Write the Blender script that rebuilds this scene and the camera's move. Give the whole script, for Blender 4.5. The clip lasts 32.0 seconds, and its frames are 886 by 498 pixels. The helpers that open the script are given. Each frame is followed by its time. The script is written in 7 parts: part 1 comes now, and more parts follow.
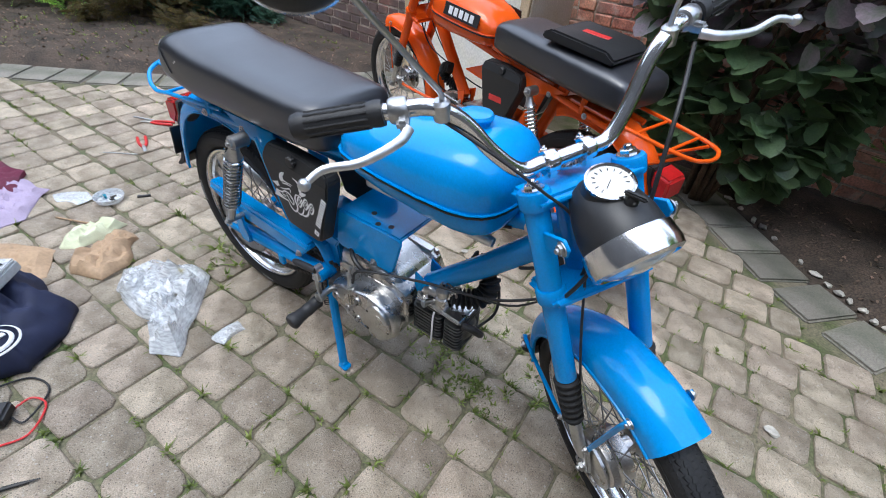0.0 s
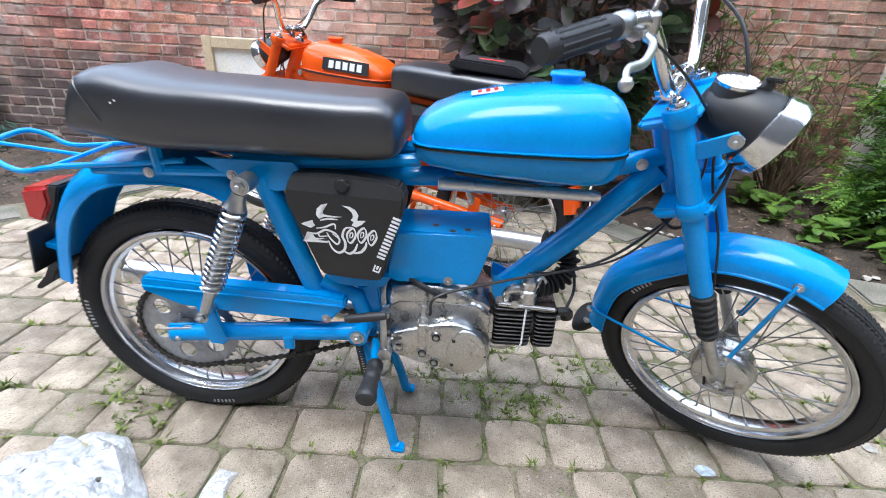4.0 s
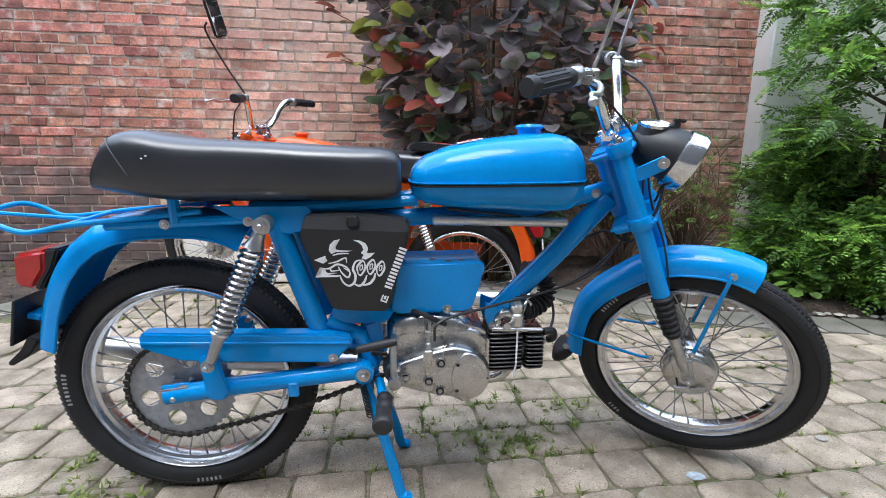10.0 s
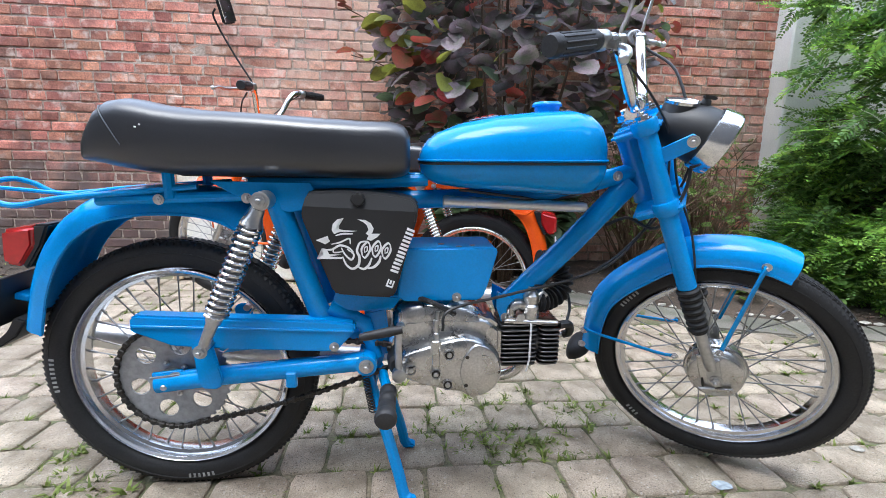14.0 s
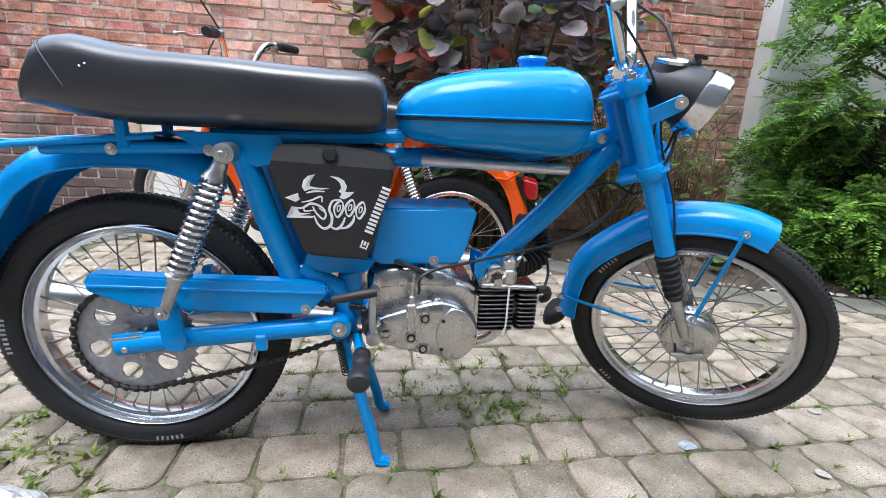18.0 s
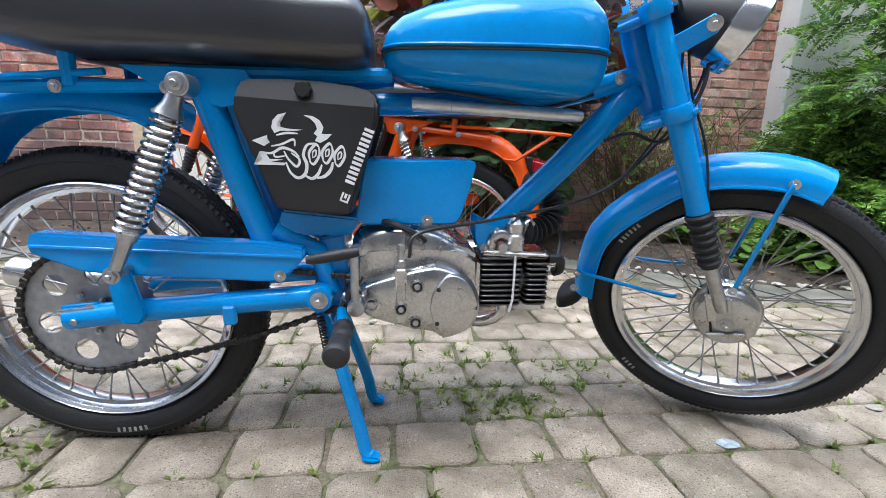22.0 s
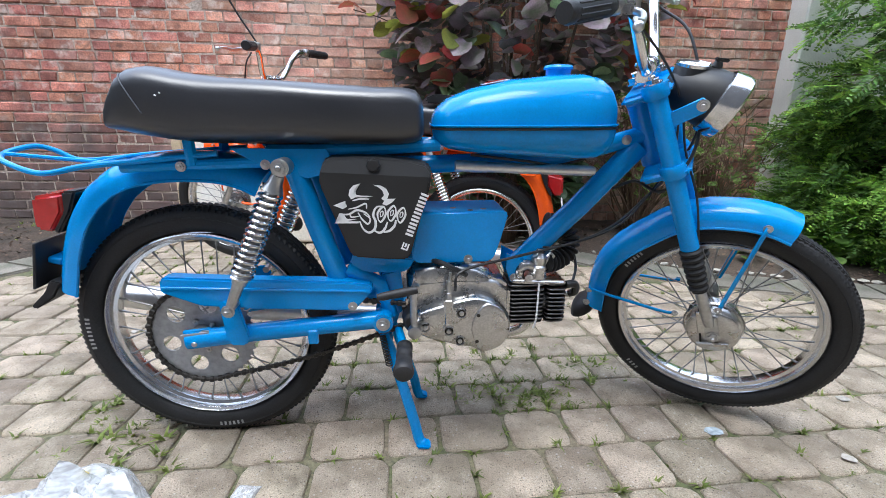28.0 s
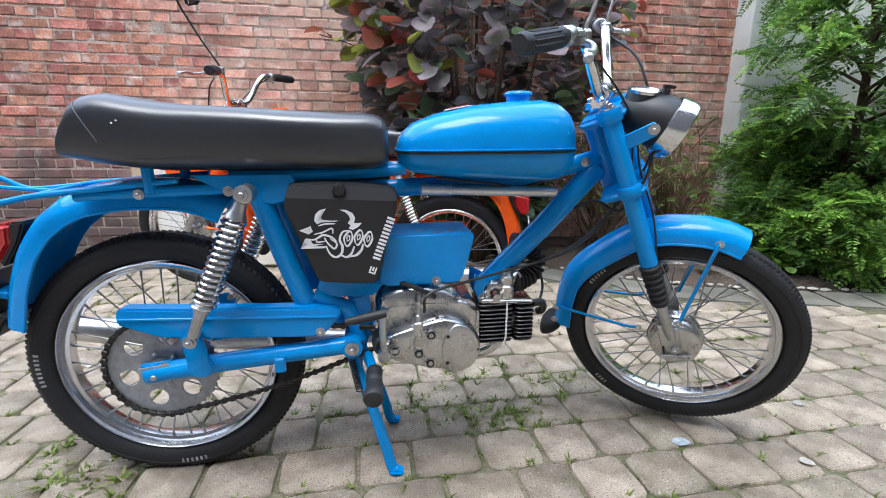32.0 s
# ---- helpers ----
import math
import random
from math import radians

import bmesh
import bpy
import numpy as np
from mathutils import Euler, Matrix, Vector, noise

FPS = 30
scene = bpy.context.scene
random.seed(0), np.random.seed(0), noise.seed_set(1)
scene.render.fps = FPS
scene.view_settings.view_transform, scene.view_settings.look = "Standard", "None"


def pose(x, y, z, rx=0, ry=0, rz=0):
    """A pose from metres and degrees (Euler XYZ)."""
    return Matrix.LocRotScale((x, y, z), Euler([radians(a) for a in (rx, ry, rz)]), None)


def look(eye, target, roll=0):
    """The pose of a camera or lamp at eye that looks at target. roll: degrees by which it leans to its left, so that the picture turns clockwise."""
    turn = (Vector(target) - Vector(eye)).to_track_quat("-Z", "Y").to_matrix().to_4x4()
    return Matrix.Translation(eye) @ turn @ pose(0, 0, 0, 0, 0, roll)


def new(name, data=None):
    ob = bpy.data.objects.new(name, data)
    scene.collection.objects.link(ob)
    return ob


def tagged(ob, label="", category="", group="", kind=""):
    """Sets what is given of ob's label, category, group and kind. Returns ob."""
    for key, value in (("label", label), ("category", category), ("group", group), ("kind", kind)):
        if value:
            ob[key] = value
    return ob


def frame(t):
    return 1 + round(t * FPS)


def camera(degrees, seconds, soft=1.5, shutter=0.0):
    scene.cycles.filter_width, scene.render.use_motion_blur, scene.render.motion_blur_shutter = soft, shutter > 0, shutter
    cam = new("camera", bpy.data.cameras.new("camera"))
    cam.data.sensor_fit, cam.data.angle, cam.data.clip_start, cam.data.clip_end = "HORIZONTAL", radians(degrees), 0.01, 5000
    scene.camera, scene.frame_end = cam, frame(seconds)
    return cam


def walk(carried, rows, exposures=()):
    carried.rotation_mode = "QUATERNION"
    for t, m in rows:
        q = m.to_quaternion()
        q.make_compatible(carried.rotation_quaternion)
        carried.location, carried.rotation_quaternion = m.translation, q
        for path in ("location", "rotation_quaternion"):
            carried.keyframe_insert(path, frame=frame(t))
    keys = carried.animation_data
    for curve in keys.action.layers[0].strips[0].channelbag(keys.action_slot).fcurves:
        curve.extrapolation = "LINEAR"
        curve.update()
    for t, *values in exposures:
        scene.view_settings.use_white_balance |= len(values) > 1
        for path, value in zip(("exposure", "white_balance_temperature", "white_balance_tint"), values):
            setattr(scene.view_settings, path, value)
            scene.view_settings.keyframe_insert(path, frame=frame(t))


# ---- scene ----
cam = camera(91.1, 32.0, 0.45, 0.25)
PATH = [
    (0, (1.141, -0.659, 1.134), (0.305, 0.676, -0.098), 7.4),
    (0.5, (1.152, -0.729, 1.211), (0.254, 0.624, 0.044), 5.8),
    (1, (1.065, -0.882, 1.24), (0.394, 0.648, 0.141), 4.6),
    (1.5, (1.018, -0.995, 1.261), (0.562, 0.64, 0.204), 2.8),
    (2, (0.967, -1.063, 1.305), (0.483, 0.582, 0.274), 3.9),
    (2.5, (0.884, -1.079, 1.331), (0.392, 0.565, 0.304), 4.2),
    (4.5, (0.569, -0.833, 0.747), (0.638, 1.062, 0.111), 2.0),
    (5, (0.55, -0.916, 0.713), (0.706, 1.032, 0.287), 0.6),
    (5.5, (0.531, -0.994, 0.794), (0.758, 0.958, 0.426), 0.4),
    (6, (0.505, -1.021, 0.8), (0.729, 0.943, 0.497), 2.3),
    (6.5, (0.492, -1.022, 0.79), (0.713, 0.942, 0.488), 1.8),
    (7, (0.492, -1.032, 0.785), (0.67, 0.936, 0.473), 1.2),
    (7.5, (0.491, -1.034, 0.784), (0.642, 0.933, 0.452), 1.1),
    (8, (0.498, -1.007, 0.762), (0.634, 0.957, 0.41), 0.9),
    (8.5, (0.534, -0.991, 0.751), (0.772, 0.955, 0.358), 1.4),
    (9, (0.523, -1.002, 0.756), (0.806, 0.936, 0.351), 1.6),
    (9.5, (0.503, -1.011, 0.768), (0.754, 0.933, 0.374), 1.0),
    (10, (0.497, -1.018, 0.768), (0.682, 0.941, 0.41), 0.6),
    (10.5, (0.493, -1.007, 0.755), (0.597, 0.962, 0.418), 0.8),
    (11, (0.506, -1.006, 0.749), (0.583, 0.964, 0.412), 1.1),
    (11.5, (0.521, -0.952, 0.721), (0.599, 1.011, 0.345), 1.2),
    (12, (0.524, -0.965, 0.725), (0.629, 0.994, 0.336), 0.9),
    (12.5, (0.505, -0.98, 0.728), (0.629, 0.992, 0.415), 1.2),
    (13, (0.506, -0.968, 0.714), (0.642, 1.005, 0.414), 1.1),
    (13.5, (0.499, -0.968, 0.71), (0.648, 1.003, 0.405), 1.2),
    (15.5, (0.496, -0.952, 0.695), (0.642, 0.993, 0.25), 1.8),
    (16, (0.509, -0.944, 0.69), (0.664, 0.986, 0.19), 2.1),
    (16.5, (0.519, -0.943, 0.689), (0.699, 0.973, 0.144), 2.4),
    (17, (0.525, -0.946, 0.699), (0.751, 0.988, 0.242), 2.8),
    (17.5, (0.512, -0.948, 0.698), (0.761, 0.985, 0.248), 2.7),
    (18, (0.507, -0.94, 0.691), (0.748, 0.99, 0.226), 2.9),
    (18.5, (0.51, -0.939, 0.69), (0.735, 0.993, 0.224), 2.6),
    (19, (0.51, -0.94, 0.691), (0.709, 0.996, 0.226), 2.5),
    (19.5, (0.512, -0.938, 0.689), (0.708, 0.996, 0.22), 2.4),
    (20, (0.512, -0.915, 0.663), (0.783, 1.009, 0.19), 3.3),
    (20.5, (0.546, -0.827, 0.594), (0.804, 1.105, 0.143), 2.9),
    (21, (0.546, -0.837, 0.577), (0.773, 1.1, 0.133), 4.0),
    (21.5, (0.541, -0.856, 0.6), (0.732, 1.088, 0.173), 2.2),
    (22, (0.556, -0.852, 0.565), (0.733, 1.101, 0.169), 2.0),
    (22.5, (0.554, -0.855, 0.56), (0.724, 1.097, 0.156), 1.6),
    (23, (0.55, -0.912, 0.664), (0.754, 1.021, 0.192), 1.9),
    (23.5, (0.532, -0.903, 0.679), (0.766, 1.024, 0.197), 1.8),
    (24, (0.537, -0.905, 0.674), (0.766, 1.016, 0.165), 1.6),
    (24.5, (0.535, -0.9, 0.661), (0.764, 1.019, 0.145), 1.4),
    (26.5, (0.528, -0.899, 0.659), (0.75, 1.019, 0.138), 0.7),
    (27, (0.506, -0.914, 0.665), (0.717, 1.005, 0.141), 0.8),
    (27.5, (0.476, -0.986, 0.7), (0.642, 0.94, 0.186), 1.4),
    (28, (0.474, -0.999, 0.723), (0.613, 0.931, 0.217), 1.0),
    (28.5, (0.467, -0.979, 0.718), (0.599, 0.951, 0.207), 0.9),
    (29, (0.503, -0.98, 0.726), (0.698, 0.943, 0.212), 1.2),
    (29.5, (0.532, -0.985, 0.739), (0.838, 0.943, 0.305), 0.8),
    (30, (0.534, -0.999, 0.763), (0.884, 0.96, 0.562), 0.3),
    (30.5, (0.534, -0.986, 0.749), (0.928, 0.951, 0.444), 0.2),
    (31, (0.534, -1.0, 0.751), (0.934, 0.936, 0.45), 0.1),
    (31.5, (0.498, -1.008, 0.741), (0.826, 0.935, 0.402), 0.5),
    (32, (0.484, -1.005, 0.732), (0.749, 0.932, 0.311), 0.4),
]
EXPOSURE = 0.20
walk(cam, [(t, look(eye, target, roll)) for t, eye, target, roll in PATH], [(0.0, EXPOSURE - 0.34), (0.8, EXPOSURE - 0.18), (2.0, EXPOSURE), (4.8, EXPOSURE + 0.34), (5.6, EXPOSURE + 0.02), (6.4, EXPOSURE - 0.08), (8.0, EXPOSURE + 0.14), (9.0, EXPOSURE + 0.22), (10.0, EXPOSURE - 0.01), (11.0, EXPOSURE + 0.08), (12.0, EXPOSURE + 0.20), (13.0, EXPOSURE + 0.20), (24.0, EXPOSURE + 0.22), (27.0, EXPOSURE + 0.18), (28.0, EXPOSURE + 0.06), (29.0, EXPOSURE + 0.05), (30.0, EXPOSURE - 0.12), (31.0, EXPOSURE + 0.16), (32.0, EXPOSURE + 0.07)])

# ---- light: an overcast day over a walled yard ----
world = bpy.data.worlds.new("overcast_sky")
scene.world = world
world.use_nodes = True
wn = world.node_tree.nodes
sky = wn.new("ShaderNodeTexSky")
sky.sky_type = "NISHITA"
sky.sun_disc = False
sky.sun_elevation = radians(71)
sky.sun_rotation = radians(215)
sky.air_density, sky.dust_density, sky.ozone_density = 1.0, 6.0, 0.4
pale = wn.new("ShaderNodeMixRGB")
pale.blend_type = "MIX"
pale.inputs[0].default_value = 0.75
pale.inputs[2].default_value = (7.9, 9.7, 13.0, 1)
world.node_tree.links.new(sky.outputs[0], pale.inputs[1])
world.node_tree.links.new(pale.outputs[0], wn["Background"].inputs[0])
wn["Background"].inputs[1].default_value = 0.28
sun_data = bpy.data.lights.new("sun", "SUN")
sun_data.energy, sun_data.angle, sun_data.color = 2.2, radians(30), (0.91, 0.97, 1.0)
sun = new("sun", sun_data)
sun.matrix_world = look((0, 0, 8), (1.2, 2.4, 0.0))

# ---- materials ----


def surf(name, base, rough=0.5, metal=0.0, var=0.12, scale=6.0, fine=90.0, bump=0.05, coat=0.0, tint=None, spread=0.0, rvar=0.1, spec=0.5, island=False):
    """A procedural surface: colour drifts at two scales, roughness drifts, fine relief. tint: a second colour for the large drift; spread: how far pieces differ."""
    m = bpy.data.materials.new(name)
    m.use_nodes = True
    t = m.node_tree
    n, l = t.nodes, t.links.new
    b = n["Principled BSDF"]
    co = n.new("ShaderNodeTexCoord")
    big, small = n.new("ShaderNodeTexNoise"), n.new("ShaderNodeTexNoise")
    for x, s, d in ((big, scale, 5), (small, fine, 3)):
        x.inputs["Scale"].default_value, x.inputs["Detail"].default_value = s, d
        l(co.outputs["Object"], x.inputs["Vector"])
    ramp = n.new("ShaderNodeValToRGB")
    t2 = tint or tuple(c * (1 - var) for c in base)
    ramp.color_ramp.elements[0].color, ramp.color_ramp.elements[1].color = (*t2, 1), (*base, 1)
    ramp.color_ramp.elements[0].position, ramp.color_ramp.elements[1].position = 0.35, 0.62
    l(big.outputs[0], ramp.inputs[0])
    mul = n.new("ShaderNodeMixRGB")
    mul.blend_type = "MULTIPLY"
    mul.inputs[0].default_value = 1.0
    mr = n.new("ShaderNodeMapRange")
    mr.inputs[3].default_value, mr.inputs[4].default_value = 1 - var, 1 + var
    mr.inputs[1].default_value, mr.inputs[2].default_value = 0.3, 0.7
    l(small.outputs[0], mr.inputs[0])
    l(ramp.outputs[0], mul.inputs[1])
    l(mr.outputs[0], mul.inputs[2])
    out = mul.outputs[0]
    if spread:
        hs = n.new("ShaderNodeHueSaturation")
        src = n.new("ShaderNodeNewGeometry").outputs["Random Per Island"] if island else n.new("ShaderNodeObjectInfo").outputs["Random"]
        v, h = n.new("ShaderNodeMapRange"), n.new("ShaderNodeMapRange")
        v.inputs[3].default_value, v.inputs[4].default_value = 1 - spread, 1 + spread
        h.inputs[3].default_value, h.inputs[4].default_value = 0.5 - spread * 0.03, 0.5 + spread * 0.03
        white = n.new("ShaderNodeTexWhiteNoise")
        white.noise_dimensions = "1D"
        l(src, v.inputs[0])
        l(src, white.inputs["W"])
        l(white.outputs["Value"], h.inputs[0])
        l(v.outputs[0], hs.inputs["Value"])
        l(h.outputs[0], hs.inputs["Hue"])
        l(out, hs.inputs["Color"])
        out = hs.outputs[0]
    l(out, b.inputs["Base Color"])
    rr = n.new("ShaderNodeMapRange")
    rr.inputs[3].default_value, rr.inputs[4].default_value = max(rough - rvar, 0.03), min(rough + rvar, 1)
    l(big.outputs[0], rr.inputs[0])
    l(rr.outputs[0], b.inputs["Roughness"])
    b.inputs["Metallic"].default_value = metal
    b.inputs["Specular IOR Level"].default_value = spec
    b.inputs["Coat Weight"].default_value = coat
    b.inputs["Coat Roughness"].default_value = 0.035
    if bump:
        bp = n.new("ShaderNodeBump")
        bp.inputs["Strength"].default_value, bp.inputs["Distance"].default_value = bump, 0.004
        l(small.outputs[0], bp.inputs["Height"])
        l(bp.outputs[0], b.inputs["Normal"])
    return m


BLUE = surf("blue_enamel", (0.0, 0.265, 0.67), 0.20, var=0.08, scale=9, fine=260, bump=0.006, coat=0.40, spec=0.10, rvar=0.05)
ORANGE = surf("orange_enamel", (0.83, 0.10, 0.008), 0.22, var=0.06, scale=9, fine=260, bump=0.006, coat=0.5, spec=0.15)
CHROME = surf("chrome", (0.72, 0.72, 0.73), 0.16, 1.0, var=0.05, rvar=0.08, bump=0.01)
STEEL = surf("zinc_steel", (0.50, 0.50, 0.50), 0.36, 1.0, var=0.12, scale=30, bump=0.03)
ALLOY = surf("cast_alloy", (0.55, 0.54, 0.53), 0.28, 1.0, var=0.14, scale=22, fine=220, bump=0.03, rvar=0.12)
SPOKEWIRE = surf("dull_spoke_wire", (0.34, 0.34, 0.34), 0.40, 1.0, var=0.15, scale=30)
RIMALLOY = surf("satin_rim", (0.66, 0.66, 0.67), 0.21, 1.0, var=0.08, scale=14, fine=180, bump=0.015, rvar=0.10)
SPROCKET = surf("sprocket_steel", (0.36, 0.36, 0.36), 0.5, 0.7, var=0.15, scale=25, bump=0.05)
DARKFIN = surf("black_painted_fins", (0.13, 0.13, 0.13), 0.38, 0.85, var=0.2, scale=30, bump=0.06)
RUBBER = surf("tyre_rubber", (0.018, 0.018, 0.019), 0.62, var=0.25, scale=14, fine=300, bump=0.12, spec=0.35)
GRIPRUB = surf("grip_rubber", (0.022, 0.022, 0.024), 0.55, var=0.2, scale=14, fine=300, bump=0.1)
VINYL = surf("black_vinyl", (0.020, 0.021, 0.026), 0.34, var=0.18, scale=7, fine=420, bump=0.07, spec=0.9)
BLACKPLASTIC = surf("black_plastic", (0.016, 0.016, 0.017), 0.48, var=0.2, scale=12, fine=500, bump=0.06)
CHAINMAT = surf("oily_chain", (0.06, 0.055, 0.05), 0.45, 0.8, var=0.3, scale=60, bump=0.1)
WHITEDECAL = surf("white_vinyl_decal", (0.78, 0.78, 0.78), 0.4, var=0.04)
REDLENS = surf("red_lens", (0.50, 0.012, 0.014), 0.16, var=0.1, coat=0.5)
REDPLASTIC = surf("red_plastic", (0.62, 0.03, 0.03), 0.4, var=0.1)
MARKGREY = surf("worn_tyre_mark", (0.34, 0.34, 0.33), 0.6, var=0.3, scale=120)
DIAL = surf("dial_face", (0.70, 0.69, 0.66), 0.3, var=0.1, scale=40)
LENS = surf("lamp_glass", (0.62, 0.66, 0.68), 0.12, 0.6, var=0.1, scale=40)
ALUPUMP = surf("pump_alloy", (0.62, 0.62, 0.62), 0.36, 0.9, var=0.08)
MIRRORGLASS = surf("mirror_glass", (0.85, 0.86, 0.87), 0.04, 1.0, var=0.01, bump=0, rvar=0.01)

MORTAR = surf("old_mortar", (0.50, 0.41, 0.34), 0.95, var=0.35, scale=3, fine=60, bump=0.8, tint=(0.27, 0.20, 0.16))
SAND = surf("joint_sand", (0.175, 0.145, 0.100), 0.95, var=0.45, scale=7.0, fine=140, bump=0.8, tint=(0.075, 0.092, 0.034))
SOIL = surf("dark_soil", (0.085, 0.060, 0.044), 0.95, var=0.5, scale=6.0, fine=110, bump=1.6, tint=(0.035, 0.026, 0.019))
SLAB = surf("mossy_concrete", (0.215, 0.195, 0.165), 0.9, var=0.3, scale=5, fine=160, bump=0.9, tint=(0.12, 0.12, 0.09), spread=0.22)
PEBBLE = surf("pale_stone", (0.44, 0.41, 0.36), 0.8, var=0.2, scale=12, bump=0.3, spread=0.25)
PLASTER = surf("white_render", (0.86, 0.86, 0.82), 0.9, var=0.06, scale=1.6, fine=90, bump=0.25, tint=(0.66, 0.67, 0.62))
GREYWALL = surf("grey_render", (0.15, 0.14, 0.13), 0.9, var=0.12, scale=1.2, fine=70, bump=0.25)
BARK = surf("brown_bark", (0.10, 0.065, 0.042), 0.9, var=0.3, scale=20, fine=160, bump=0.7)
TWIG = surf("dry_twig", (0.20, 0.13, 0.085), 0.9, var=0.3, scale=20, fine=160, bump=0.4)
CARDBOARD = surf("wrapped_board", (0.74, 0.70, 0.60), 0.4, var=0.1, scale=4, tint=(0.80, 0.79, 0.76), coat=0.3)


def paver_mat(name, island):
    """Worn concrete sett: grey-brown, each a little different, with pale and dark grit showing."""
    m = surf(name, (0.545, 0.452, 0.350), 0.82, var=0.30, scale=11.0, fine=330, bump=1.8, tint=(0.32, 0.255, 0.185), spread=0.22, island=island)
    n, l = m.node_tree.nodes, m.node_tree.links.new
    b = n["Principled BSDF"]
    was = b.inputs["Base Color"].links[0].from_socket
    pos = n.new("ShaderNodeNewGeometry").outputs["Position"]
    for scl, size, col, amount in ((150.0, 0.17, (0.66, 0.62, 0.56, 1), 0.3), (110.0, 0.15, (0.09, 0.075, 0.06, 1), 0.7), (52.0, 0.09, (0.70, 0.67, 0.62, 1), 0.5)):
        vo, rg, mx = n.new("ShaderNodeTexVoronoi"), n.new("ShaderNodeMapRange"), n.new("ShaderNodeMixRGB")
        vo.inputs["Scale"].default_value = scl
        l(pos, vo.inputs["Vector"])
        rg.inputs[1].default_value, rg.inputs[2].default_value, rg.inputs[3].default_value, rg.inputs[4].default_value = size, size + 0.08, amount, 0.0
        l(vo.outputs["Distance"], rg.inputs[0])
        l(rg.outputs[0], mx.inputs[0])
        l(was, mx.inputs[1])
        mx.inputs[2].default_value = col
        was = mx.outputs[0]
    # damp and earthy stains that run across the setts
    for scl, lo, hi, col, amount in ((2.2, 0.50, 0.66, (0.24, 0.195, 0.145, 1), 0.55), (17.0, 0.56, 0.70, (0.17, 0.135, 0.095, 1), 0.5)):
        nz, rg, mx = n.new("ShaderNodeTexNoise"), n.new("ShaderNodeMapRange"), n.new("ShaderNodeMixRGB")
        nz.inputs["Scale"].default_value, nz.inputs["Detail"].default_value, nz.inputs["Roughness"].default_value = scl, 6, 0.65
        l(pos, nz.inputs["Vector"])
        rg.inputs[1].default_value, rg.inputs[2].default_value, rg.inputs[4].default_value = lo, hi, amount
        l(nz.outputs[0], rg.inputs[0])
        l(rg.outputs[0], mx.inputs[0])
        l(was, mx.inputs[1])
        mx.inputs[2].default_value = col
        was = mx.outputs[0]
    l(was, b.inputs["Base Color"])
    return m


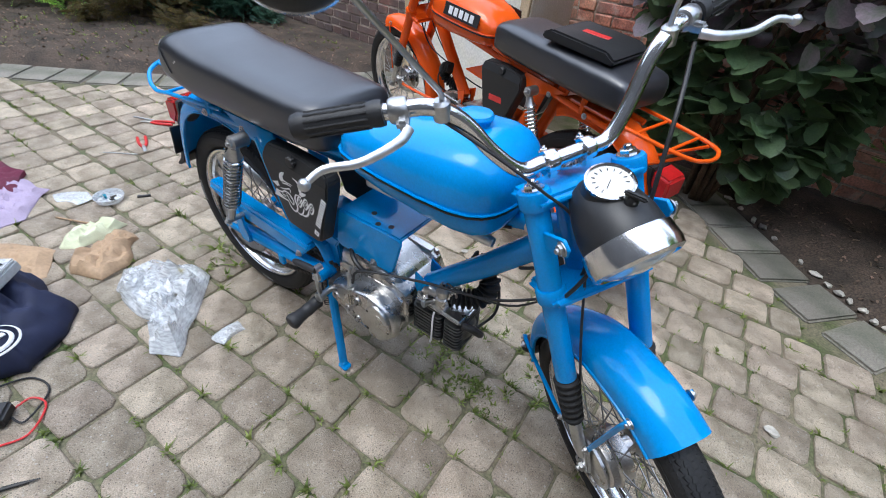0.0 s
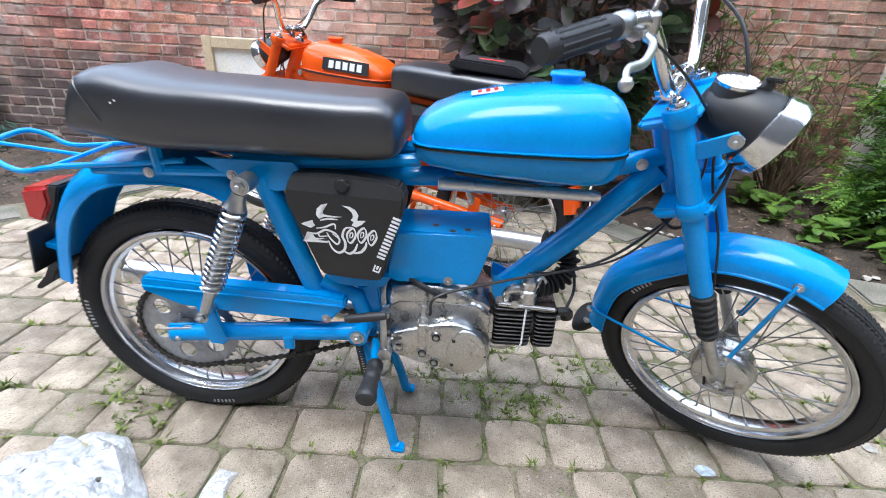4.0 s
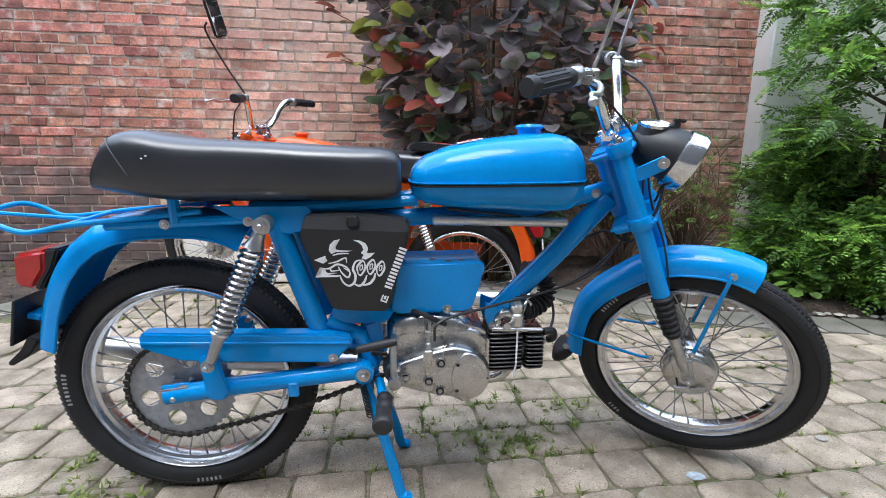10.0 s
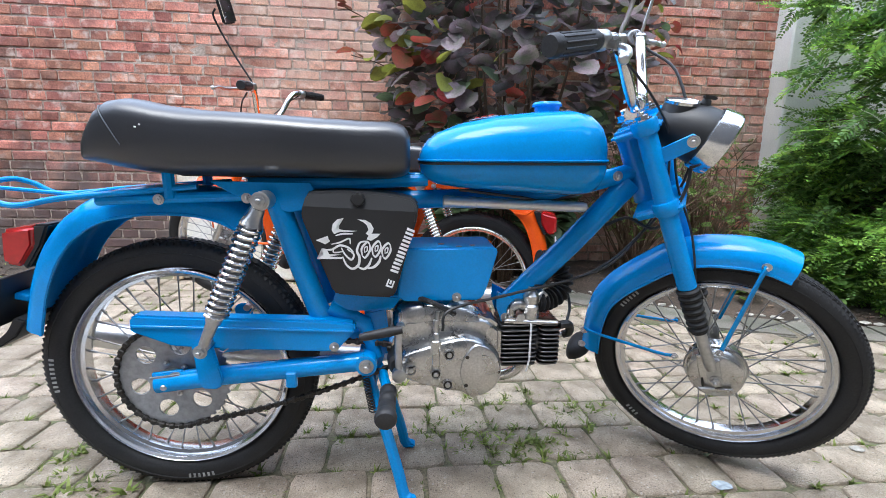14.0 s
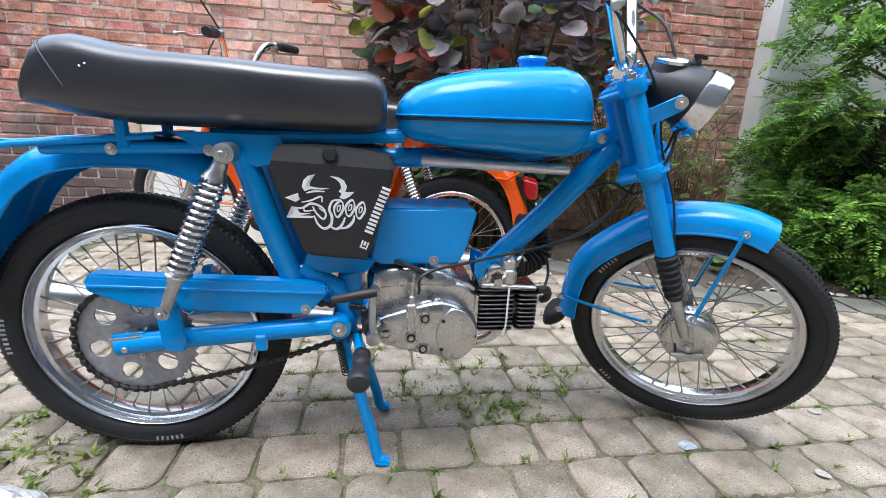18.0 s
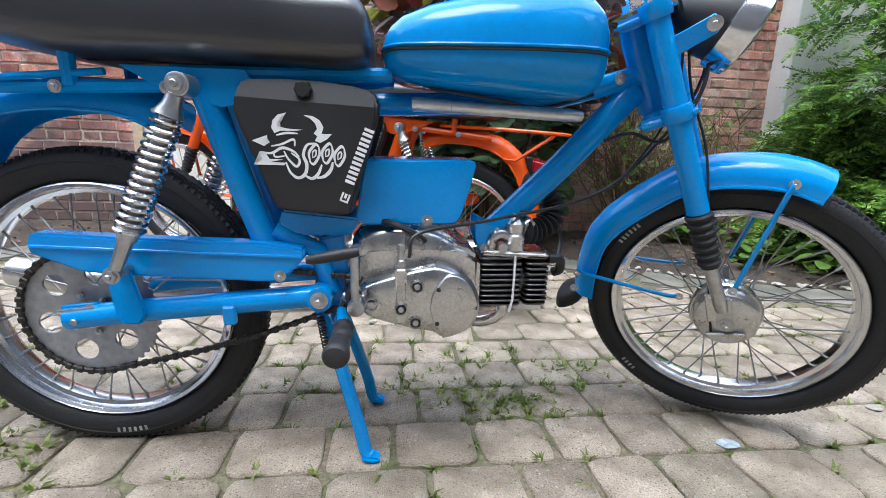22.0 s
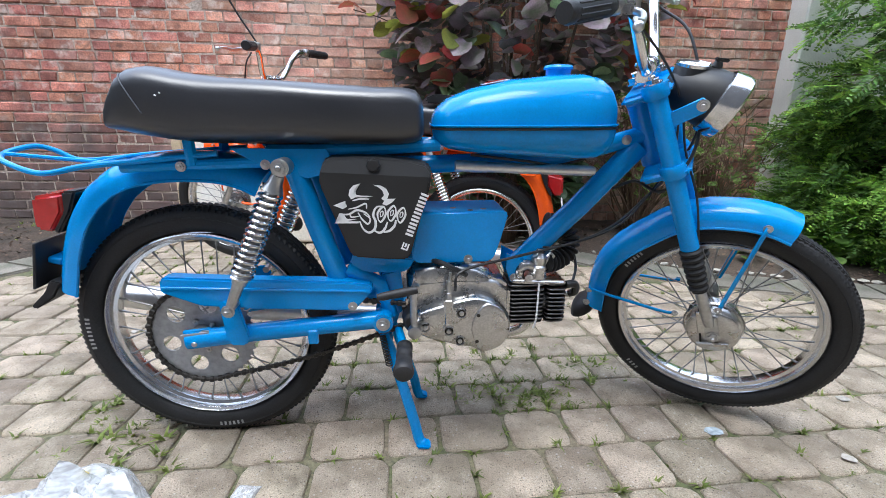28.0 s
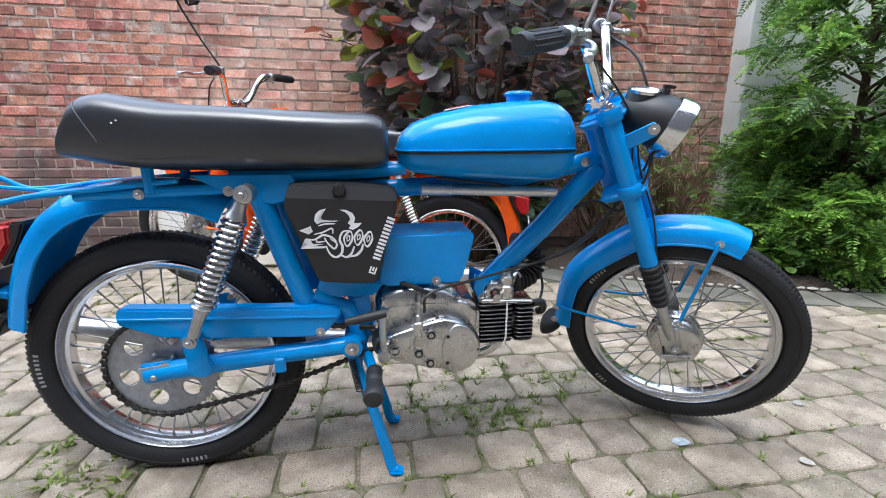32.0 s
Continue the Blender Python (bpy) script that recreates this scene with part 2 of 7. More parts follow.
def brick_mat(name, island):
    """Fired brick: every brick its own red, with pale lime bloom and dark soot in large ragged stains."""
    m = surf(name, (0.54, 0.225, 0.155), 0.9, var=0.30, scale=14, fine=90, bump=0.8, tint=(0.32, 0.12, 0.085), spread=0.42, island=island)
    n, l = m.node_tree.nodes, m.node_tree.links.new
    b = n["Principled BSDF"]
    was = b.inputs["Base Color"].links[0].from_socket
    pos = n.new("ShaderNodeNewGeometry").outputs["Position"]
    for scl, lo, hi, col, amount, off in ((0.60, 0.44, 0.62, (0.74, 0.62, 0.54, 1), 0.55, 3.1), (0.8, 0.56, 0.70, (0.075, 0.06, 0.058, 1), 0.75, 11.0), (9.0, 0.54, 0.68, (0.74, 0.66, 0.58, 1), 0.6, 7.0), (14.0, 0.58, 0.70, (0.07, 0.05, 0.045, 1), 0.55, 17.0), (2.6, 0.54, 0.64, (0.30, 0.085, 0.06, 1), 0.5, 23.0)):
        mp, nz, rg, mx = n.new("ShaderNodeMapping"), n.new("ShaderNodeTexNoise"), n.new("ShaderNodeMapRange"), n.new("ShaderNodeMixRGB")
        mp.inputs["Location"].default_value = (off, off, off)
        l(pos, mp.inputs["Vector"])
        l(mp.outputs[0], nz.inputs["Vector"])
        nz.inputs["Scale"].default_value, nz.inputs["Detail"].default_value = scl, 6
        nz.inputs["Roughness"].default_value = 0.62
        rg.inputs[1].default_value, rg.inputs[2].default_value, rg.inputs[4].default_value = lo, hi, amount
        l(nz.outputs[0], rg.inputs[0])
        l(rg.outputs[0], mx.inputs[0])
        l(was, mx.inputs[1])
        mx.inputs[2].default_value = col
        was = mx.outputs[0]
    # one old soot stain low on the wall by the corner bed, ragged by noise
    far, nz, add, rg, mx = n.new("ShaderNodeVectorMath"), n.new("ShaderNodeTexNoise"), n.new("ShaderNodeMath"), n.new("ShaderNodeMapRange"), n.new("ShaderNodeMixRGB")
    far.operation = "DISTANCE"
    far.inputs[1].default_value = (-0.95, 0.0, -0.30)
    wide = n.new("ShaderNodeVectorMath")
    wide.operation = "MULTIPLY"
    wide.inputs[1].default_value = (0.42, 0.0, 1.0)
    l(pos, wide.inputs[0])
    l(wide.outputs[0], far.inputs[0])
    l(pos, nz.inputs["Vector"])
    nz.inputs["Scale"].default_value, nz.inputs["Detail"].default_value = 2.4, 6
    add.operation = "MULTIPLY_ADD"
    l(nz.outputs[0], add.inputs[0])
    add.inputs[1].default_value = 1.8
    l(far.outputs["Value"], add.inputs[2])
    rg.inputs[1].default_value, rg.inputs[2].default_value, rg.inputs[3].default_value, rg.inputs[4].default_value = 1.70, 2.15, 0.85, 0.0
    l(add.outputs[0], rg.inputs[0])
    l(rg.outputs[0], mx.inputs[0])
    l(was, mx.inputs[1])
    mx.inputs[2].default_value = (0.075, 0.062, 0.06, 1)
    was = mx.outputs[0]
    # the wide lime bloom high on the middle of the wall
    far, nz, add, rg, mx = n.new("ShaderNodeVectorMath"), n.new("ShaderNodeTexNoise"), n.new("ShaderNodeMath"), n.new("ShaderNodeMapRange"), n.new("ShaderNodeMixRGB")
    far.operation = "DISTANCE"
    far.inputs[1].default_value = (0.1, 2.55, 2.0)
    l(pos, far.inputs[0])
    l(pos, nz.inputs["Vector"])
    nz.inputs["Scale"].default_value, nz.inputs["Detail"].default_value, nz.inputs["Roughness"].default_value = 4.5, 8, 0.7
    add.operation = "MULTIPLY_ADD"
    l(nz.outputs[0], add.inputs[0])
    add.inputs[1].default_value = 3.2
    l(far.outputs["Value"], add.inputs[2])
    rg.inputs[1].default_value, rg.inputs[2].default_value, rg.inputs[3].default_value, rg.inputs[4].default_value = 1.5, 3.0, 0.62, 0.0
    l(add.outputs[0], rg.inputs[0])
    l(rg.outputs[0], mx.inputs[0])
    l(was, mx.inputs[1])
    mx.inputs[2].default_value = (0.80, 0.60, 0.48, 1)
    l(mx.outputs[0], b.inputs["Base Color"])
    return m


def leaf_mat(name, base, tint, spread, island, rough=0.42):
    m = surf(name, base, rough, var=0.15, scale=14, fine=120, bump=0.12, tint=tint, spread=spread, island=island)
    b = m.node_tree.nodes["Principled BSDF"]
    n, l = m.node_tree.nodes, m.node_tree.links.new
    thin, mx = n.new("ShaderNodeBsdfTranslucent"), n.new("ShaderNodeMixShader")
    mx.inputs[0].default_value = 0.45
    l(b.inputs["Base Color"].links[0].from_socket, thin.inputs["Color"])
    l(b.outputs[0], mx.inputs[1])
    l(thin.outputs[0], mx.inputs[2])
    l(mx.outputs[0], n["Material Output"].inputs[0])
    return m


PAVER, PAVER_FAR = paver_mat("worn_paver", False), paver_mat("worn_paver_far", True)
BRICK, BRICK_FAR = brick_mat("old_brick", False), brick_mat("old_brick_far", True)
PURPLE, PURPLE_FAR = leaf_mat("purple_leaf", (0.29, 0.22, 0.255), (0.14, 0.16, 0.115), 0.55, False, 0.34), leaf_mat("purple_leaf_mass", (0.24, 0.185, 0.21), (0.12, 0.15, 0.10), 0.55, True, 0.34)
GREENLEAF = leaf_mat("deep_green_leaf", (0.16, 0.24, 0.12), (0.10, 0.16, 0.09), 0.4, False)
REDLEAF = leaf_mat("red_leaf", (0.34, 0.06, 0.05), (0.20, 0.09, 0.04), 0.4, False)
LIMELEAF = leaf_mat("yellow_green_leaf", (0.30, 0.32, 0.06), (0.20, 0.22, 0.05), 0.4, False)
SHRUBLEAF = leaf_mat("olive_shrub_leaf", (0.22, 0.34, 0.08), (0.11, 0.19, 0.05), 0.45, True, 0.5)
# darker green that paints in the shade inside the conifer crowns
SHADECONIFER = leaf_mat("shaded_conifer_green", (0.19, 0.34, 0.095), (0.09, 0.18, 0.05), 0.5, True, 0.5)
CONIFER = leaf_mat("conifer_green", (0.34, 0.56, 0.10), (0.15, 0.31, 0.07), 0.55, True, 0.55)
DARKCONIFER = leaf_mat("blue_green_needles", (0.085, 0.20, 0.135), (0.045, 0.11, 0.075), 0.5, True, 0.55)
GRASS = leaf_mat("grass_green", (0.24, 0.30, 0.075), (0.12, 0.16, 0.04), 0.4, True, 0.6)
DRY = leaf_mat("rusty_needles", (0.15, 0.105, 0.04), (0.09, 0.085, 0.03), 0.4, True, 0.8)

# ---- mesh helpers ----


def mesh_from(name, bm, smooth=True, angle=35):
    me = bpy.data.meshes.new(name)
    bmesh.ops.recalc_face_normals(bm, faces=bm.faces)
    bm.normal_update()
    if smooth:
        lim = radians(angle)
        for f in bm.faces:
            f.smooth = True
        for e in bm.edges:
            if len(e.link_faces) == 2 and e.calc_face_angle(0) > lim:
                e.smooth = False
    bm.to_mesh(me)
    bm.free()
    return me


def part(name, bm, material, parent=None, label="", m=None, smooth=True, angle=35):
    """Links a bmesh as one mesh object, under a thing or a part."""
    me = mesh_from(name, bm, smooth, angle)
    me.materials.append(material)
    ob = new(name, me)
    ob.parent = parent
    if m is not None:
        ob.matrix_basis = m
    if label:
        tagged(ob, label)
    return ob


def B():
    return bmesh.new()


def spline(pts, n=6):
    """Points on a smooth curve through pts."""
    p = [Vector(q) for q in pts]
    p = [p[0] * 2 - p[1]] + p + [p[-1] * 2 - p[-2]]
    out = []
    for i in range(1, len(p) - 2):
        a, b, c, d = p[i - 1:i + 3]
        for s in range(n):
            u = s / n
            out.append(0.5 * (2 * b + (c - a) * u + (2 * a - 5 * b + 4 * c - d) * u * u + (3 * b - a - 3 * c + d) * u ** 3))
    out.append(p[-2])
    return out


def tube(bm, pts, r, seg=10, closed=False, caps=True, flat=1.0):
    """A round bar through pts; r is a number or one per point."""
    pts = [Vector(p) for p in pts]
    n = len(pts)
    rings, up = [], None
    for i, p in enumerate(pts):
        if closed:
            d = pts[(i + 1) % n] - pts[i - 1]
        else:
            d = pts[min(i + 1, n - 1)] - pts[max(i - 1, 0)]
        d.normalize()
        if up is None:
            up = d.orthogonal().normalized()
        up = (up - d * up.dot(d)).normalized()
        side = d.cross(up)
        rr = r[i] if isinstance(r, (list, tuple)) else r
        rings.append([bm.verts.new(p + (up * math.cos(a) * flat + side * math.sin(a)) * rr) for a in (2 * math.pi * k / seg for k in range(seg))])
    for i in range(n if closed else n - 1):
        a, b = rings[i], rings[(i + 1) % n]
        off = 0
        if closed and i == n - 1:
            off = min(range(seg), key=lambda o: (a[0].co - b[o].co).length)
        for k in range(seg):
            bm.faces.new((a[k], a[(k + 1) % seg], b[(k + 1 + off) % seg], b[(k + off) % seg]))
    if caps and not closed:
        bm.faces.new(rings[0][::-1])
        bm.faces.new(rings[-1])
    return bm


def frame_of(axis):
    """Rotation whose z is the axis."""
    return Vector(axis).to_track_quat("Z", "Y").to_matrix().to_4x4()


def lathe(bm, profile, at=(0, 0, 0), axis=(0, 0, 1), seg=24, closed=False, ends=True):
    """Turns (radius, height) pairs about an axis."""
    m = Matrix.Translation(at) @ frame_of(axis)
    rings = []
    for r, h in profile:
        if r < 1e-6:
            rings.append([bm.verts.new(m @ Vector((0, 0, h)))])
        else:
            rings.append([bm.verts.new(m @ Vector((r * math.cos(2 * math.pi * k / seg), r * math.sin(2 * math.pi * k / seg), h))) for k in range(seg)])
    pairs = list(zip(rings, rings[1:])) + ([(rings[-1], rings[0])] if closed else [])
    for a, b in pairs:
        for k in range(seg):
            q = [a[k % len(a)], a[(k + 1) % len(a)], b[(k + 1) % len(b)], b[k % len(b)]]
            q = list(dict.fromkeys(q))
            if len(q) > 2:
                bm.faces.new(q)
    if ends and not closed:
        for ring, rev in ((rings[0], True), (rings[-1], False)):
            if len(ring) > 2:
                bm.faces.new(ring[::-1] if rev else ring)
    return bm


def prism(bm, outline, y0, y1, bevel=0.0, seg=2, flare=None):
    """An (x, z) outline made solid from y0 to y1, with rounded edges."""
    tmp = bmesh.new()
    a = [tmp.verts.new((x, y0, z)) for x, z in outline]
    b = [tmp.verts.new((x, y1, z)) for x, z in (flare or outline)]
    tmp.faces.new(a)
    tmp.faces.new(b[::-1])
    for i in range(len(a)):
        j = (i + 1) % len(a)
        tmp.faces.new((a[j], a[i], b[i], b[j]))
    bmesh.ops.recalc_face_normals(tmp, faces=tmp.faces)
    if bevel:
        bmesh.ops.bevel(tmp, geom=tmp.edges[:], offset=bevel, segments=seg, affect="EDGES", clamp_overlap=True)
    return merge(bm, tmp)


def merge(bm, tmp, m=None):
    if m is not None:
        tmp.transform(m)
    me = bpy.data.meshes.new("tmp")
    tmp.to_mesh(me)
    tmp.free()
    bm.from_mesh(me)
    bpy.data.meshes.remove(me)
    return bm


def box(bm, size, m=None, bevel=0.0, seg=2):
    tmp = bmesh.new()
    bmesh.ops.create_cube(tmp, size=1, matrix=Matrix.Diagonal((*size, 1)))
    if bevel:
        bmesh.ops.bevel(tmp, geom=tmp.edges[:], offset=bevel, segments=seg, affect="EDGES", clamp_overlap=True)
    return merge(bm, tmp, m)


def loft(bm, sections, caps=True):
    """Skins rings of equal length."""
    rings = [[bm.verts.new(p) for p in s] for s in sections]
    k = len(rings[0])
    for a, b in zip(rings, rings[1:]):
        for i in range(k):
            bm.faces.new((a[i], a[(i + 1) % k], b[(i + 1) % k], b[i]))
    if caps:
        bm.faces.new(rings[0][::-1])
        bm.faces.new(rings[-1])
    return bm


def lerp_table(table, x):
    """Piecewise smooth look-up in (x, value, ...) rows."""
    if x <= table[0][0]:
        return table[0][1:]
    for a, b in zip(table, table[1:]):
        if x <= b[0]:
            u = (x - a[0]) / (b[0] - a[0])
            return tuple(p + (q - p) * u for p, q in zip(a[1:], b[1:]))
    return table[-1][1:]


def hexbolt(bm, at, axis, r=0.008, h=0.006, washer=True):
    if washer:
        lathe(bm, [(r * 1.35, 0), (r * 1.35, h * 0.25), (r, h * 0.3)], at, axis, 14)
    lathe(bm, [(r, h * 0.3), (r, h * 0.9), (r * 0.82, h), (0, h)], at, axis, 6)
    lathe(bm, [(r * 0.5, h * 0.95), (r * 0.5, h * 1.5), (r * 0.38, h * 1.65), (0, h * 1.65)], at, axis, 10)
    return bm


def thing(name, label, category, m=None, group=""):
    ob = new(name)
    ob.empty_display_size = 0.05
    if m is not None:
        ob.matrix_basis = m
    return tagged(ob, label, category, group)

# ---- the yard: ground, paving, beds, walls ----
EDGE = [(-6.0, -1.9), (-3.6, -0.35), (-2.56, 0.56), (-2.24, 0.88), (-1.91, 1.28), (-1.70, 1.76), (-1.39, 2.33), (-1.30, 2.53), (0.95, 2.53), (1.12, 2.24), (1.40, 1.96), (1.685, 1.63), (1.91, 1.43), (2.14, 1.28), (2.48, 1.16), (2.73, 1.11), (3.0, 1.04), (3.44, 0.92), (4.2, 0.68), (6.4, 0.0)]
WALL_Y = 2.55


def edge_y(x):
    return lerp_table(EDGE, x)[0]


def edge_gap(x, y):
    """How far a place lies inside the paving's edge."""
    best = 9.0
    for (ax, ay), (bx, by) in zip(EDGE, EDGE[1:]):
        dx, dy = bx - ax, by - ay
        u = min(max(((x - ax) * dx + (y - ay) * dy) / (dx * dx + dy * dy), 0), 1)
        best = min(best, math.hypot(x - ax - u * dx, y - ay - u * dy))
    return best if y < edge_y(x) else -best


def sheet(name, xs, ys, z, material):
    verts = [(x, y, z(x, y)) for y in ys for x in xs]
    k = len(xs)
    faces = [(j * k + i, j * k + i + 1, (j + 1) * k + i + 1, (j + 1) * k + i) for j in range(len(ys) - 1) for i in range(k - 1)]
    me = bpy.data.meshes.new(name)
    me.from_pydata(verts, [], faces)
    me.materials.append(material)
    for p in me.polygons:
        p.use_smooth = True
    return new(name, me)


def soil_z(x, y):
    g = edge_gap(x, y)
    if g > -0.02:
        return -0.014
    rise = min(-g * 0.35, 0.05)
    return rise + 0.02 * noise.noise((x * 2.1, y * 2.1, 0)) + 0.012 * noise.noise((x * 9, y * 9, 3)) - 0.004


tagged(sheet("ground", [-300, -60, -12, -6.6, 0, 6, 12, 60, 300], [-300, -60, -12, -5.5, 0, 5, 12, 60, 300], lambda x, y: -0.06, SOIL), "bare ground round the yard", "ground", kind="structure")
tagged(sheet("paving_bed", np.linspace(-6.0, 6.4, 64), np.linspace(-5.0, 2.54, 40), lambda x, y: -0.010 + 0.002 * noise.noise((x * 5, y * 5, 9)) - (0.05 if edge_gap(x, y) < -0.06 else 0), SAND), "sandy mossy joints under the paving", "paving", kind="structure")
tagged(sheet("garden_bed", np.linspace(-6.0, 6.4, 190), np.linspace(-2.0, 2.54, 90), soil_z, SOIL), "dark bare soil of the planting beds", "soil", kind="structure")

pavement = tagged(new("pavement"), "worn beige concrete setts with grass in the joints", "pavement", kind="structure")
TURN_P = radians(2.2)
ROW, LEN = 0.145, 0.165


def paver_mesh(w, d, seed):
    """A worn sett: rounded in plan, domed and chipped on top."""
    rng = random.Random(seed)
    n = 12
    ring0, ring1, ring2 = [], [], []
    for k in range(n):
        a = 2 * math.pi * (k + 0.5) / n
        ca, sa = math.cos(a), math.sin(a)
        e = rng.choice((0.22, 0.28, 0.34, 0.40))
        x = w / 2 * math.copysign(abs(ca) ** e, ca) * (1 + rng.uniform(-0.05, 0.025))
        y = d / 2 * math.copysign(abs(sa) ** e, sa) * (1 + rng.uniform(-0.035, 0.02))
        ring0.append((x, y, -0.030))
        ring1.append((x, y, -0.0065))
        ring2.append((x * 0.960, y * 0.952, -0.0010 + rng.uniform(-0.001, 0.001)))
    verts = ring0 + ring1 + ring2 + [(0, 0, 0.0015)]
    faces = [(i, (i + 1) % n, n + (i + 1) % n, n + i) for i in range(n)] + [(n + i, n + (i + 1) % n, 2 * n + (i + 1) % n, 2 * n + i) for i in range(n)] + [(2 * n + i, 2 * n + (i + 1) % n, 3 * n) for i in range(n)]
    return verts, faces


def paver_data(w, d, seed):
    me = bpy.data.meshes.new("paver")
    v, f = paver_mesh(w, d, seed)
    me.from_pydata(v, [], f)
    for p in me.polygons:
        p.use_smooth = p.index >= 12
    me.materials.append(PAVER)
    return me


rng = random.Random(7)
spots = []
j = 0
y = -4.5
while y < 3.4:
    x = -6.6 + rng.uniform(0, 0.15)
    while x < 7.2:
        w = LEN * rng.choice((0.70, 0.78, 0.88, 0.95, 1.0, 1.06, 1.12))
        cx, cy = x + w / 2, y + ROW / 2 + 0.012 * noise.noise((x * 1.3, y * 3, 1))
        px, py = cx * math.cos(TURN_P) - cy * math.sin(TURN_P), cx * math.sin(TURN_P) + cy * math.cos(TURN_P)
        if -5.8 < px < 6.2 and -4.6 < py < 2.45 and edge_gap(px, py) > 0.34:
            spots.append((px, py, w - 0.0058, rng.gauss(0, 1.5), rng.uniform(-0.0035, 0.002)))
        x += w
    y += ROW
    j += 1
# edging slabs and a row of pale stones
edging = tagged(new("edging"), "grey mossy concrete edging strip along the beds", "edging", kind="structure")


def along(points, step):
    """Places and headings at even steps along a line."""
    out, carry = [], 0.0
    for (ax, ay), (bx, by) in zip(points, points[1:]):
        d = math.hypot(bx - ax, by - ay)
        s = carry
        while s < d:
            out.append((ax + (bx - ax) * s / d, ay + (by - ay) * s / d, math.atan2(by - ay, bx - ax)))
            s += step
        carry = s - d
    return out


for line in (EDGE[:8], EDGE[9:]):
    for k, (x, y, a) in enumerate(along(line, 0.205)):
        nx, ny = math.sin(a), -math.cos(a)
        bm = box(B(), (0.199 + rng.uniform(-0.006, 0.002), 0.262 + rng.uniform(-0.01, 0.01), 0.06), None, 0.009, 2)
        part("edging_slab", bm, SLAB, edging, m=pose(x + nx * 0.175, y + ny * 0.175, -0.026 + rng.uniform(-0.003, 0.003), rng.uniform(-0.6, 0.6), 0, math.degrees(a) + rng.uniform(-1.2, 1.2)))
kerb = thing("stone_edging", "row of small pale stones along the soil bed", "stones")
for x, y, a in along(EDGE[9:], 0.055):
    if rng.random() < 0.15:
        continue
    bm = B()
    bmesh.ops.create_icosphere(bm, subdivisions=2, radius=1)
    sx, sy, sz = rng.uniform(0.014, 0.032), rng.uniform(0.010, 0.020), rng.uniform(0.006, 0.013)
    sd = rng.uniform(0, 50)
    for v in bm.verts:
        v.co *= 1 + 0.5 * noise.noise(v.co * 1.4 + Vector((sd, sd, 0)))
        v.co = Vector((v.co.x * sx, v.co.y * sy, v.co.z * sz))
    part("stone", bm, PEBBLE, kerb, m=pose(x - math.sin(a) * rng.uniform(-0.012, 0.012), y + math.cos(a) * rng.uniform(-0.012, 0.012), 0.003, 0, 0, math.degrees(a) + rng.uniform(-50, 50)))

# brick wall
COURSE, BL, BH = 0.0722, 0.242, 0.0615
WALL_X0, WALL_X1, WALL_TOP = -6.2, 3.75, 2.30
bm = box(B(), (WALL_X1 - WALL_X0, 0.25, WALL_TOP + 0.2), pose((WALL_X0 + WALL_X1) / 2, WALL_Y + 0.125, (WALL_TOP - 0.2) / 2))
wall_north = tagged(part("wall_north", bm, MORTAR, smooth=False), "old red brick yard wall, stained pale and sooty", "wall", kind="structure")


def brick_mesh(w, seed):
    r_ = random.Random(seed)
    tmp = bmesh.new()
    bmesh.ops.create_cube(tmp, size=1, matrix=Matrix.Diagonal((w, 0.030, BH, 1)))
    bmesh.ops.bevel(tmp, geom=tmp.edges[:], offset=0.005, segments=1, affect="EDGES")
    for v in tmp.verts:
        v.co += Vector((r_.uniform(-0.005, 0.005), r_.uniform(-0.0025, 0.0025), r_.uniform(-0.004, 0.004)))
    vs = [tuple(v.co) for v in tmp.verts]
    tmp.verts.index_update()
    fs = [tuple(v.index for v in f.verts) for f in tmp.faces]
    tmp.free()
    return vs, fs


part("wall_cap", box(B(), (WALL_X1 - WALL_X0, 0.29, 0.05), pose((WALL_X0 + WALL_X1) / 2, WALL_Y + 0.115, WALL_TOP + 0.025), 0.01, 1), PLASTER, wall_north)

# the house wall, then plain walls added to close the yard
tagged(part("wall_house", box(B(), (3.3, 0.35, 4.6), pose(5.05, 2.55, 2.2), 0.012, 1), PLASTER, smooth=False), "white rendered house wall behind the conifer", "wall", kind="structure")
tagged(part("wall_east", box(B(), (0.25, 7.6, 5.0), pose(6.55, -1.2, 2.4)), GREYWALL, smooth=False), "plain grey wall added to close the yard", "wall", kind="structure")
# unseen, and 7 m tall to cut the light on south-facing sides
tagged(part("wall_south_block", box(B(), (13.2, 0.25, 7.0), pose(0.1, -4.6, 3.4)), GREYWALL, smooth=False), "plain grey wall added to close the yard", "wall", kind="structure")
tagged(part("wall_west", box(B(), (0.25, 7.6, 4.0), pose(-6.3, -1.2, 1.9)), GREYWALL, smooth=False), "plain grey wall added to close the yard", "wall", kind="structure")

# a wrapped crate by the wall
crate = thing("wrapped_crate", "pale wooden crate wrapped in clear plastic film", "crate", pose(-0.55, 2.20, 0, 0, 0, -4))
part("crate_body", box(B(), (0.98, 0.54, 0.90), pose(0, 0, 0.46), 0.012, 2), CARDBOARD, crate)
for x in (-0.48, 0.48):
    part("corner_batten", box(B(), (0.06, 0.022, 0.90), pose(x * 0.95, -0.279, 0.46), 0.003, 1), surf("batten_wood", (0.55, 0.43, 0.28), 0.7, var=0.15, scale=20, fine=150, bump=0.2), crate)
part("top_batten", box(B(), (0.85, 0.022, 0.06), pose(0, -0.280, 0.875), 0.003, 1), bpy.data.materials["batten_wood"], crate)
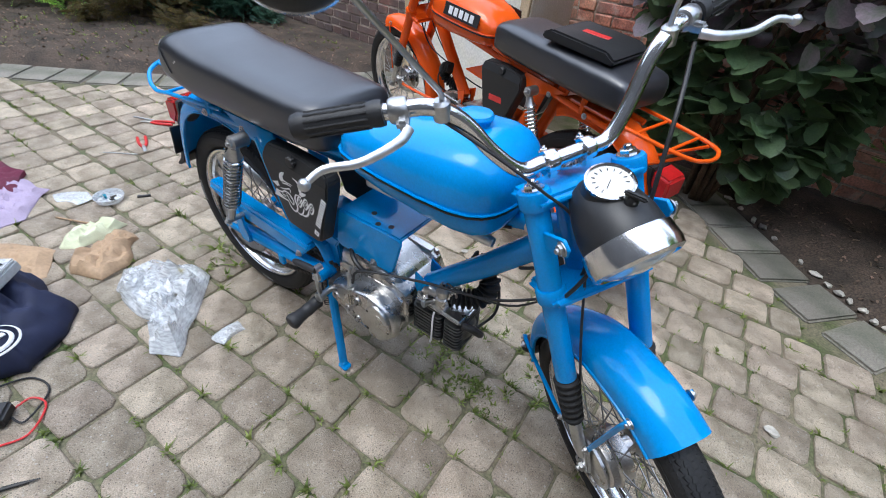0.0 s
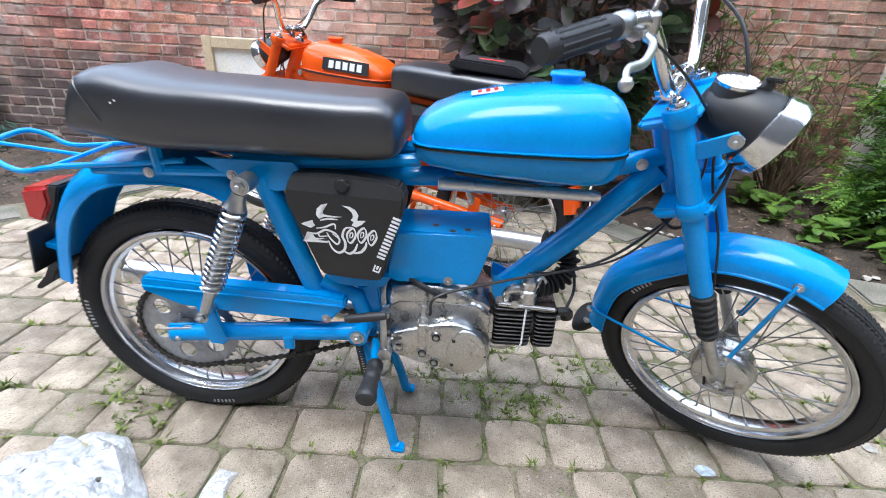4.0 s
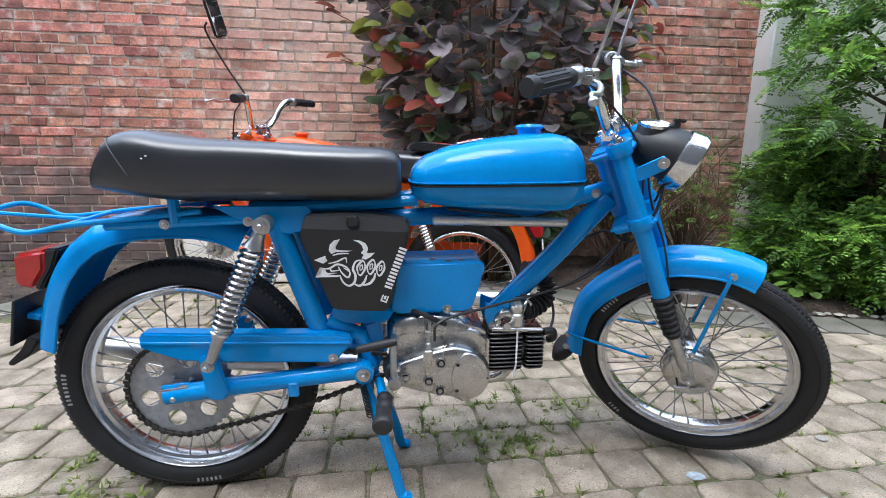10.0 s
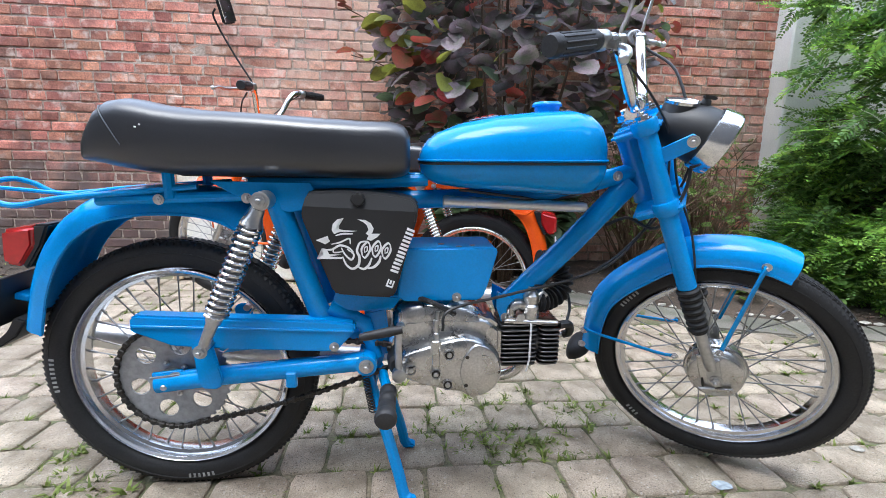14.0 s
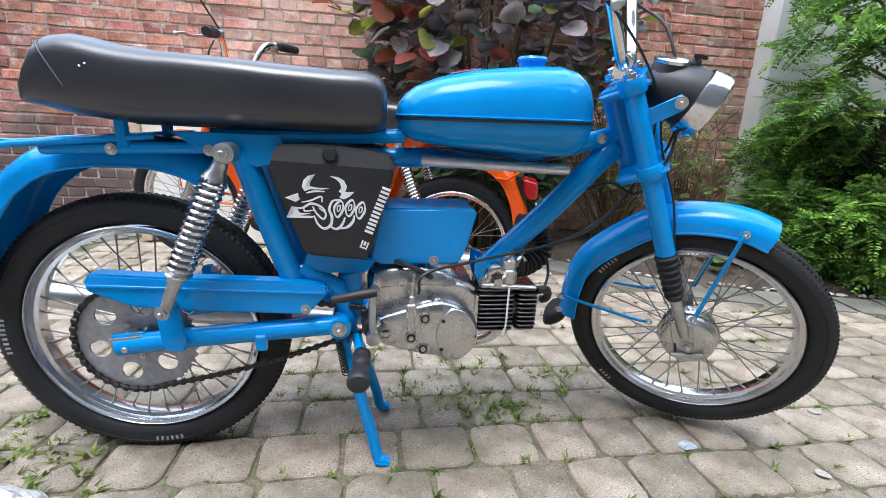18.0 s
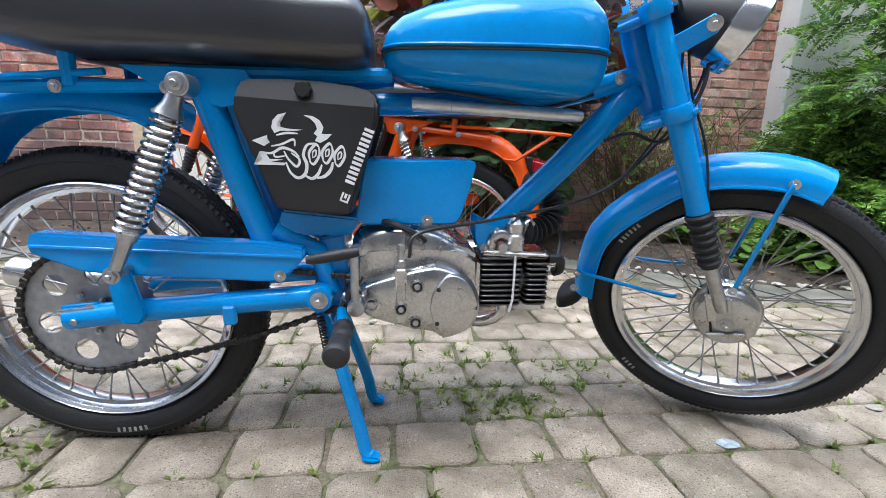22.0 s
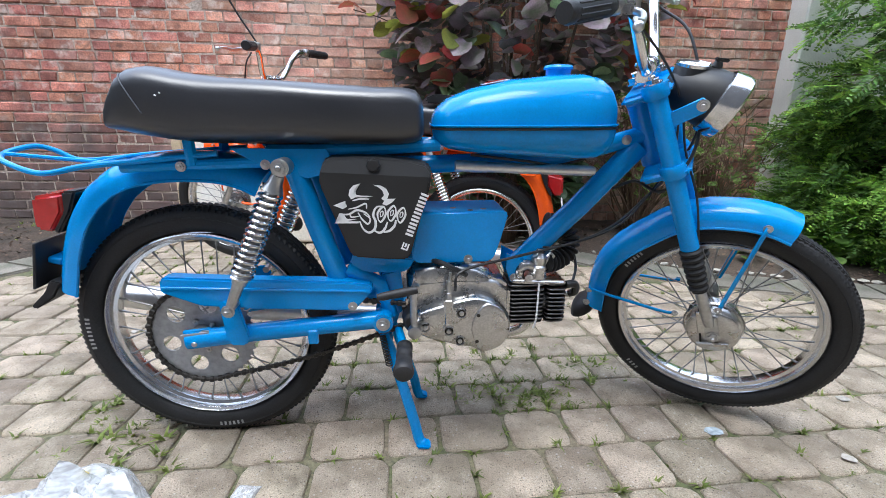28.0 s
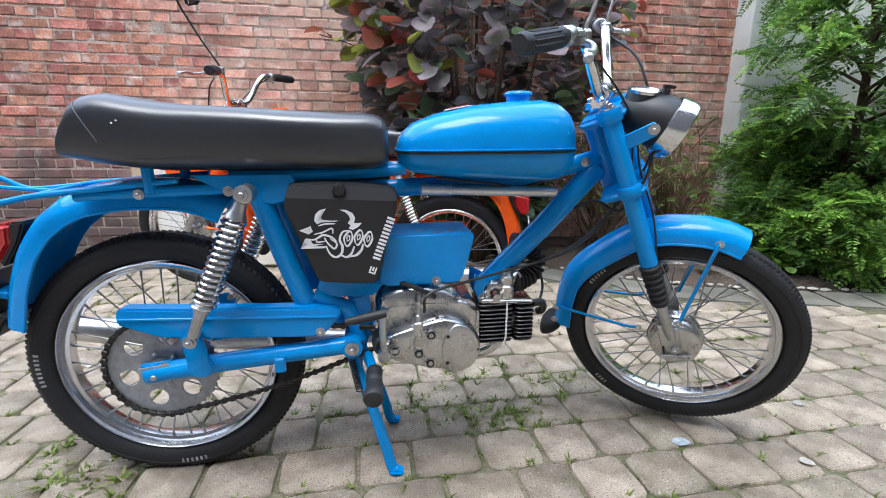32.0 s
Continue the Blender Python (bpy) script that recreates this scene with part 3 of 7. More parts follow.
lab = part("paper_label", box(B(), (0.22, 0.003, 0.16), pose(0.0, -0.2735, 0.66)), WHITEDECAL, crate)
for k in range(5):
    part("print_bar", box(B(), (0.13 + 0.03 * (k % 2), 0.001, 0.007), pose(0.0, -0.2755, 0.71 - 0.022 * k)), SLAB, lab)
# ---- mopeds ----
RAKE, STEER = radians(22.5), radians(-35.4)
HEAD = Vector((1.192, 0, 0.257))
STEER_AXIS = Vector((-math.sin(RAKE), 0, math.cos(RAKE)))
REAR_AXLE, FRONT_AXLE = (0.0, 0.0, 0.289), (1.235, 0.0, 0.272)


def steering(angle):
    return Matrix.Translation(HEAD) @ Matrix.Rotation(angle, 4, STEER_AXIS) @ Matrix.Translation(-HEAD)


def wheel(root, at, m, big, half, tall, rim_r, drum, label, marks=()):
    """A spoked wheel: its hub is the part, with tyre, rim, spokes and tread under it. big: outer radius, tall: tyre height, half: half width."""
    base = (m or Matrix()) @ Matrix.Translation(at)
    hub = B()
    lathe(hub, [(0.012, -0.055), (0.03, -0.05), (0.034, -0.036), (0.02, -0.03), (0.02, 0.03), (0.034, 0.036), (0.03, 0.05), (0.012, 0.055)], axis=(0, 1, 0), seg=24)
    if drum:
        lathe(hub, [(0.02, -0.058), (0.05, -0.056), (0.058, -0.048), (0.06, -0.03), (0.06, 0.0), (0.04, 0.008), (0.02, 0.01)], axis=(0, 1, 0), seg=40)
        lathe(hub, [(0.063, -0.034), (0.066, -0.030), (0.063, -0.026)], axis=(0, 1, 0), seg=40)
    w = part("wheel", hub, ALLOY, root, label, base)
    c = big - tall / 2
    prof = []
    for k in range(22):
        a = 2 * math.pi * k / 22
        e = 0.82
        ca, sa = math.cos(a), math.sin(a)
        prof.append((c + tall / 2 * math.copysign(abs(ca) ** e, ca), half * math.copysign(abs(sa) ** e, sa)))
    ty = lathe(B(), prof, axis=(0, 1, 0), seg=72, closed=True)
    for r_, y_ in ((c + tall * 0.12, half * 0.99), (c - tall * 0.22, half * 0.86)):
        for s in (-1, 1):
            part("sidewall_rib", tube(B(), [(r_ * math.cos(a), s * y_, r_ * math.sin(a)) for a in np.linspace(0, 2 * math.pi, 72, endpoint=False)], 0.0012, 5, closed=True), RUBBER, w)
    part("tyre", ty, RUBBER, w, "black rubber tyre with faint moulded marks")
    for a0, n_m in marks:
        mk_ = B()
        for k in range(n_m):
            a = a0 + k * 0.040
            rm = c + tall * 0.03
            box(mk_, (0.011, 0.0008, 0.0052), Matrix.Rotation(-a, 4, "Y") @ Matrix.Translation((rm, -half * 0.995, 0)), 0.0006, 1)
        part("sidewall_mark", mk_, MARKGREY, w, "pale moulded mark as plain bars")
    tread = B()
    rows = (-0.66, -0.42, -0.15, 0.15, 0.42, 0.66)
    for j, f in enumerate(rows):
        y_ = f * half
        rr = c + tall / 2 * (max(1 - abs(f) ** 2.3, 0.0)) ** 0.42
        tilt = -f * 0.75
        n_ = 132 if not drum else 150
        for i in range(n_):
            a = 2 * math.pi * (i + 0.5 * (j % 2)) / n_
            mm = Matrix.Rotation(-a, 4, "Y") @ Matrix.Translation((rr - (0.0030 if abs(f) < 0.6 else 0.0037), y_, 0)) @ Matrix.Rotation(tilt, 4, "Z") @ Matrix.Rotation(0.35 * (1 if j % 2 else -1), 4, "X")
            bmesh.ops.create_cube(tread, size=1, matrix=mm @ Matrix.Diagonal((0.007, half * 0.25, 2 * math.pi * rr / n_ * (0.62 if not drum else 0.80), 1)))
    part("tread", tread, RUBBER, w, smooth=False)
    hw = half * 0.78
    rim = [(rim_r + 0.002, hw), (rim_r + 0.002, hw - 0.003), (rim_r - 0.004, hw - 0.0045), (rim_r - 0.0065, hw - 0.009), (rim_r - 0.008, hw * 0.52), (rim_r - 0.0145, hw * 0.40), (rim_r - 0.0165, 0)]
    full = rim + [(r_, -y_) for r_, y_ in rim[-2::-1]]
    inner = [(r_ - 0.0025, y_ * 1.06) for r_, y_ in full][::-1]
    part("rim", lathe(B(), full + inner, axis=(0, 1, 0), seg=72, closed=True), RIMALLOY, w, "bright satin metal rim")
    meshes = []
    for s in (-1, 1):
        for cross in (-1, 1):
            sp = B()
            a0 = cross * 0.95
            p0 = Vector((0.034 * math.cos(a0), s * 0.036, 0.034 * math.sin(a0)))
            p1 = Vector((rim_r - 0.0165, s * 0.004, 0))
            tube(sp, [p0, p1], 0.0016, 5)
            tube(sp, [p0.lerp(p1, 0.93), p1], 0.0026, 6)
            me = mesh_from("spoke", sp)
            me.materials.append(SPOKEWIRE)
            meshes.append(me)
    for i in range(36):
        ob = new("spoke", meshes[(i % 2) * 2 + (i // 2) % 2])
        ob.parent = w
        ob.matrix_basis = Matrix.Rotation(2 * math.pi * i / 36, 4, "Y")
    return w


def fender(path, half, drop, thick=0.002):
    """A mudguard: a rounded gutter swept along an (x, z) line."""
    pts = spline([(x, 0, z) for x, z in path], 6)
    prof = []
    for k in range(13):
        a = math.pi * k / 12
        prof.append((-half * math.cos(a) * (1.0 if 0 < k < 12 else 1.0), -drop * (1 - math.sin(a) ** 0.75)))
    ring = [(y, h) for y, h in prof] + [(y * (1 - thick / half * 2), h - thick) for y, h in prof[::-1]]
    secs = []
    for i, p in enumerate(pts):
        d = (pts[min(i + 1, len(pts) - 1)] - pts[max(i - 1, 0)]).normalized()
        n = Vector((-d.z, 0, d.x))
        secs.append([p + Vector((0, y, 0)) + n * h for y, h in ring])
    bm = loft(B(), secs)
    for s in (0, 12):
        tube(bm, [sec[s] for sec in secs], 0.0032, 6)
    return bm


def super_ring(x, w, top, bot, seam, n=28, e=2.7, tilt=0.0):
    out = []
    for k in range(n):
        a = 2 * math.pi * k / n
        ca, sa = math.cos(a), math.sin(a)
        y = w * math.copysign(abs(ca) ** (2 / e), ca)
        h = math.copysign(abs(sa) ** (2 / e), sa)
        z = seam + (top - seam) * h if h > 0 else seam + (seam - bot) * h
        out.append((x + tilt * (z - seam), y, z))
    return out


def tank(root, paint, stripe):
    rows = [(0.520, 0.030, 0.752, 0.722), (0.526, 0.066, 0.766, 0.708), (0.536, 0.084, 0.779, 0.698), (0.555, 0.097, 0.794, 0.690), (0.60, 0.108, 0.812, 0.683), (0.672, 0.118, 0.828, 0.677), (0.762, 0.124, 0.837, 0.671),
            (0.828, 0.122, 0.840, 0.667), (0.860, 0.113, 0.834, 0.667), (0.880, 0.100, 0.821, 0.674), (0.894, 0.080, 0.803, 0.688), (0.902, 0.052, 0.783, 0.706), (0.906, 0.026, 0.761, 0.724)]
    secs = [super_ring(x, w, t, b, 0.739, 36, 2.9) for x, w, t, b in rows]
    t_ = part("fuel_tank", loft(B(), secs), paint, root, angle=60)
    line = [(x, w + 0.002, 0.739) for x, w, t, b in rows] + [(x, -w - 0.002, 0.739) for x, w, t, b in rows[::-1]]
    part("seam", tube(B(), line, 0.0042, 6, closed=True, flat=0.6), paint, t_, "folded seam round the tank")
    # black bead that paints the shadow and grime below the seam
    under = [(x, y * 0.997, 0.7335) for x, y, z in line]
    part("seam_shadow", tube(B(), under, 0.0026, 5, closed=True), BLACKPLASTIC, t_, "black bead for the shadow and grime under the folded seam")
    neck = lathe(B(), [(0.026, 0), (0.026, 0.016), (0.024, 0.018)], (0.79, 0, 0.833), (0, 0, 1), 28)
    part("filler_neck", neck, paint, t_)
    cap = lathe(B(), [(0.0, 0.0), (0.030, 0), (0.031, 0.004), (0.028, 0.009), (0.012, 0.011), (0, 0.011)], (0.79, 0, 0.849), (0, 0, 1), 28)
    part("fuel_cap", cap, paint, t_)
    if stripe == "decal":
        for s in (-1, 1):
            bm = B()
            for u in range(5):
                x = 0.612 + 0.029 * u
                box(bm, (0.020, 0.0012, 0.027), pose(x, s * (0.1172 + 0.0963 * (x - 0.67)), 0.775, s * 14, 0, s * 5.5), 0.0003, 1)
            part("badge_bar", bm, WHITEDECAL, t_, "black and white maker's badge as plain bars")
            bm = B()
            box(bm, (0.19, 0.0036, 0.044), pose(0.67, s * 0.1150, 0.775, s * 14, 0, s * 5.5))
            part("badge_plate", bm, BLACKPLASTIC, t_)
    else:
        bm = B()
        for k in range(3):
            box(bm, (0.008, 0.024, 0.0012), pose(0.637 + 0.014 * k, -0.03, 0.8235 + 0.0026 * k, 0, -10, 0))
        part("top_sticker", bm, REDPLASTIC, t_, "small red and white sticker")
        bm = B()
        box(bm, (0.055, 0.036, 0.0012), pose(0.65, -0.03, 0.8235, 3, -10, 0))
        part("sticker_back", bm, WHITEDECAL, t_)
    for s in (-1, 1):
        bolt = hexbolt(B(), (0.940, s * 0.036, 0.707), (0, s, 0), 0.008, 0.006)
        part("bolt", bolt, STEEL, t_)
    return t_


def seat(root, long):
    """long: the dual seat with a raised tail; otherwise a shorter flat one."""
    if long:
        rows = [(-0.088, 0.085, 0.755, 0.737), (-0.082, 0.104, 0.770, 0.735), (-0.068, 0.113, 0.797, 0.733), (-0.048, 0.118, 0.830, 0.727), (-0.036, 0.120, 0.842, 0.724), (-0.015, 0.122, 0.848, 0.720), (0.010, 0.123, 0.847, 0.716), (0.035, 0.124, 0.841, 0.712),
                (0.065, 0.124, 0.835, 0.709), (0.112, 0.124, 0.831, 0.708), (0.20, 0.123, 0.826, 0.708), (0.312, 0.121, 0.819, 0.705), (0.42, 0.118, 0.813, 0.702), (0.46, 0.115, 0.812, 0.702), (0.485, 0.112, 0.808, 0.706), (0.496, 0.105, 0.797, 0.712), (0.501, 0.092, 0.785, 0.72)]
    else:
        rows = [(-0.10, 0.08, 0.78, 0.75), (-0.094, 0.105, 0.80, 0.735), (-0.075, 0.117, 0.822, 0.725), (0.0, 0.121, 0.828, 0.716), (0.12, 0.121, 0.826, 0.712), (0.30, 0.118, 0.822, 0.708), (0.44, 0.113, 0.818, 0.706), (0.48, 0.105, 0.808, 0.71), (0.494, 0.08, 0.785, 0.725)]
    xs = [rows[0][0] + (rows[-1][0] - rows[0][0]) * u for u in (0, .008, .02, .04, .07, .1, .14, .18, .24, .3, .36, .42, .48, .54, .6, .66, .72, .78, .84, .89, .93, .955, .975, .99, 1)]
    secs = []
    for x in xs:
        w, t, b = lerp_table(rows, x)
        ring = super_ring(x, w, t, b, b + (t - b) * 0.52, 40, 4.2)
        ring = [(px, py, pz + (0.0025 * noise.noise((px * 14, py * 14, pz * 10)) if pz > b + 0.02 else 0)) for px, py, pz in ring]
        secs.append(ring)
    st = part("seat", loft(B(), secs), VINYL, root, "long black vinyl seat, slightly creased" if long else "short black vinyl seat", angle=60)
    if long:
        for s in (-1, 1):
            seam = []
            for u in np.linspace(0, 1, 12):
                x = -0.040 + 0.038 * u
                w, t, b = lerp_table(rows, x)
                z = 0.836 - 0.072 * u
                h = abs((z - (b + (t - b) * 0.52)) / ((t - b) * 0.48))
                y = s * (w * max(1 - min(h, 0.999) ** 4.2, 0) ** (1 / 4.2) + 0.0006)
                seam.append((x, y, z))
            part("piping", tube(B(), seam, 0.0017, 6), VINYL, st, "stitched seam on the raised tail")
        bm = B()
        for dx, dz in ((0, 0), (0.008, 0.004)):
            box(bm, (0.0036, 0.0012, 0.0028), pose(0.028 + dx, -0.1243, 0.795 + dz, 0, 20, 0), 0.0005, 1)
        part("scuff", bm, WHITEDECAL, st, "small torn spots in the vinyl")
    pan = B()
    prism(pan, [(0.03, 0.724), (0.45, 0.712), (0.45, 0.701), (0.06, 0.708)], -0.060, 0.060, 0.004)
    part("seat_pan", pan, BLACKPLASTIC, st)
    return st


def decal_arc(bm, pts, w, y):
    """A flat painted stroke, swelling in its middle."""
    p = spline([(x, 0, z) for x, z in pts], 5)
    n = len(p)
    left, right = [], []
    for i, q in enumerate(p):
        d = (p[min(i + 1, n - 1)] - p[max(i - 1, 0)]).normalized()
        k = w * (0.35 + 0.65 * math.sin(math.pi * (0.08 + 0.84 * i / (n - 1))))
        s = Vector((-d.z, 0, d.x)) * k
        left.append(bm.verts.new(Vector((q.x, y, q.z)) + s))
        right.append(bm.verts.new(Vector((q.x, y, q.z)) - s))
    for i in range(n - 1):
        bm.faces.new((left[i], left[i + 1], right[i + 1], right[i]))


def side_panels(root, blue):
    outline = [(0.302, 0.677), (0.310, 0.685), (0.366, 0.687), (0.419, 0.685), (0.477, 0.678), (0.507, 0.670), (0.517, 0.655), (0.514, 0.626), (0.505, 0.598), (0.488, 0.540), (0.469, 0.476), (0.462, 0.470), (0.412, 0.473), (0.355, 0.479), (0.346, 0.485), (0.316, 0.570), (0.294, 0.632), (0.293, 0.648)]
    inner = [(0.415 + (x - 0.415) * 0.97, 0.58 + (z - 0.58) * 0.965) for x, z in outline]
    for s in (-1, 1):
        bm = prism(B(), outline, s * 0.075, s * 0.116, 0.004, 2, inner)
        bmesh.ops.bisect_plane(bm, geom=bm.verts[:] + bm.edges[:] + bm.faces[:], plane_co=(0.40, 0, 0.650), plane_no=(0.06, 0, 1))
        for v in bm.verts:
            over = v.co.z - 0.650 + 0.06 * (v.co.x - 0.40)
            if abs(v.co.y) > 0.09 and over > 0:
                v.co.y -= s * over * 0.36
        p = part("side_panel", bm, BLACKPLASTIC, root, "black plastic tool cover with a white animal emblem" if blue else "black plastic tool cover with a small red badge", angle=18)
        knob = B()
        lathe(knob, [(0.012, 0), (0.0125, 0.008), (0.010, 0.012), (0, 0.012)], (0.402, s * 0.108, 0.668), (0, s, 0), 16)
        for k in range(8):
            a = math.pi * k / 4
            lathe(knob, [(0.0042, 0), (0.0042, 0.009), (0.003, 0.011), (0, 0.011)], (0.402 + 0.0095 * math.cos(a), s * 0.108, 0.668 + 0.0095 * math.sin(a)), (0, s, 0), 8)
        part("panel_knob", knob, BLACKPLASTIC, p)
        y = s * 0.1172
        if blue:
            def spot(u, v):
                return 0.2475 + u * 0.000407, 0.7098 - v * 0.000406

            def stroke(line, w_):
                em = B()
                decal_arc(em, [spot(*q) for q in line], w_, y)
                part("emblem_stroke", em, WHITEDECAL, p, "stroke of a white horned-animal emblem", smooth=False)

            def patch(line):
                em = B()
                em.faces.new([em.verts.new((q[0], y, q[1])) for q in (spot(*c) for c in line)])
                bmesh.ops.triangulate(em, faces=em.faces)
                part("emblem_patch", em, WHITEDECAL, p, "white patch of a horned-animal emblem", smooth=False)
            # horns and ears
            patch([(314, 188), (282, 196), (262, 216), (255, 244), (266, 264), (290, 254), (340, 255), (374, 250), (312, 246), (287, 240), (279, 224), (290, 204)])
            patch([(374, 195), (410, 199), (436, 214), (449, 240), (441, 262), (424, 273), (411, 263), (424, 246), (419, 226), (402, 209)])
            patch([(430, 264), (480, 264), (460, 284), (434, 298), (414, 290)])
            patch([(180, 292), (238, 271), (238, 284), (214, 294), (246, 298), (224, 312)])
            # jaw
            patch([(180, 382), (214, 362), (204, 334), (226, 336), (240, 360), (292, 362), (240, 372), (300, 374), (294, 384)])
            for line, w in (([(272, 271), (308, 263), (352, 264)], 0.0018), ([(250, 312), (290, 304), (334, 286), (338, 312)], 0.0018), ([(205, 334), (250, 338), (290, 318), (330, 330), (352, 352)], 0.0022), ([(258, 336), (262, 352), (300, 348)], 0.0016),
                            ([(296, 330), (312, 362), (340, 388), (352, 362), (322, 336)], 0.0020), ([(300, 372), (316, 412), (344, 432), (372, 414), (378, 376), (368, 344), (384, 306), (420, 300)], 0.0026), ([(368, 422), (396, 434), (420, 416), (436, 380)], 0.0026), ([(414, 432), (446, 424), (470, 398), (478, 370)], 0.0028)):
                stroke(line, w)
            for cx, cy in ((408, 340), (458, 336), (504, 346)):
                stroke([(cx - 16, cy + 30), (cx - 18, cy - 6), (cx + 8, cy - 36), (cx + 20, cy - 26)], 0.0022)
                stroke([(cx + 20, cy - 26), (cx + 20, cy + 4), (cx - 2, cy + 38), (cx - 16, cy + 30)], 0.0022)
                stroke([(cx - 6, cy + 14), (cx - 4, cy - 8), (cx + 8, cy - 14), (cx + 6, cy + 6), (cx - 6, cy + 14)], 0.0013)
            bars = B()
            for k in range(6):
                u = k / 5
                for side in (-1, 1):
                    box(bars, (0.0160, 0.0008, 0.0048), pose(0.469 + 0.030 * u, y, 0.5316 + 0.0735 * u, 0, 22, 0) @ pose(0, 0, side * 0.0038), 0.0004, 1)
            for dx, dz, sx, sz in ((-0.0055, 0, 0.003, 0.015), (0.0055, 0, 0.003, 0.015), (0, -0.006, 0.013, 0.003), (0, 0.003, 0.004, 0.008)):
                box(bars, (sx, 0.0008, sz), pose(0.4590, y, 0.503, 0, 22, 0) @ pose(dx, 0, dz))
            part("lettering_bar", bars, WHITEDECAL, p, "white lettering as plain bars")
        else:
            part("badge", box(B(), (0.07, 0.001, 0.022), pose(0.41, y, 0.56, 0, 8, 0), 0.0004, 1), REDPLASTIC, p, "small red badge")


def dome(outline, centre, y0, y1, rise, inset):
    """A cast cover: the outline goes straight from y0 to y1, then rounds over by rise while it draws in by inset."""
    rings = []
    steps = [(1.0, y0)] + [(1 - inset * (1 - math.cos(a)), y1 - rise * math.sin(a)) for a in (radians(d) for d in (0, 15, 32, 50, 68, 84))] + [((1 - inset) * 0.6, y1 - rise * 1.06), ((1 - inset) * 0.2, y1 - rise * 1.09)]
    for k, y in steps:
        rings.append([Vector((centre[0] + (x - centre[0]) * k, y, centre[1] + (z - centre[1]) * k)) for x, z in outline])
    return loft(B(), rings)


def engine(root):
    case_ = [(0.46, 0.33), (0.464, 0.395), (0.485, 0.412), (0.56, 0.418), (0.66, 0.412), (0.695, 0.385), (0.695, 0.30), (0.675, 0.272), (0.56, 0.262), (0.48, 0.285)]
    e = part("engine", prism(B(), case_, -0.075, 0.085, 0.012, 3), ALLOY, root, "small polished alloy engine")
    hump = [tuple(p.xz) for p in spline([(0.458, 0, 0.372), (0.462, 0, 0.424), (0.500, 0, 0.445), (0.571, 0, 0.449), (0.632, 0, 0.431), (0.664, 0, 0.400), (0.684, 0, 0.362), (0.688, 0, 0.330)], 4)] + [(0.60, 0.315), (0.50, 0.335)]
    part("case_hump", dome(hump, (0.565, 0.375), 0.06, -0.030, 0.040, 0.26), ALLOY, e, "polished domed upper casing", angle=60)
    cov = [tuple(p.xz) for p in spline([(0.474, 0, 0.335), (0.482, 0, 0.352), (0.535, 0, 0.370), (0.575, 0, 0.381), (0.618, 0, 0.385), (0.660, 0, 0.366), (0.684, 0, 0.334), (0.690, 0, 0.300), (0.678, 0, 0.268), (0.650, 0, 0.254), (0.624, 0, 0.247), (0.604, 0, 0.259), (0.575, 0, 0.264), (0.520, 0, 0.280), (0.484, 0, 0.294), (0.473, 0, 0.312)], 3)]
    part("clutch_cover", dome(cov, (0.585, 0.318), -0.015, -0.092, 0.025, 0.14), ALLOY, e, "smooth alloy side cover", angle=60)
    drop = [tuple(p.xz) for p in spline([(0.606, 0, 0.345), (0.632, 0, 0.371), (0.667, 0, 0.355), (0.684, 0, 0.310), (0.669, 0, 0.271), (0.645, 0, 0.257), (0.622, 0, 0.251)], 5)] + [(0.612, 0.266), (0.603, 0.285), (0.597, 0.308), (0.600, 0.330)]
    part("cover_boss", dome(drop, (0.642, 0.310), -0.09, -0.114, 0.008, 0.07), ALLOY, e, angle=60)
    part("boss_dish", lathe(B(), [(0.036, 0), (0.036, 0.0012), (0.033, 0.0018), (0, 0.0030)], (0.644, -0.1215, 0.312), (0, -1, 0), 40), ALLOY, e)
    for x, z in ((0.613, 0.344), (0.678, 0.309), (0.611, 0.281)):
        part("screw", lathe(B(), [(0.0042, 0), (0.0042, 0.002), (0.002, 0.0028), (0, 0.002)], (x, -0.1205, z), (0, -1, 0), 12), CHAINMAT, e)
    part("cable_boss", box(B(), (0.021, 0.030, 0.100), pose(0.548, -0.1105, 0.334), 0.004, 3), ALLOY, e)
    part("shift_boss", box(B(), (0.034, 0.022, 0.022), pose(0.500, -0.1075, 0.316), 0.005, 3), ALLOY, e)
    for x, z, y_ in ((0.576, 0.350, 0.1215), (0.548, 0.311, 0.1262), (0.497, 0.318, 0.1190), (0.573, 0.283, 0.1205)):
        rim = part("bolt_recess", lathe(B(), [(0.012, -0.010), (0.012, 0.0008), (0.0105, 0.0016), (0.0088, 0.0004), (0.0088, -0.002), (0, -0.002)], (x, -y_, z), (0, -1, 0), 20), ALLOY, e)
        part("recess_floor", lathe(B(), [(0.0088, 0), (0.0088, 0.0008), (0, 0.0008)], (x, -y_ + 0.0015, z), (0, -1, 0), 18), CHAINMAT, rim)
        part("bolt", lathe(B(), [(0.0052, 0), (0.0052, 0.0045), (0.0042, 0.0052), (0, 0.0052)], (x, -y_ + 0.0012, z), (0, -1, 0), 14), STEEL, rim)
    part("shaft_housing", lathe(B(), [(0.026, 0), (0.028, 0.02), (0.024, 0.05), (0.018, 0.056)], (0.474, -0.05, 0.322), (0, -1, 0), 24), BLACKPLASTIC, e)
    left = [(0.47, 0.31), (0.48, 0.40), (0.55, 0.43), (0.66, 0.42), (0.69, 0.36), (0.68, 0.285), (0.56, 0.27)]
    part("magneto_cover", prism(B(), left, 0.07, 0.115, 0.014, 3), ALLOY, e)
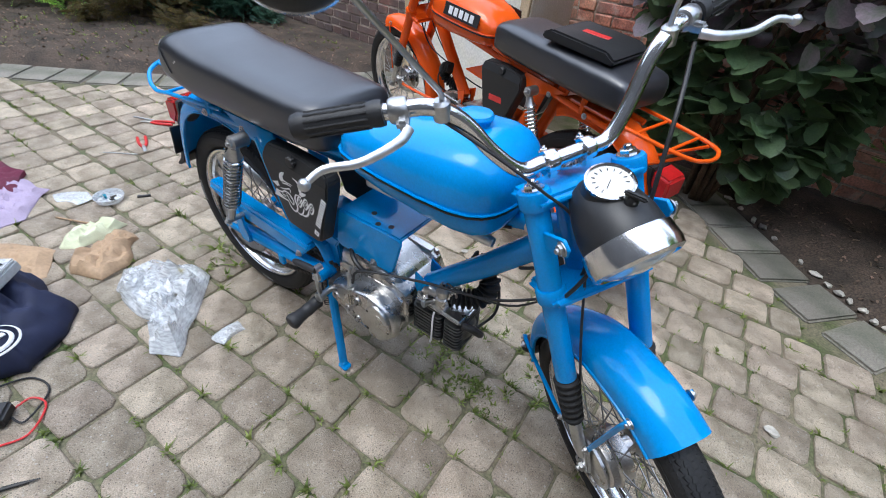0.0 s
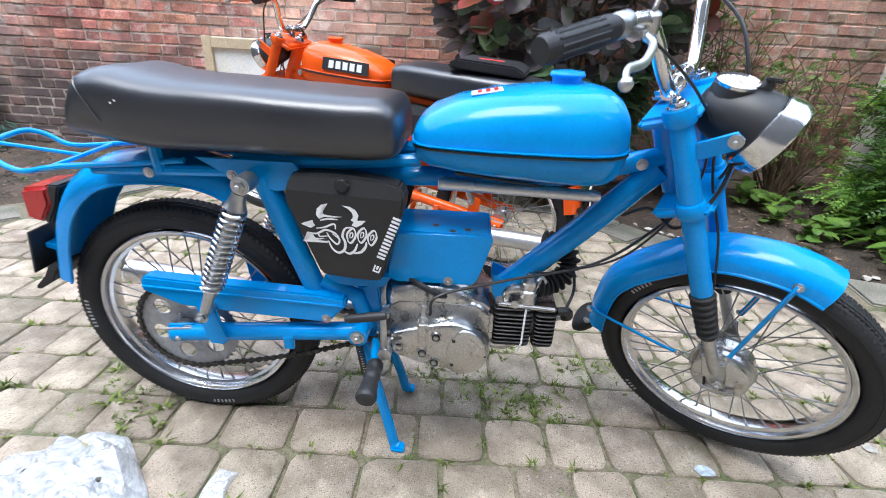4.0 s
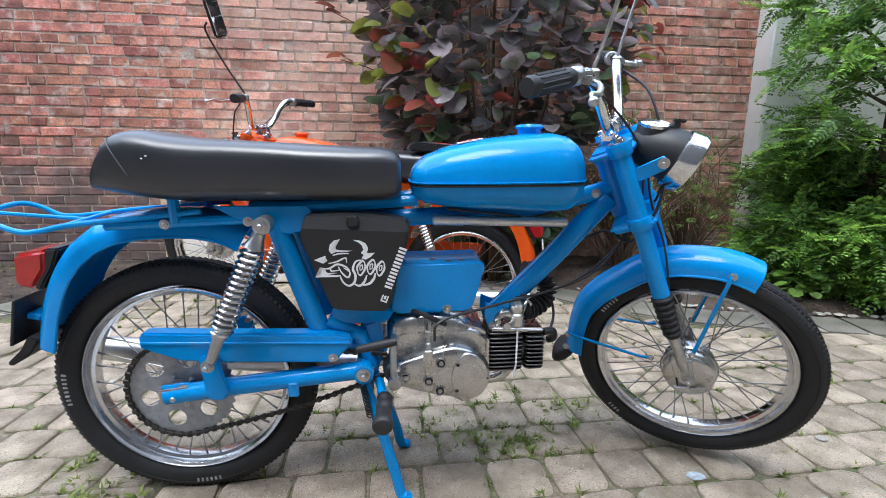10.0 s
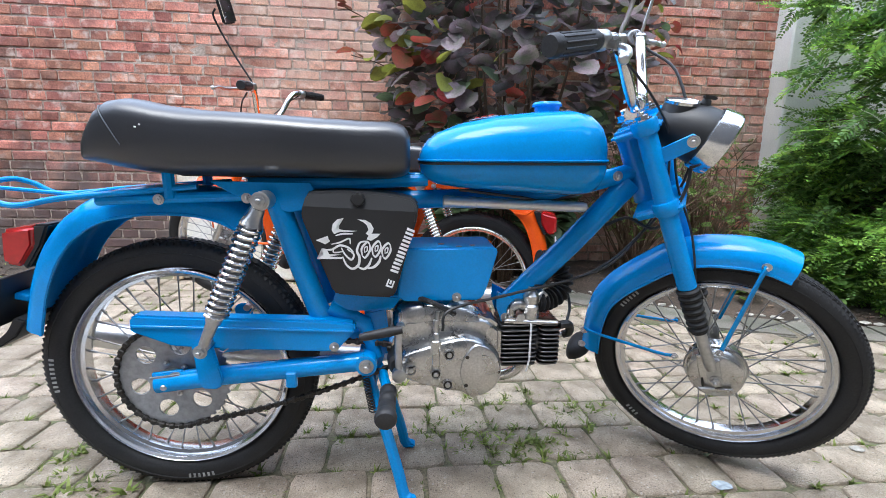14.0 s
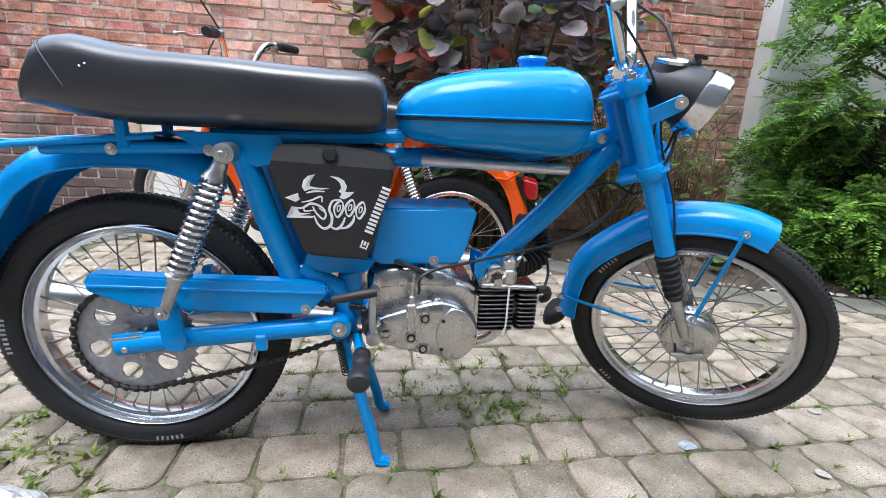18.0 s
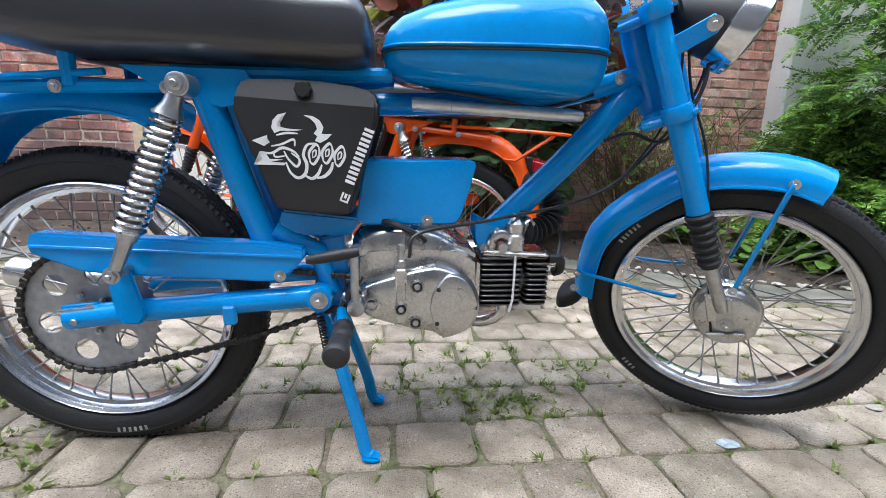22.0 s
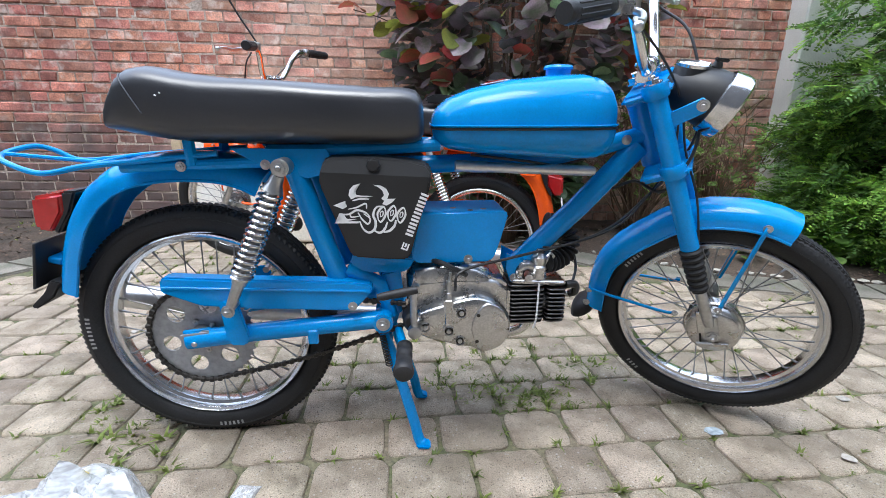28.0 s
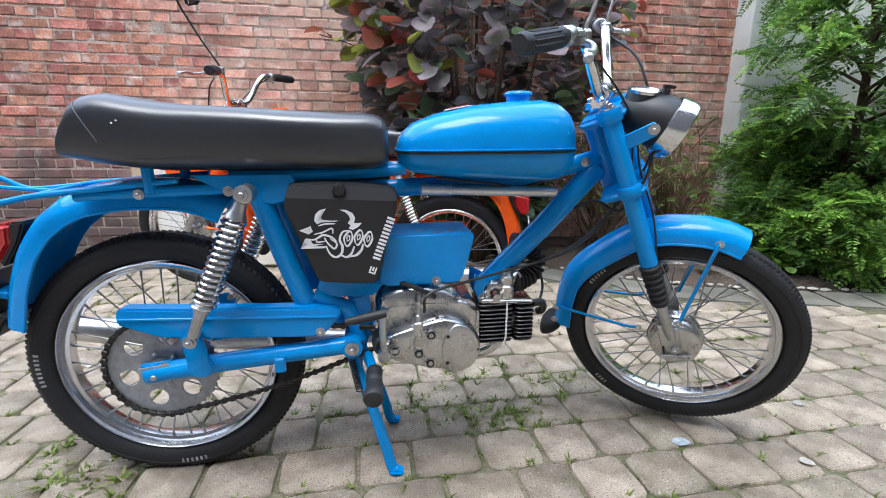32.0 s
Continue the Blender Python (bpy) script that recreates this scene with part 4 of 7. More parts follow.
    for k, z in enumerate(np.linspace(0.284, 0.378, 10)):
        w = 0.052 if 0 < k < 9 else 0.046
        for x0, x1, rnd in ((0.697, 0.781, 0.010), (0.787, 0.834, 0.012)):
            corner = []
            for sx, sy, a0 in ((1, 1, 0), (-1, 1, 90), (-1, -1, 180), (1, -1, 270)):
                cx, cy = (x1 - rnd if sx > 0 else x0 + rnd), sy * (w - rnd)
                corner += [(cx + rnd * math.cos(radians(a0 + d)), cy + rnd * math.sin(radians(a0 + d))) for d in (0, 30, 60, 90)]
            tmp = prism(B(), corner, -0.0019, 0.0019, 0.0008, 1)
            tmp.transform(Matrix.Translation((0, 0, z)) @ Matrix.Rotation(radians(90), 4, "X"))
            part("fin", tmp, DARKFIN, e)
    part("head_plate", box(B(), (0.132, 0.094, 0.012), pose(0.766, 0.0, 0.386, 0, 4, 0), 0.005, 3), ALLOY, e, "bare alloy cylinder head")
    part("cylinder", lathe(B(), [(0.034, 0.68), (0.036, 0.70), (0.036, 0.83), (0.02, 0.838), (0, 0.838)], (0, 0, 0.328), (1, 0, 0), 28), DARKFIN, e)
    part("cable_tie", tube(B(), [(0.764, -0.053, 0.386), (0.763, -0.056, 0.37), (0.762, -0.056, 0.30), (0.757, -0.053, 0.272)], 0.0024, 6), WHITEDECAL, e)
    part("spark_plug", lathe(B(), [(0.009, 0), (0.009, 0.012), (0.006, 0.014), (0.006, 0.03)], (0.835, 0, 0.335), (1, 0, 0), 12), STEEL, e)
    part("plug_cap", tube(B(), spline([(0.858, 0, 0.336), (0.868, -0.01, 0.345), (0.858, -0.03, 0.372), (0.834, -0.035, 0.374)], 4), 0.0095, 10), BLACKPLASTIC, e)
    c = B()
    lathe(c, [(0.017, 0), (0.020, 0.004), (0.020, 0.032), (0.016, 0.036), (0.018, 0.040), (0.018, 0.055), (0.013, 0.062), (0.006, 0.075), (0, 0.075)], (0.768, -0.025, 0.388), (0, 0, 1), 22)
    lathe(c, [(0.013, 0), (0.015, 0.01), (0.012, 0.03), (0.016, 0.045)], (0.765, -0.025, 0.418), (0.75, 0.3, 0.5), 18)
    lathe(c, [(0.007, 0), (0.007, 0.02), (0.009, 0.024), (0.009, 0.03), (0, 0.03)], (0.748, -0.035, 0.40), (-0.4, -1, 0.1), 10)
    cb = part("carburettor", c, ALLOY, e)
    part("intake_pipe", tube(B(), spline([(0.725, -0.02, 0.372), (0.722, -0.03, 0.41), (0.735, -0.03, 0.424), (0.752, -0.025, 0.418)], 4), 0.0125, 12), ALLOY, cb)
    hose, pts = B(), spline([(0.784, -0.018, 0.424), (0.815, -0.004, 0.424), (0.848, 0.012, 0.440), (0.856, 0.026, 0.474), (0.832, 0.036, 0.502), (0.796, 0.034, 0.510)], 12)
    tube(hose, pts, [0.0205 + 0.0042 * (1 if (i // 2) % 2 else -1) for i in range(len(pts))], 14)
    part("air_hose", hose, RUBBER, e, "black ribbed rubber hose")
    arm = B()
    tube(arm, spline([(0.474, -0.145, 0.322), (0.473, -0.15, 0.36), (0.474, -0.15, 0.425)], 4), 0.0090, 10, flat=0.6)
    lathe(arm, [(0.014, 0), (0.014, 0.016), (0.010, 0.018), (0, 0.018)], (0.474, -0.14, 0.325), (0, -1, 0), 18)
    lathe(arm, [(0.009, 0), (0.009, 0.02), (0, 0.02)], (0.478, -0.135, 0.422), (0, -1, 0), 14)
    ka = part("kick_arm", arm, STEEL, e)
    part("kick_pedal", tube(B(), [(0.482, -0.155, 0.423), (0.455, -0.155, 0.418), (0.41, -0.155, 0.410), (0.40, -0.155, 0.409)], [0.008, 0.0095, 0.0085, 0.006], 12), GRIPRUB, ka)
    part("lever_shaft", tube(B(), [(0.474, -0.06, 0.325), (0.474, -0.145, 0.325)], 0.008, 10), STEEL, e)
    lever = B()
    tube(lever, spline([(0.549, -0.112, 0.383), (0.549, -0.113, 0.41), (0.553, -0.108, 0.440)], 4), 0.0035, 8)
    lathe(lever, [(0.0065, 0), (0.0065, 0.012), (0.0050, 0.014), (0.0050, 0.030), (0.0062, 0.031), (0.0062, 0.040), (0, 0.041)], (0.549, -0.112, 0.383), (0, 0, 1), 10)
    part("clutch_lever", lever, STEEL, e)
    part("exhaust_bend", tube(B(), spline([(0.755, 0.02, 0.285), (0.762, 0.03, 0.242), (0.730, 0.045, 0.212), (0.690, 0.06, 0.212), (0.64, 0.085, 0.233), (0.45, 0.13, 0.235)], 6), 0.0135, 12), CHROME, e)
    part("breather_hose", tube(B(), spline([(0.50, -0.05, 0.455), (0.54, -0.085, 0.452), (0.575, -0.09, 0.435), (0.59, -0.07, 0.42)], 5), 0.006, 8), BLACKPLASTIC, e)


def moped(name, label, m, paint, steer, blue):
    root = thing(name, label, "moped", m, "two mopeds in the yard")
    S = steering(steer)
    wheel(root, REAR_AXLE, None, 0.287, 0.037, 0.061, 0.2255, False, "rear wheel with thin wire spokes", ((radians(-92), 6), (radians(172), 8)))
    wheel(root, FRONT_AXLE, S, 0.277, 0.035, 0.056, 0.2205, True, "front wheel with a drum brake hub", ((radians(140), 6), (radians(228), 4)))

    # frame
    f = B()
    tube(f, [(0.985, 0, 0.690), (0.86, 0, 0.555), (0.715, 0, 0.412)], 0.0255, 16)
    tube(f, [(0.99, 0, 0.715), (0.80, 0, 0.665), (0.50, 0, 0.655), (0.33, 0, 0.655)], 0.02, 14)
    for s in (-1, 1):
        tube(f, [(0.240, s * 0.068, 0.665), (0.275, s * 0.066, 0.54), (0.314, s * 0.062, 0.412)], 0.0225, 14)
        tube(f, [(0.190, s * 0.062, 0.693), (0.36, s * 0.064, 0.693), (0.535, s * 0.045, 0.700)], 0.0125, 10)
        tube(f, [(0.33, s * 0.062, 0.44), (0.40, s * 0.06, 0.40), (0.42, s * 0.05, 0.32)], 0.017, 12)
        tube(f, spline([(-0.085, s * 0.075, 0.664), (0.05, s * 0.075, 0.668), (0.20, s * 0.075, 0.672), (0.33, s * 0.075, 0.675)], 3), 0.0105, 10)
    head_lo, head_hi = HEAD + STEER_AXIS * 0.43, HEAD + STEER_AXIS * 0.585
    tube(f, [head_lo, head_hi], 0.024, 18)
    fr = part("frame", f, paint, root)
    g = B()
    prism(g, [(0.33, 0.430), (0.46, 0.430), (0.48, 0.46), (0.345, 0.475)], -0.07, 0.07, 0.004)
    prism(g, [(0.400, 0.42), (0.445, 0.43), (0.452, 0.36), (0.430, 0.288), (0.392, 0.288), (0.388, 0.33)], -0.052, 0.052, 0.004)
    part("rear_gusset", g, paint, fr)
    for s in (-1, 1):
        part("engine_bracket", prism(B(), [(0.690, 0.455), (0.735, 0.432), (0.722, 0.385), (0.700, 0.385), (0.688, 0.42)], s * 0.028, s * 0.034, 0.001, 1), paint, fr)
        part("bolt", hexbolt(B(), (0.708, s * 0.034, 0.396), (0, s, 0), 0.007, 0.006), STEEL, fr)
        part("rail_plate", prism(B(), [(0.125, 0.700), (0.31, 0.698), (0.335, 0.655), (0.27, 0.640), (0.215, 0.655), (0.165, 0.676)], s * 0.082, s * 0.088, 0.0015, 1), paint, fr)
        for x, z in ((0.031, 0.666), (0.191, 0.668)):
            part("bolt", hexbolt(B(), (x, s * 0.087, z), (0, s, 0), 0.0075, 0.005), STEEL, fr)
        part("seat_strut", tube(B(), [(0.05, s * 0.08, 0.668), (0.05, s * 0.08, 0.718)], 0.011, 8), paint, fr)
    # tool box under the tank
    bx = [(0.488, 0.562), (0.674, 0.563), (0.681, 0.556), (0.667, 0.502), (0.654, 0.461), (0.643, 0.449), (0.486, 0.449), (0.470, 0.460)]
    b_ = part("battery_box", prism(B(), bx, -0.071, -0.064, 0.003, 3), paint, root, "bent sheet cover under the tank")
    part("box_top", prism(B(), [(0.488, 0.563), (0.674, 0.563), (0.679, 0.556), (0.488, 0.556)], -0.0675, 0.055, 0.003, 2), paint, b_)
    part("bolt", hexbolt(B(), (0.595, -0.070, 0.457), (0, -1, 0), 0.0075, 0.006), STEEL, b_)
    for x, y in ((0.565, -0.03), (0.60, -0.055), (0.63, -0.045)):
        part("box_hole", lathe(B(), [(0, 0), (0.007, 0), (0.007, 0.0012), (0, 0.0012)], (x, y, 0.5622), (0, 0, 1), 12), BLACKPLASTIC, b_)

    # rear end
    pts = [(-0.297, 0.405), (-0.285, 0.449), (-0.269, 0.501), (-0.240, 0.564), (-0.202, 0.615), (-0.170, 0.642), (-0.142, 0.660), (-0.093, 0.679), (-0.012, 0.690), (0.08, 0.687), (0.14, 0.672), (0.18, 0.652)]
    part("rear_fender", fender(pts, 0.062, 0.055), paint, root)
    sw = B()
    for s in (-1, 1):
        tube(sw, [(-0.02, s * 0.082, 0.289), (0.10, s * 0.084, 0.302), (0.405, s * 0.078, 0.322)], 0.0205, 14)
        prism(sw, [(-0.030, 0.312), (0.03, 0.318), (0.035, 0.28), (-0.030, 0.280)], s * 0.078, s * 0.086, 0.002, 1)
        prism(sw, [(0.068, 0.384), (0.080, 0.392), (0.098, 0.392), (0.108, 0.380), (0.122, 0.306), (0.110, 0.286), (0.080, 0.288), (0.074, 0.304)], s * 0.1045, s * 0.1125, 0.003, 2)
        prism(sw, [(0.080, 0.320), (0.116, 0.318), (0.112, 0.286), (0.080, 0.288)], s * 0.080, s * 0.106, 0.002, 1)
        box(sw, (0.022, 0.012, 0.034), pose(0.252, s * 0.10, 0.296), 0.003, 1)
    tube(sw, [(0.405, -0.10, 0.320), (0.405, 0.10, 0.320)], 0.022, 16)
    sa = part("swing_arm", sw, paint, root)
    for s in (-1, 1):
        part("bolt", hexbolt(B(), (0.405, s * 0.10, 0.320), (0, s, 0), 0.0115, 0.009), STEEL, sa)
        part("axle_nut", hexbolt(B(), (0.0, s * 0.086, 0.289), (0, s, 0), 0.0125, 0.012), STEEL, sa)
        part("adjuster_plate", lathe(B(), [(0.021, 0), (0.021, 0.003), (0.019, 0.004), (0, 0.004)], (0.020, s * 0.0875, 0.294), (0, s, 0), 24), STEEL, sa)
        part("adjuster", tube(B(), [(-0.03, s * 0.092, 0.304), (0.03, s * 0.092, 0.310)], 0.0035, 8), STEEL, sa)
        d0, d1 = Vector((0.234, s * 0.138, 0.668)), Vector((0.100, s * 0.138, 0.383))
        sh = B()
        tube(sh, [d0.lerp(d1, 0.05), d0.lerp(d1, 0.10), d0.lerp(d1, 0.15)], [0.012, 0.0135, 0.0205], 16)
        tube(sh, [d0.lerp(d1, 0.16), d0.lerp(d1, 0.78)], 0.0115, 14)
        tube(sh, [d0.lerp(d1, 0.72), d0.lerp(d1, 0.80)], [0.019, 0.014], 16)
        tube(sh, [d0.lerp(d1, 0.80), d0.lerp(d1, 0.97)], [0.012, 0.0095], 10)
        so = part("shock_absorber", sh, STEEL, root)
        ax = (d1 - d0).normalized()
        u = ax.orthogonal().normalized()
        v = ax.cross(u)
        coil, turns = [], 15
        for i in range(turns * 12 + 1):
            a = 2 * math.pi * i / 12
            coil.append(d0.lerp(d1, 0.15 + 0.60 * i / (turns * 12)) + (u * math.cos(a) + v * math.sin(a)) * 0.0195)
        part("spring", tube(B(), coil, 0.0036, 7), CHROME, so, "chromed coil spring")
        part("top_bolt", hexbolt(lathe(B(), [(0.017, -0.03), (0.017, 0.008), (0.012, 0.010)], d0, (0, s, 0), 18), d0 + Vector((0, s * 0.008, 0)), (0, s, 0), 0.011, 0.008), STEEL, so)
        part("low_bolt", hexbolt(lathe(B(), [(0.008, -0.04), (0.008, 0.008)], d1, (0, s, 0), 12), d1 + Vector((0, s * 0.006, 0)), (0, s, 0), 0.010, 0.008), STEEL, so)
    guard = [(-0.048, 0.437), (-0.037, 0.443), (0.097, 0.434), (0.323, 0.423), (0.384, 0.414), (0.386, 0.399), (0.345, 0.355), (0.318, 0.355), (0.128, 0.367), (0.027, 0.376), (-0.050, 0.409)]
    cg = part("chain_guard", prism(B(), guard, -0.100, -0.066, 0.004, 2), paint, root)
    part("guard_rib", prism(B(), [(-0.045, 0.424), (0.380, 0.402), (0.380, 0.397), (-0.045, 0.418)], -0.1035, -0.098, 0.001, 1), paint, cg)
    part("bolt", hexbolt(B(), (0.342, -0.100, 0.366), (0, -1, 0), 0.0075, 0.006), STEEL, cg)
    if blue:
        sp = B()
        edges = []

        def ring(cx, cz, r, n):
            vs = [sp.verts.new((cx + r * math.cos(2 * math.pi * i / n), -0.060, cz + r * math.sin(2 * math.pi * i / n))) for i in range(n)]
            edges.extend(sp.edges.new((vs[i], vs[(i + 1) % n])) for i in range(n))
        n_t = 92
        vs = []
        for i in range(n_t):
            a = 2 * math.pi * i / n_t
            r = 0.117 if i % 2 else 0.110
            vs.append(sp.verts.new((r * math.cos(a), -0.060, 0.289 + r * math.sin(a))))
        edges.extend(sp.edges.new((vs[i], vs[(i + 1) % n_t])) for i in range(n_t))
        for i in range(6):
            a = math.pi * i / 3 + 0.25
            ring(0.073 * math.cos(a), 0.289 + 0.073 * math.sin(a), 0.020, 18)
        bmesh.ops.triangle_fill(sp, edges=edges, use_beauty=True)
        res = bmesh.ops.extrude_face_region(sp, geom=sp.faces[:])
        bmesh.ops.translate(sp, vec=(0, 0.004, 0), verts=[v for v in res["geom"] if isinstance(v, bmesh.types.BMVert)])
        spr = part("rear_sprocket", sp, SPROCKET, root, "large drilled steel sprocket", smooth=False)
        for i in range(6):
            a = math.pi * i / 3 + 0.78
            part("bolt", hexbolt(B(), (0.036 * math.cos(a), -0.062, 0.289 + 0.036 * math.sin(a)), (0, -1, 0), 0.006, 0.005, False), STEEL, spr)
        part("sprocket_hub", lathe(B(), [(0.026, 0), (0.024, 0.012), (0.018, 0.016), (0, 0.016)], (0, -0.062, 0.289), (0, -1, 0), 24), STEEL, spr)
        path = [Vector((0.114 * math.cos(a), -0.062, 0.289 + 0.114 * math.sin(a))) for a in np.linspace(radians(80), radians(292), 40)]
        path += [Vector((0.043, -0.062, 0.183)).lerp(Vector((0.455, -0.062, 0.300)), u) - Vector((0, 0, 0.012 * math.sin(math.pi * u))) for u in np.linspace(0.02, 1, 40)]
        path += [Vector((0.46, -0.062, 0.350)).lerp(Vector((0.02, -0.062, 0.403)), u) for u in np.linspace(0.02, 1, 40)]
        ch, acc, last = B(), 0.0, path[0]
        k = 0
        for p in path[1:] + path[:1]:
            d = p - last
            while acc + d.length >= 0.0095:
                q = last + d.normalized() * (0.0095 - acc)
                ang = math.degrees(math.atan2(-d.z, d.x))
                wide = 0.0105 if k % 2 else 0.0060
                box(ch, (0.0112, wide, 0.0122 if k % 2 else 0.0095), pose(q.x, q.y, q.z, 0, ang, 0), 0.002, 1)
                k += 1
                last, d, acc = q, p - q, 0.0
            acc += d.length
            last = p
        part("chain", ch, CHAINMAT, root, "oily roller chain", smooth=False)
    # lamp, plate, flap at the tail
    tl = part("tail_lamp", prism(B(), [(-0.296, 0.604), (-0.232, 0.612), (-0.238, 0.570), (-0.268, 0.528), (-0.304, 0.536)], -0.046, 0.046, 0.008, 3), REDLENS, root, "red tail lamp")
    part("lamp_base", prism(B(), [(-0.234, 0.614), (-0.206, 0.614), (-0.226, 0.570), (-0.258, 0.524), (-0.270, 0.530), (-0.240, 0.570)], -0.044, 0.044, 0.004, 2), BLACKPLASTIC, tl)
    pl = part("number_plate", box(B(), (0.006, 0.11, 0.105), pose(-0.318, 0, 0.458, 0, 14, 0), 0.002, 1), BLACKPLASTIC if blue else WHITEDECAL, root)
    if not blue:
        for z in (0.488, 0.440):
            for y in (-0.036, -0.012, 0.012, 0.036):
                part("plate_bar", box(B(), (0.001, 0.014, 0.034), pose(-0.3225 + (z - 0.458) * 0.25, y * 0.9, z, 0, 14, 0)), BLACKPLASTIC, pl)
    else:
        part("plate_bracket", box(B(), (0.03, 0.05, 0.015), pose(-0.298, 0, 0.46, 0, 14, 0), 0.003, 1), paint, pl)
    part("mud_flap", prism(B(), [(-0.300, 0.425), (-0.278, 0.418), (-0.300, 0.385), (-0.345, 0.358), (-0.352, 0.366), (-0.318, 0.396)], -0.05, 0.05, 0.003, 2), RUBBER, root)
    # rack
    rk = B()
    if blue:
        loop = [(0.10, -0.08, 0.690), (0.0, -0.085, 0.681), (-0.141, -0.086, 0.669), (-0.206, -0.084, 0.657), (-0.240, -0.080, 0.656), (-0.280, -0.070, 0.666), (-0.330, -0.040, 0.678), (-0.356, 0.0, 0.686), (-0.360, 0.04, 0.692), (-0.345, 0.070, 0.696), (-0.318, 0.083, 0.686), (-0.273, 0.086, 0.664), (-0.197, 0.086, 0.667), (-0.12, 0.085, 0.675), (0.10, 0.08, 0.690)]
        tube(rk, spline(loop, 5), 0.0058, 10)
        for x in (-0.17,):
            tube(rk, [(x, -0.086, 0.664), (x, 0.086, 0.670)], 0.0045, 8)
        tube(rk, [(-0.17, 0.0, 0.667), (-0.356, 0.0, 0.686)], 0.0045, 8)
    else:
        loop = [(0.10, -0.08, 0.690), (-0.12, -0.085, 0.70), (-0.30, -0.07, 0.705), (-0.345, -0.03, 0.705)]
        tube(rk, spline(loop + [(x, -y, z) for x, y, z in loop[::-1]], 5), 0.006, 10)
        tube(rk, [(-0.15, -0.085, 0.70), (-0.15, 0.085, 0.70)], 0.005, 8)
        tube(rk, [(-0.26, -0.075, 0.704), (-0.26, 0.075, 0.704)], 0.005, 8)
        for s in (-1, 1):
            tube(rk, [(-0.30, s * 0.065, 0.70), (-0.18, s * 0.07, 0.60), (-0.14, s * 0.065, 0.60)], 0.005, 8)
    part("rack", rk, paint, root, "thin steel luggage loop")
    # exhaust on the far side
    ex = B()
    tube(ex, [(0.45, 0.13, 0.235), (0.34, 0.135, 0.232), (0.25, 0.14, 0.234), (-0.20, 0.145, 0.292), (-0.285, 0.145, 0.306), (-0.30, 0.145, 0.309)], [0.014, 0.026, 0.033, 0.034, 0.031, 0.012], 18)
    part("silencer", ex, ALUPUMP, root, "silvery silencer with a blunt end")
    # stand and foot rests
    st = B()
    for s in (-1, 1):
        foot = m @ Vector((0.488, s * 0.103 - 0.014, 0))
        foot = m.inverted() @ Vector((foot.x, foot.y, 0.0085))
        tube(st, spline([(0.398, s * 0.055, 0.285), (0.425, s * 0.070 - 0.006, 0.215), (0.466, s * 0.092 - 0.012, 0.07), foot + Vector((-0.010, -s * 0.004, 0.010)), foot], 4), 0.0125, 10)
        box(st, (0.034, 0.028, 0.012), Matrix.Translation(foot) @ pose(0, 0, -0.001, 0, 8, 0), 0.004, 2)
    tube(st, [(0.410, -0.07, 0.25), (0.410, 0.07, 0.25)], 0.012, 10)
    so = part("centre_stand", st, paint, root)
    sp_pts = []
    for i in range(97):
        a = 2 * math.pi * i / 8
        c = Vector((0.400, -0.078, 0.285)).lerp(Vector((0.414, -0.09, 0.21)), i / 96)
        sp_pts.append(c + Vector((math.cos(a), math.sin(a), 0)) * 0.007)
    part("stand_spring", tube(B(), sp_pts, 0.0016, 5), CHAINMAT, so)
    for s in (-1, 1):
        fr_ = B()
        tube(fr_, [(0.435, s * 0.05, 0.285), (0.446, s * 0.12, 0.288), (0.452, s * 0.15, 0.285)], 0.010, 10)
        rest = part("foot_rest", fr_, paint, root)
        pg = B()
        pts = [Vector((0.452, s * 0.138, 0.288)).lerp(Vector((0.450, s * 0.235, 0.278)), u) for u in (0, 0.05, 0.16, 0.18, 0.30, 0.32, 0.44, 0.46, 0.58, 0.60, 0.72, 0.76, 0.86, 0.93, 0.975, 1.0)]
        tube(pg, pts, [0.014, 0.0172, 0.0172, 0.0162, 0.0162, 0.0172, 0.0172, 0.0162, 0.0162, 0.0175, 0.0175, 0.019, 0.021, 0.021, 0.0185, 0.012], 18)
        part("rest_rubber", pg, GRIPRUB, rest)
    if blue:
        pm = B()
        a_, b_2 = Vector((0.568, -0.042, 0.656)), Vector((0.876, -0.034, 0.641))
        tube(pm, [a_, a_.lerp(b_2, .02), a_.lerp(b_2, .04), a_.lerp(b_2, .22), a_.lerp(b_2, .225), a_.lerp(b_2, .97), b_2], [0.011, 0.0135, 0.0125, 0.0125, 0.0112, 0.0112, 0.009], 16)
        part("tyre_pump", pm, ALUPUMP, root, "bare aluminium tyre pump under the tank")
    tank(root, paint, "sticker" if blue else "decal")
    seat(root, blue)
    side_panels(root, blue)
    engine(root)

    # fork and front end
    fk = B()
    for s in (-1, 1):
        tube(fk, [(1.003, s * 0.080, 0.838), (1.010, s * 0.080, 0.822), (1.139, s * 0.080, 0.496)], [0.016, 0.0195, 0.0195], 18)
        prism(fk, [(1.028, 0.778), (1.094, 0.818), (1.108, 0.808), (1.104, 0.791), (1.045, 0.752), (1.036, 0.755)], s * 0.079, s * 0.085, 0.0015, 1)
    low = HEAD + STEER_AXIS * 0.425
    hi = HEAD + STEER_AXIS * 0.595
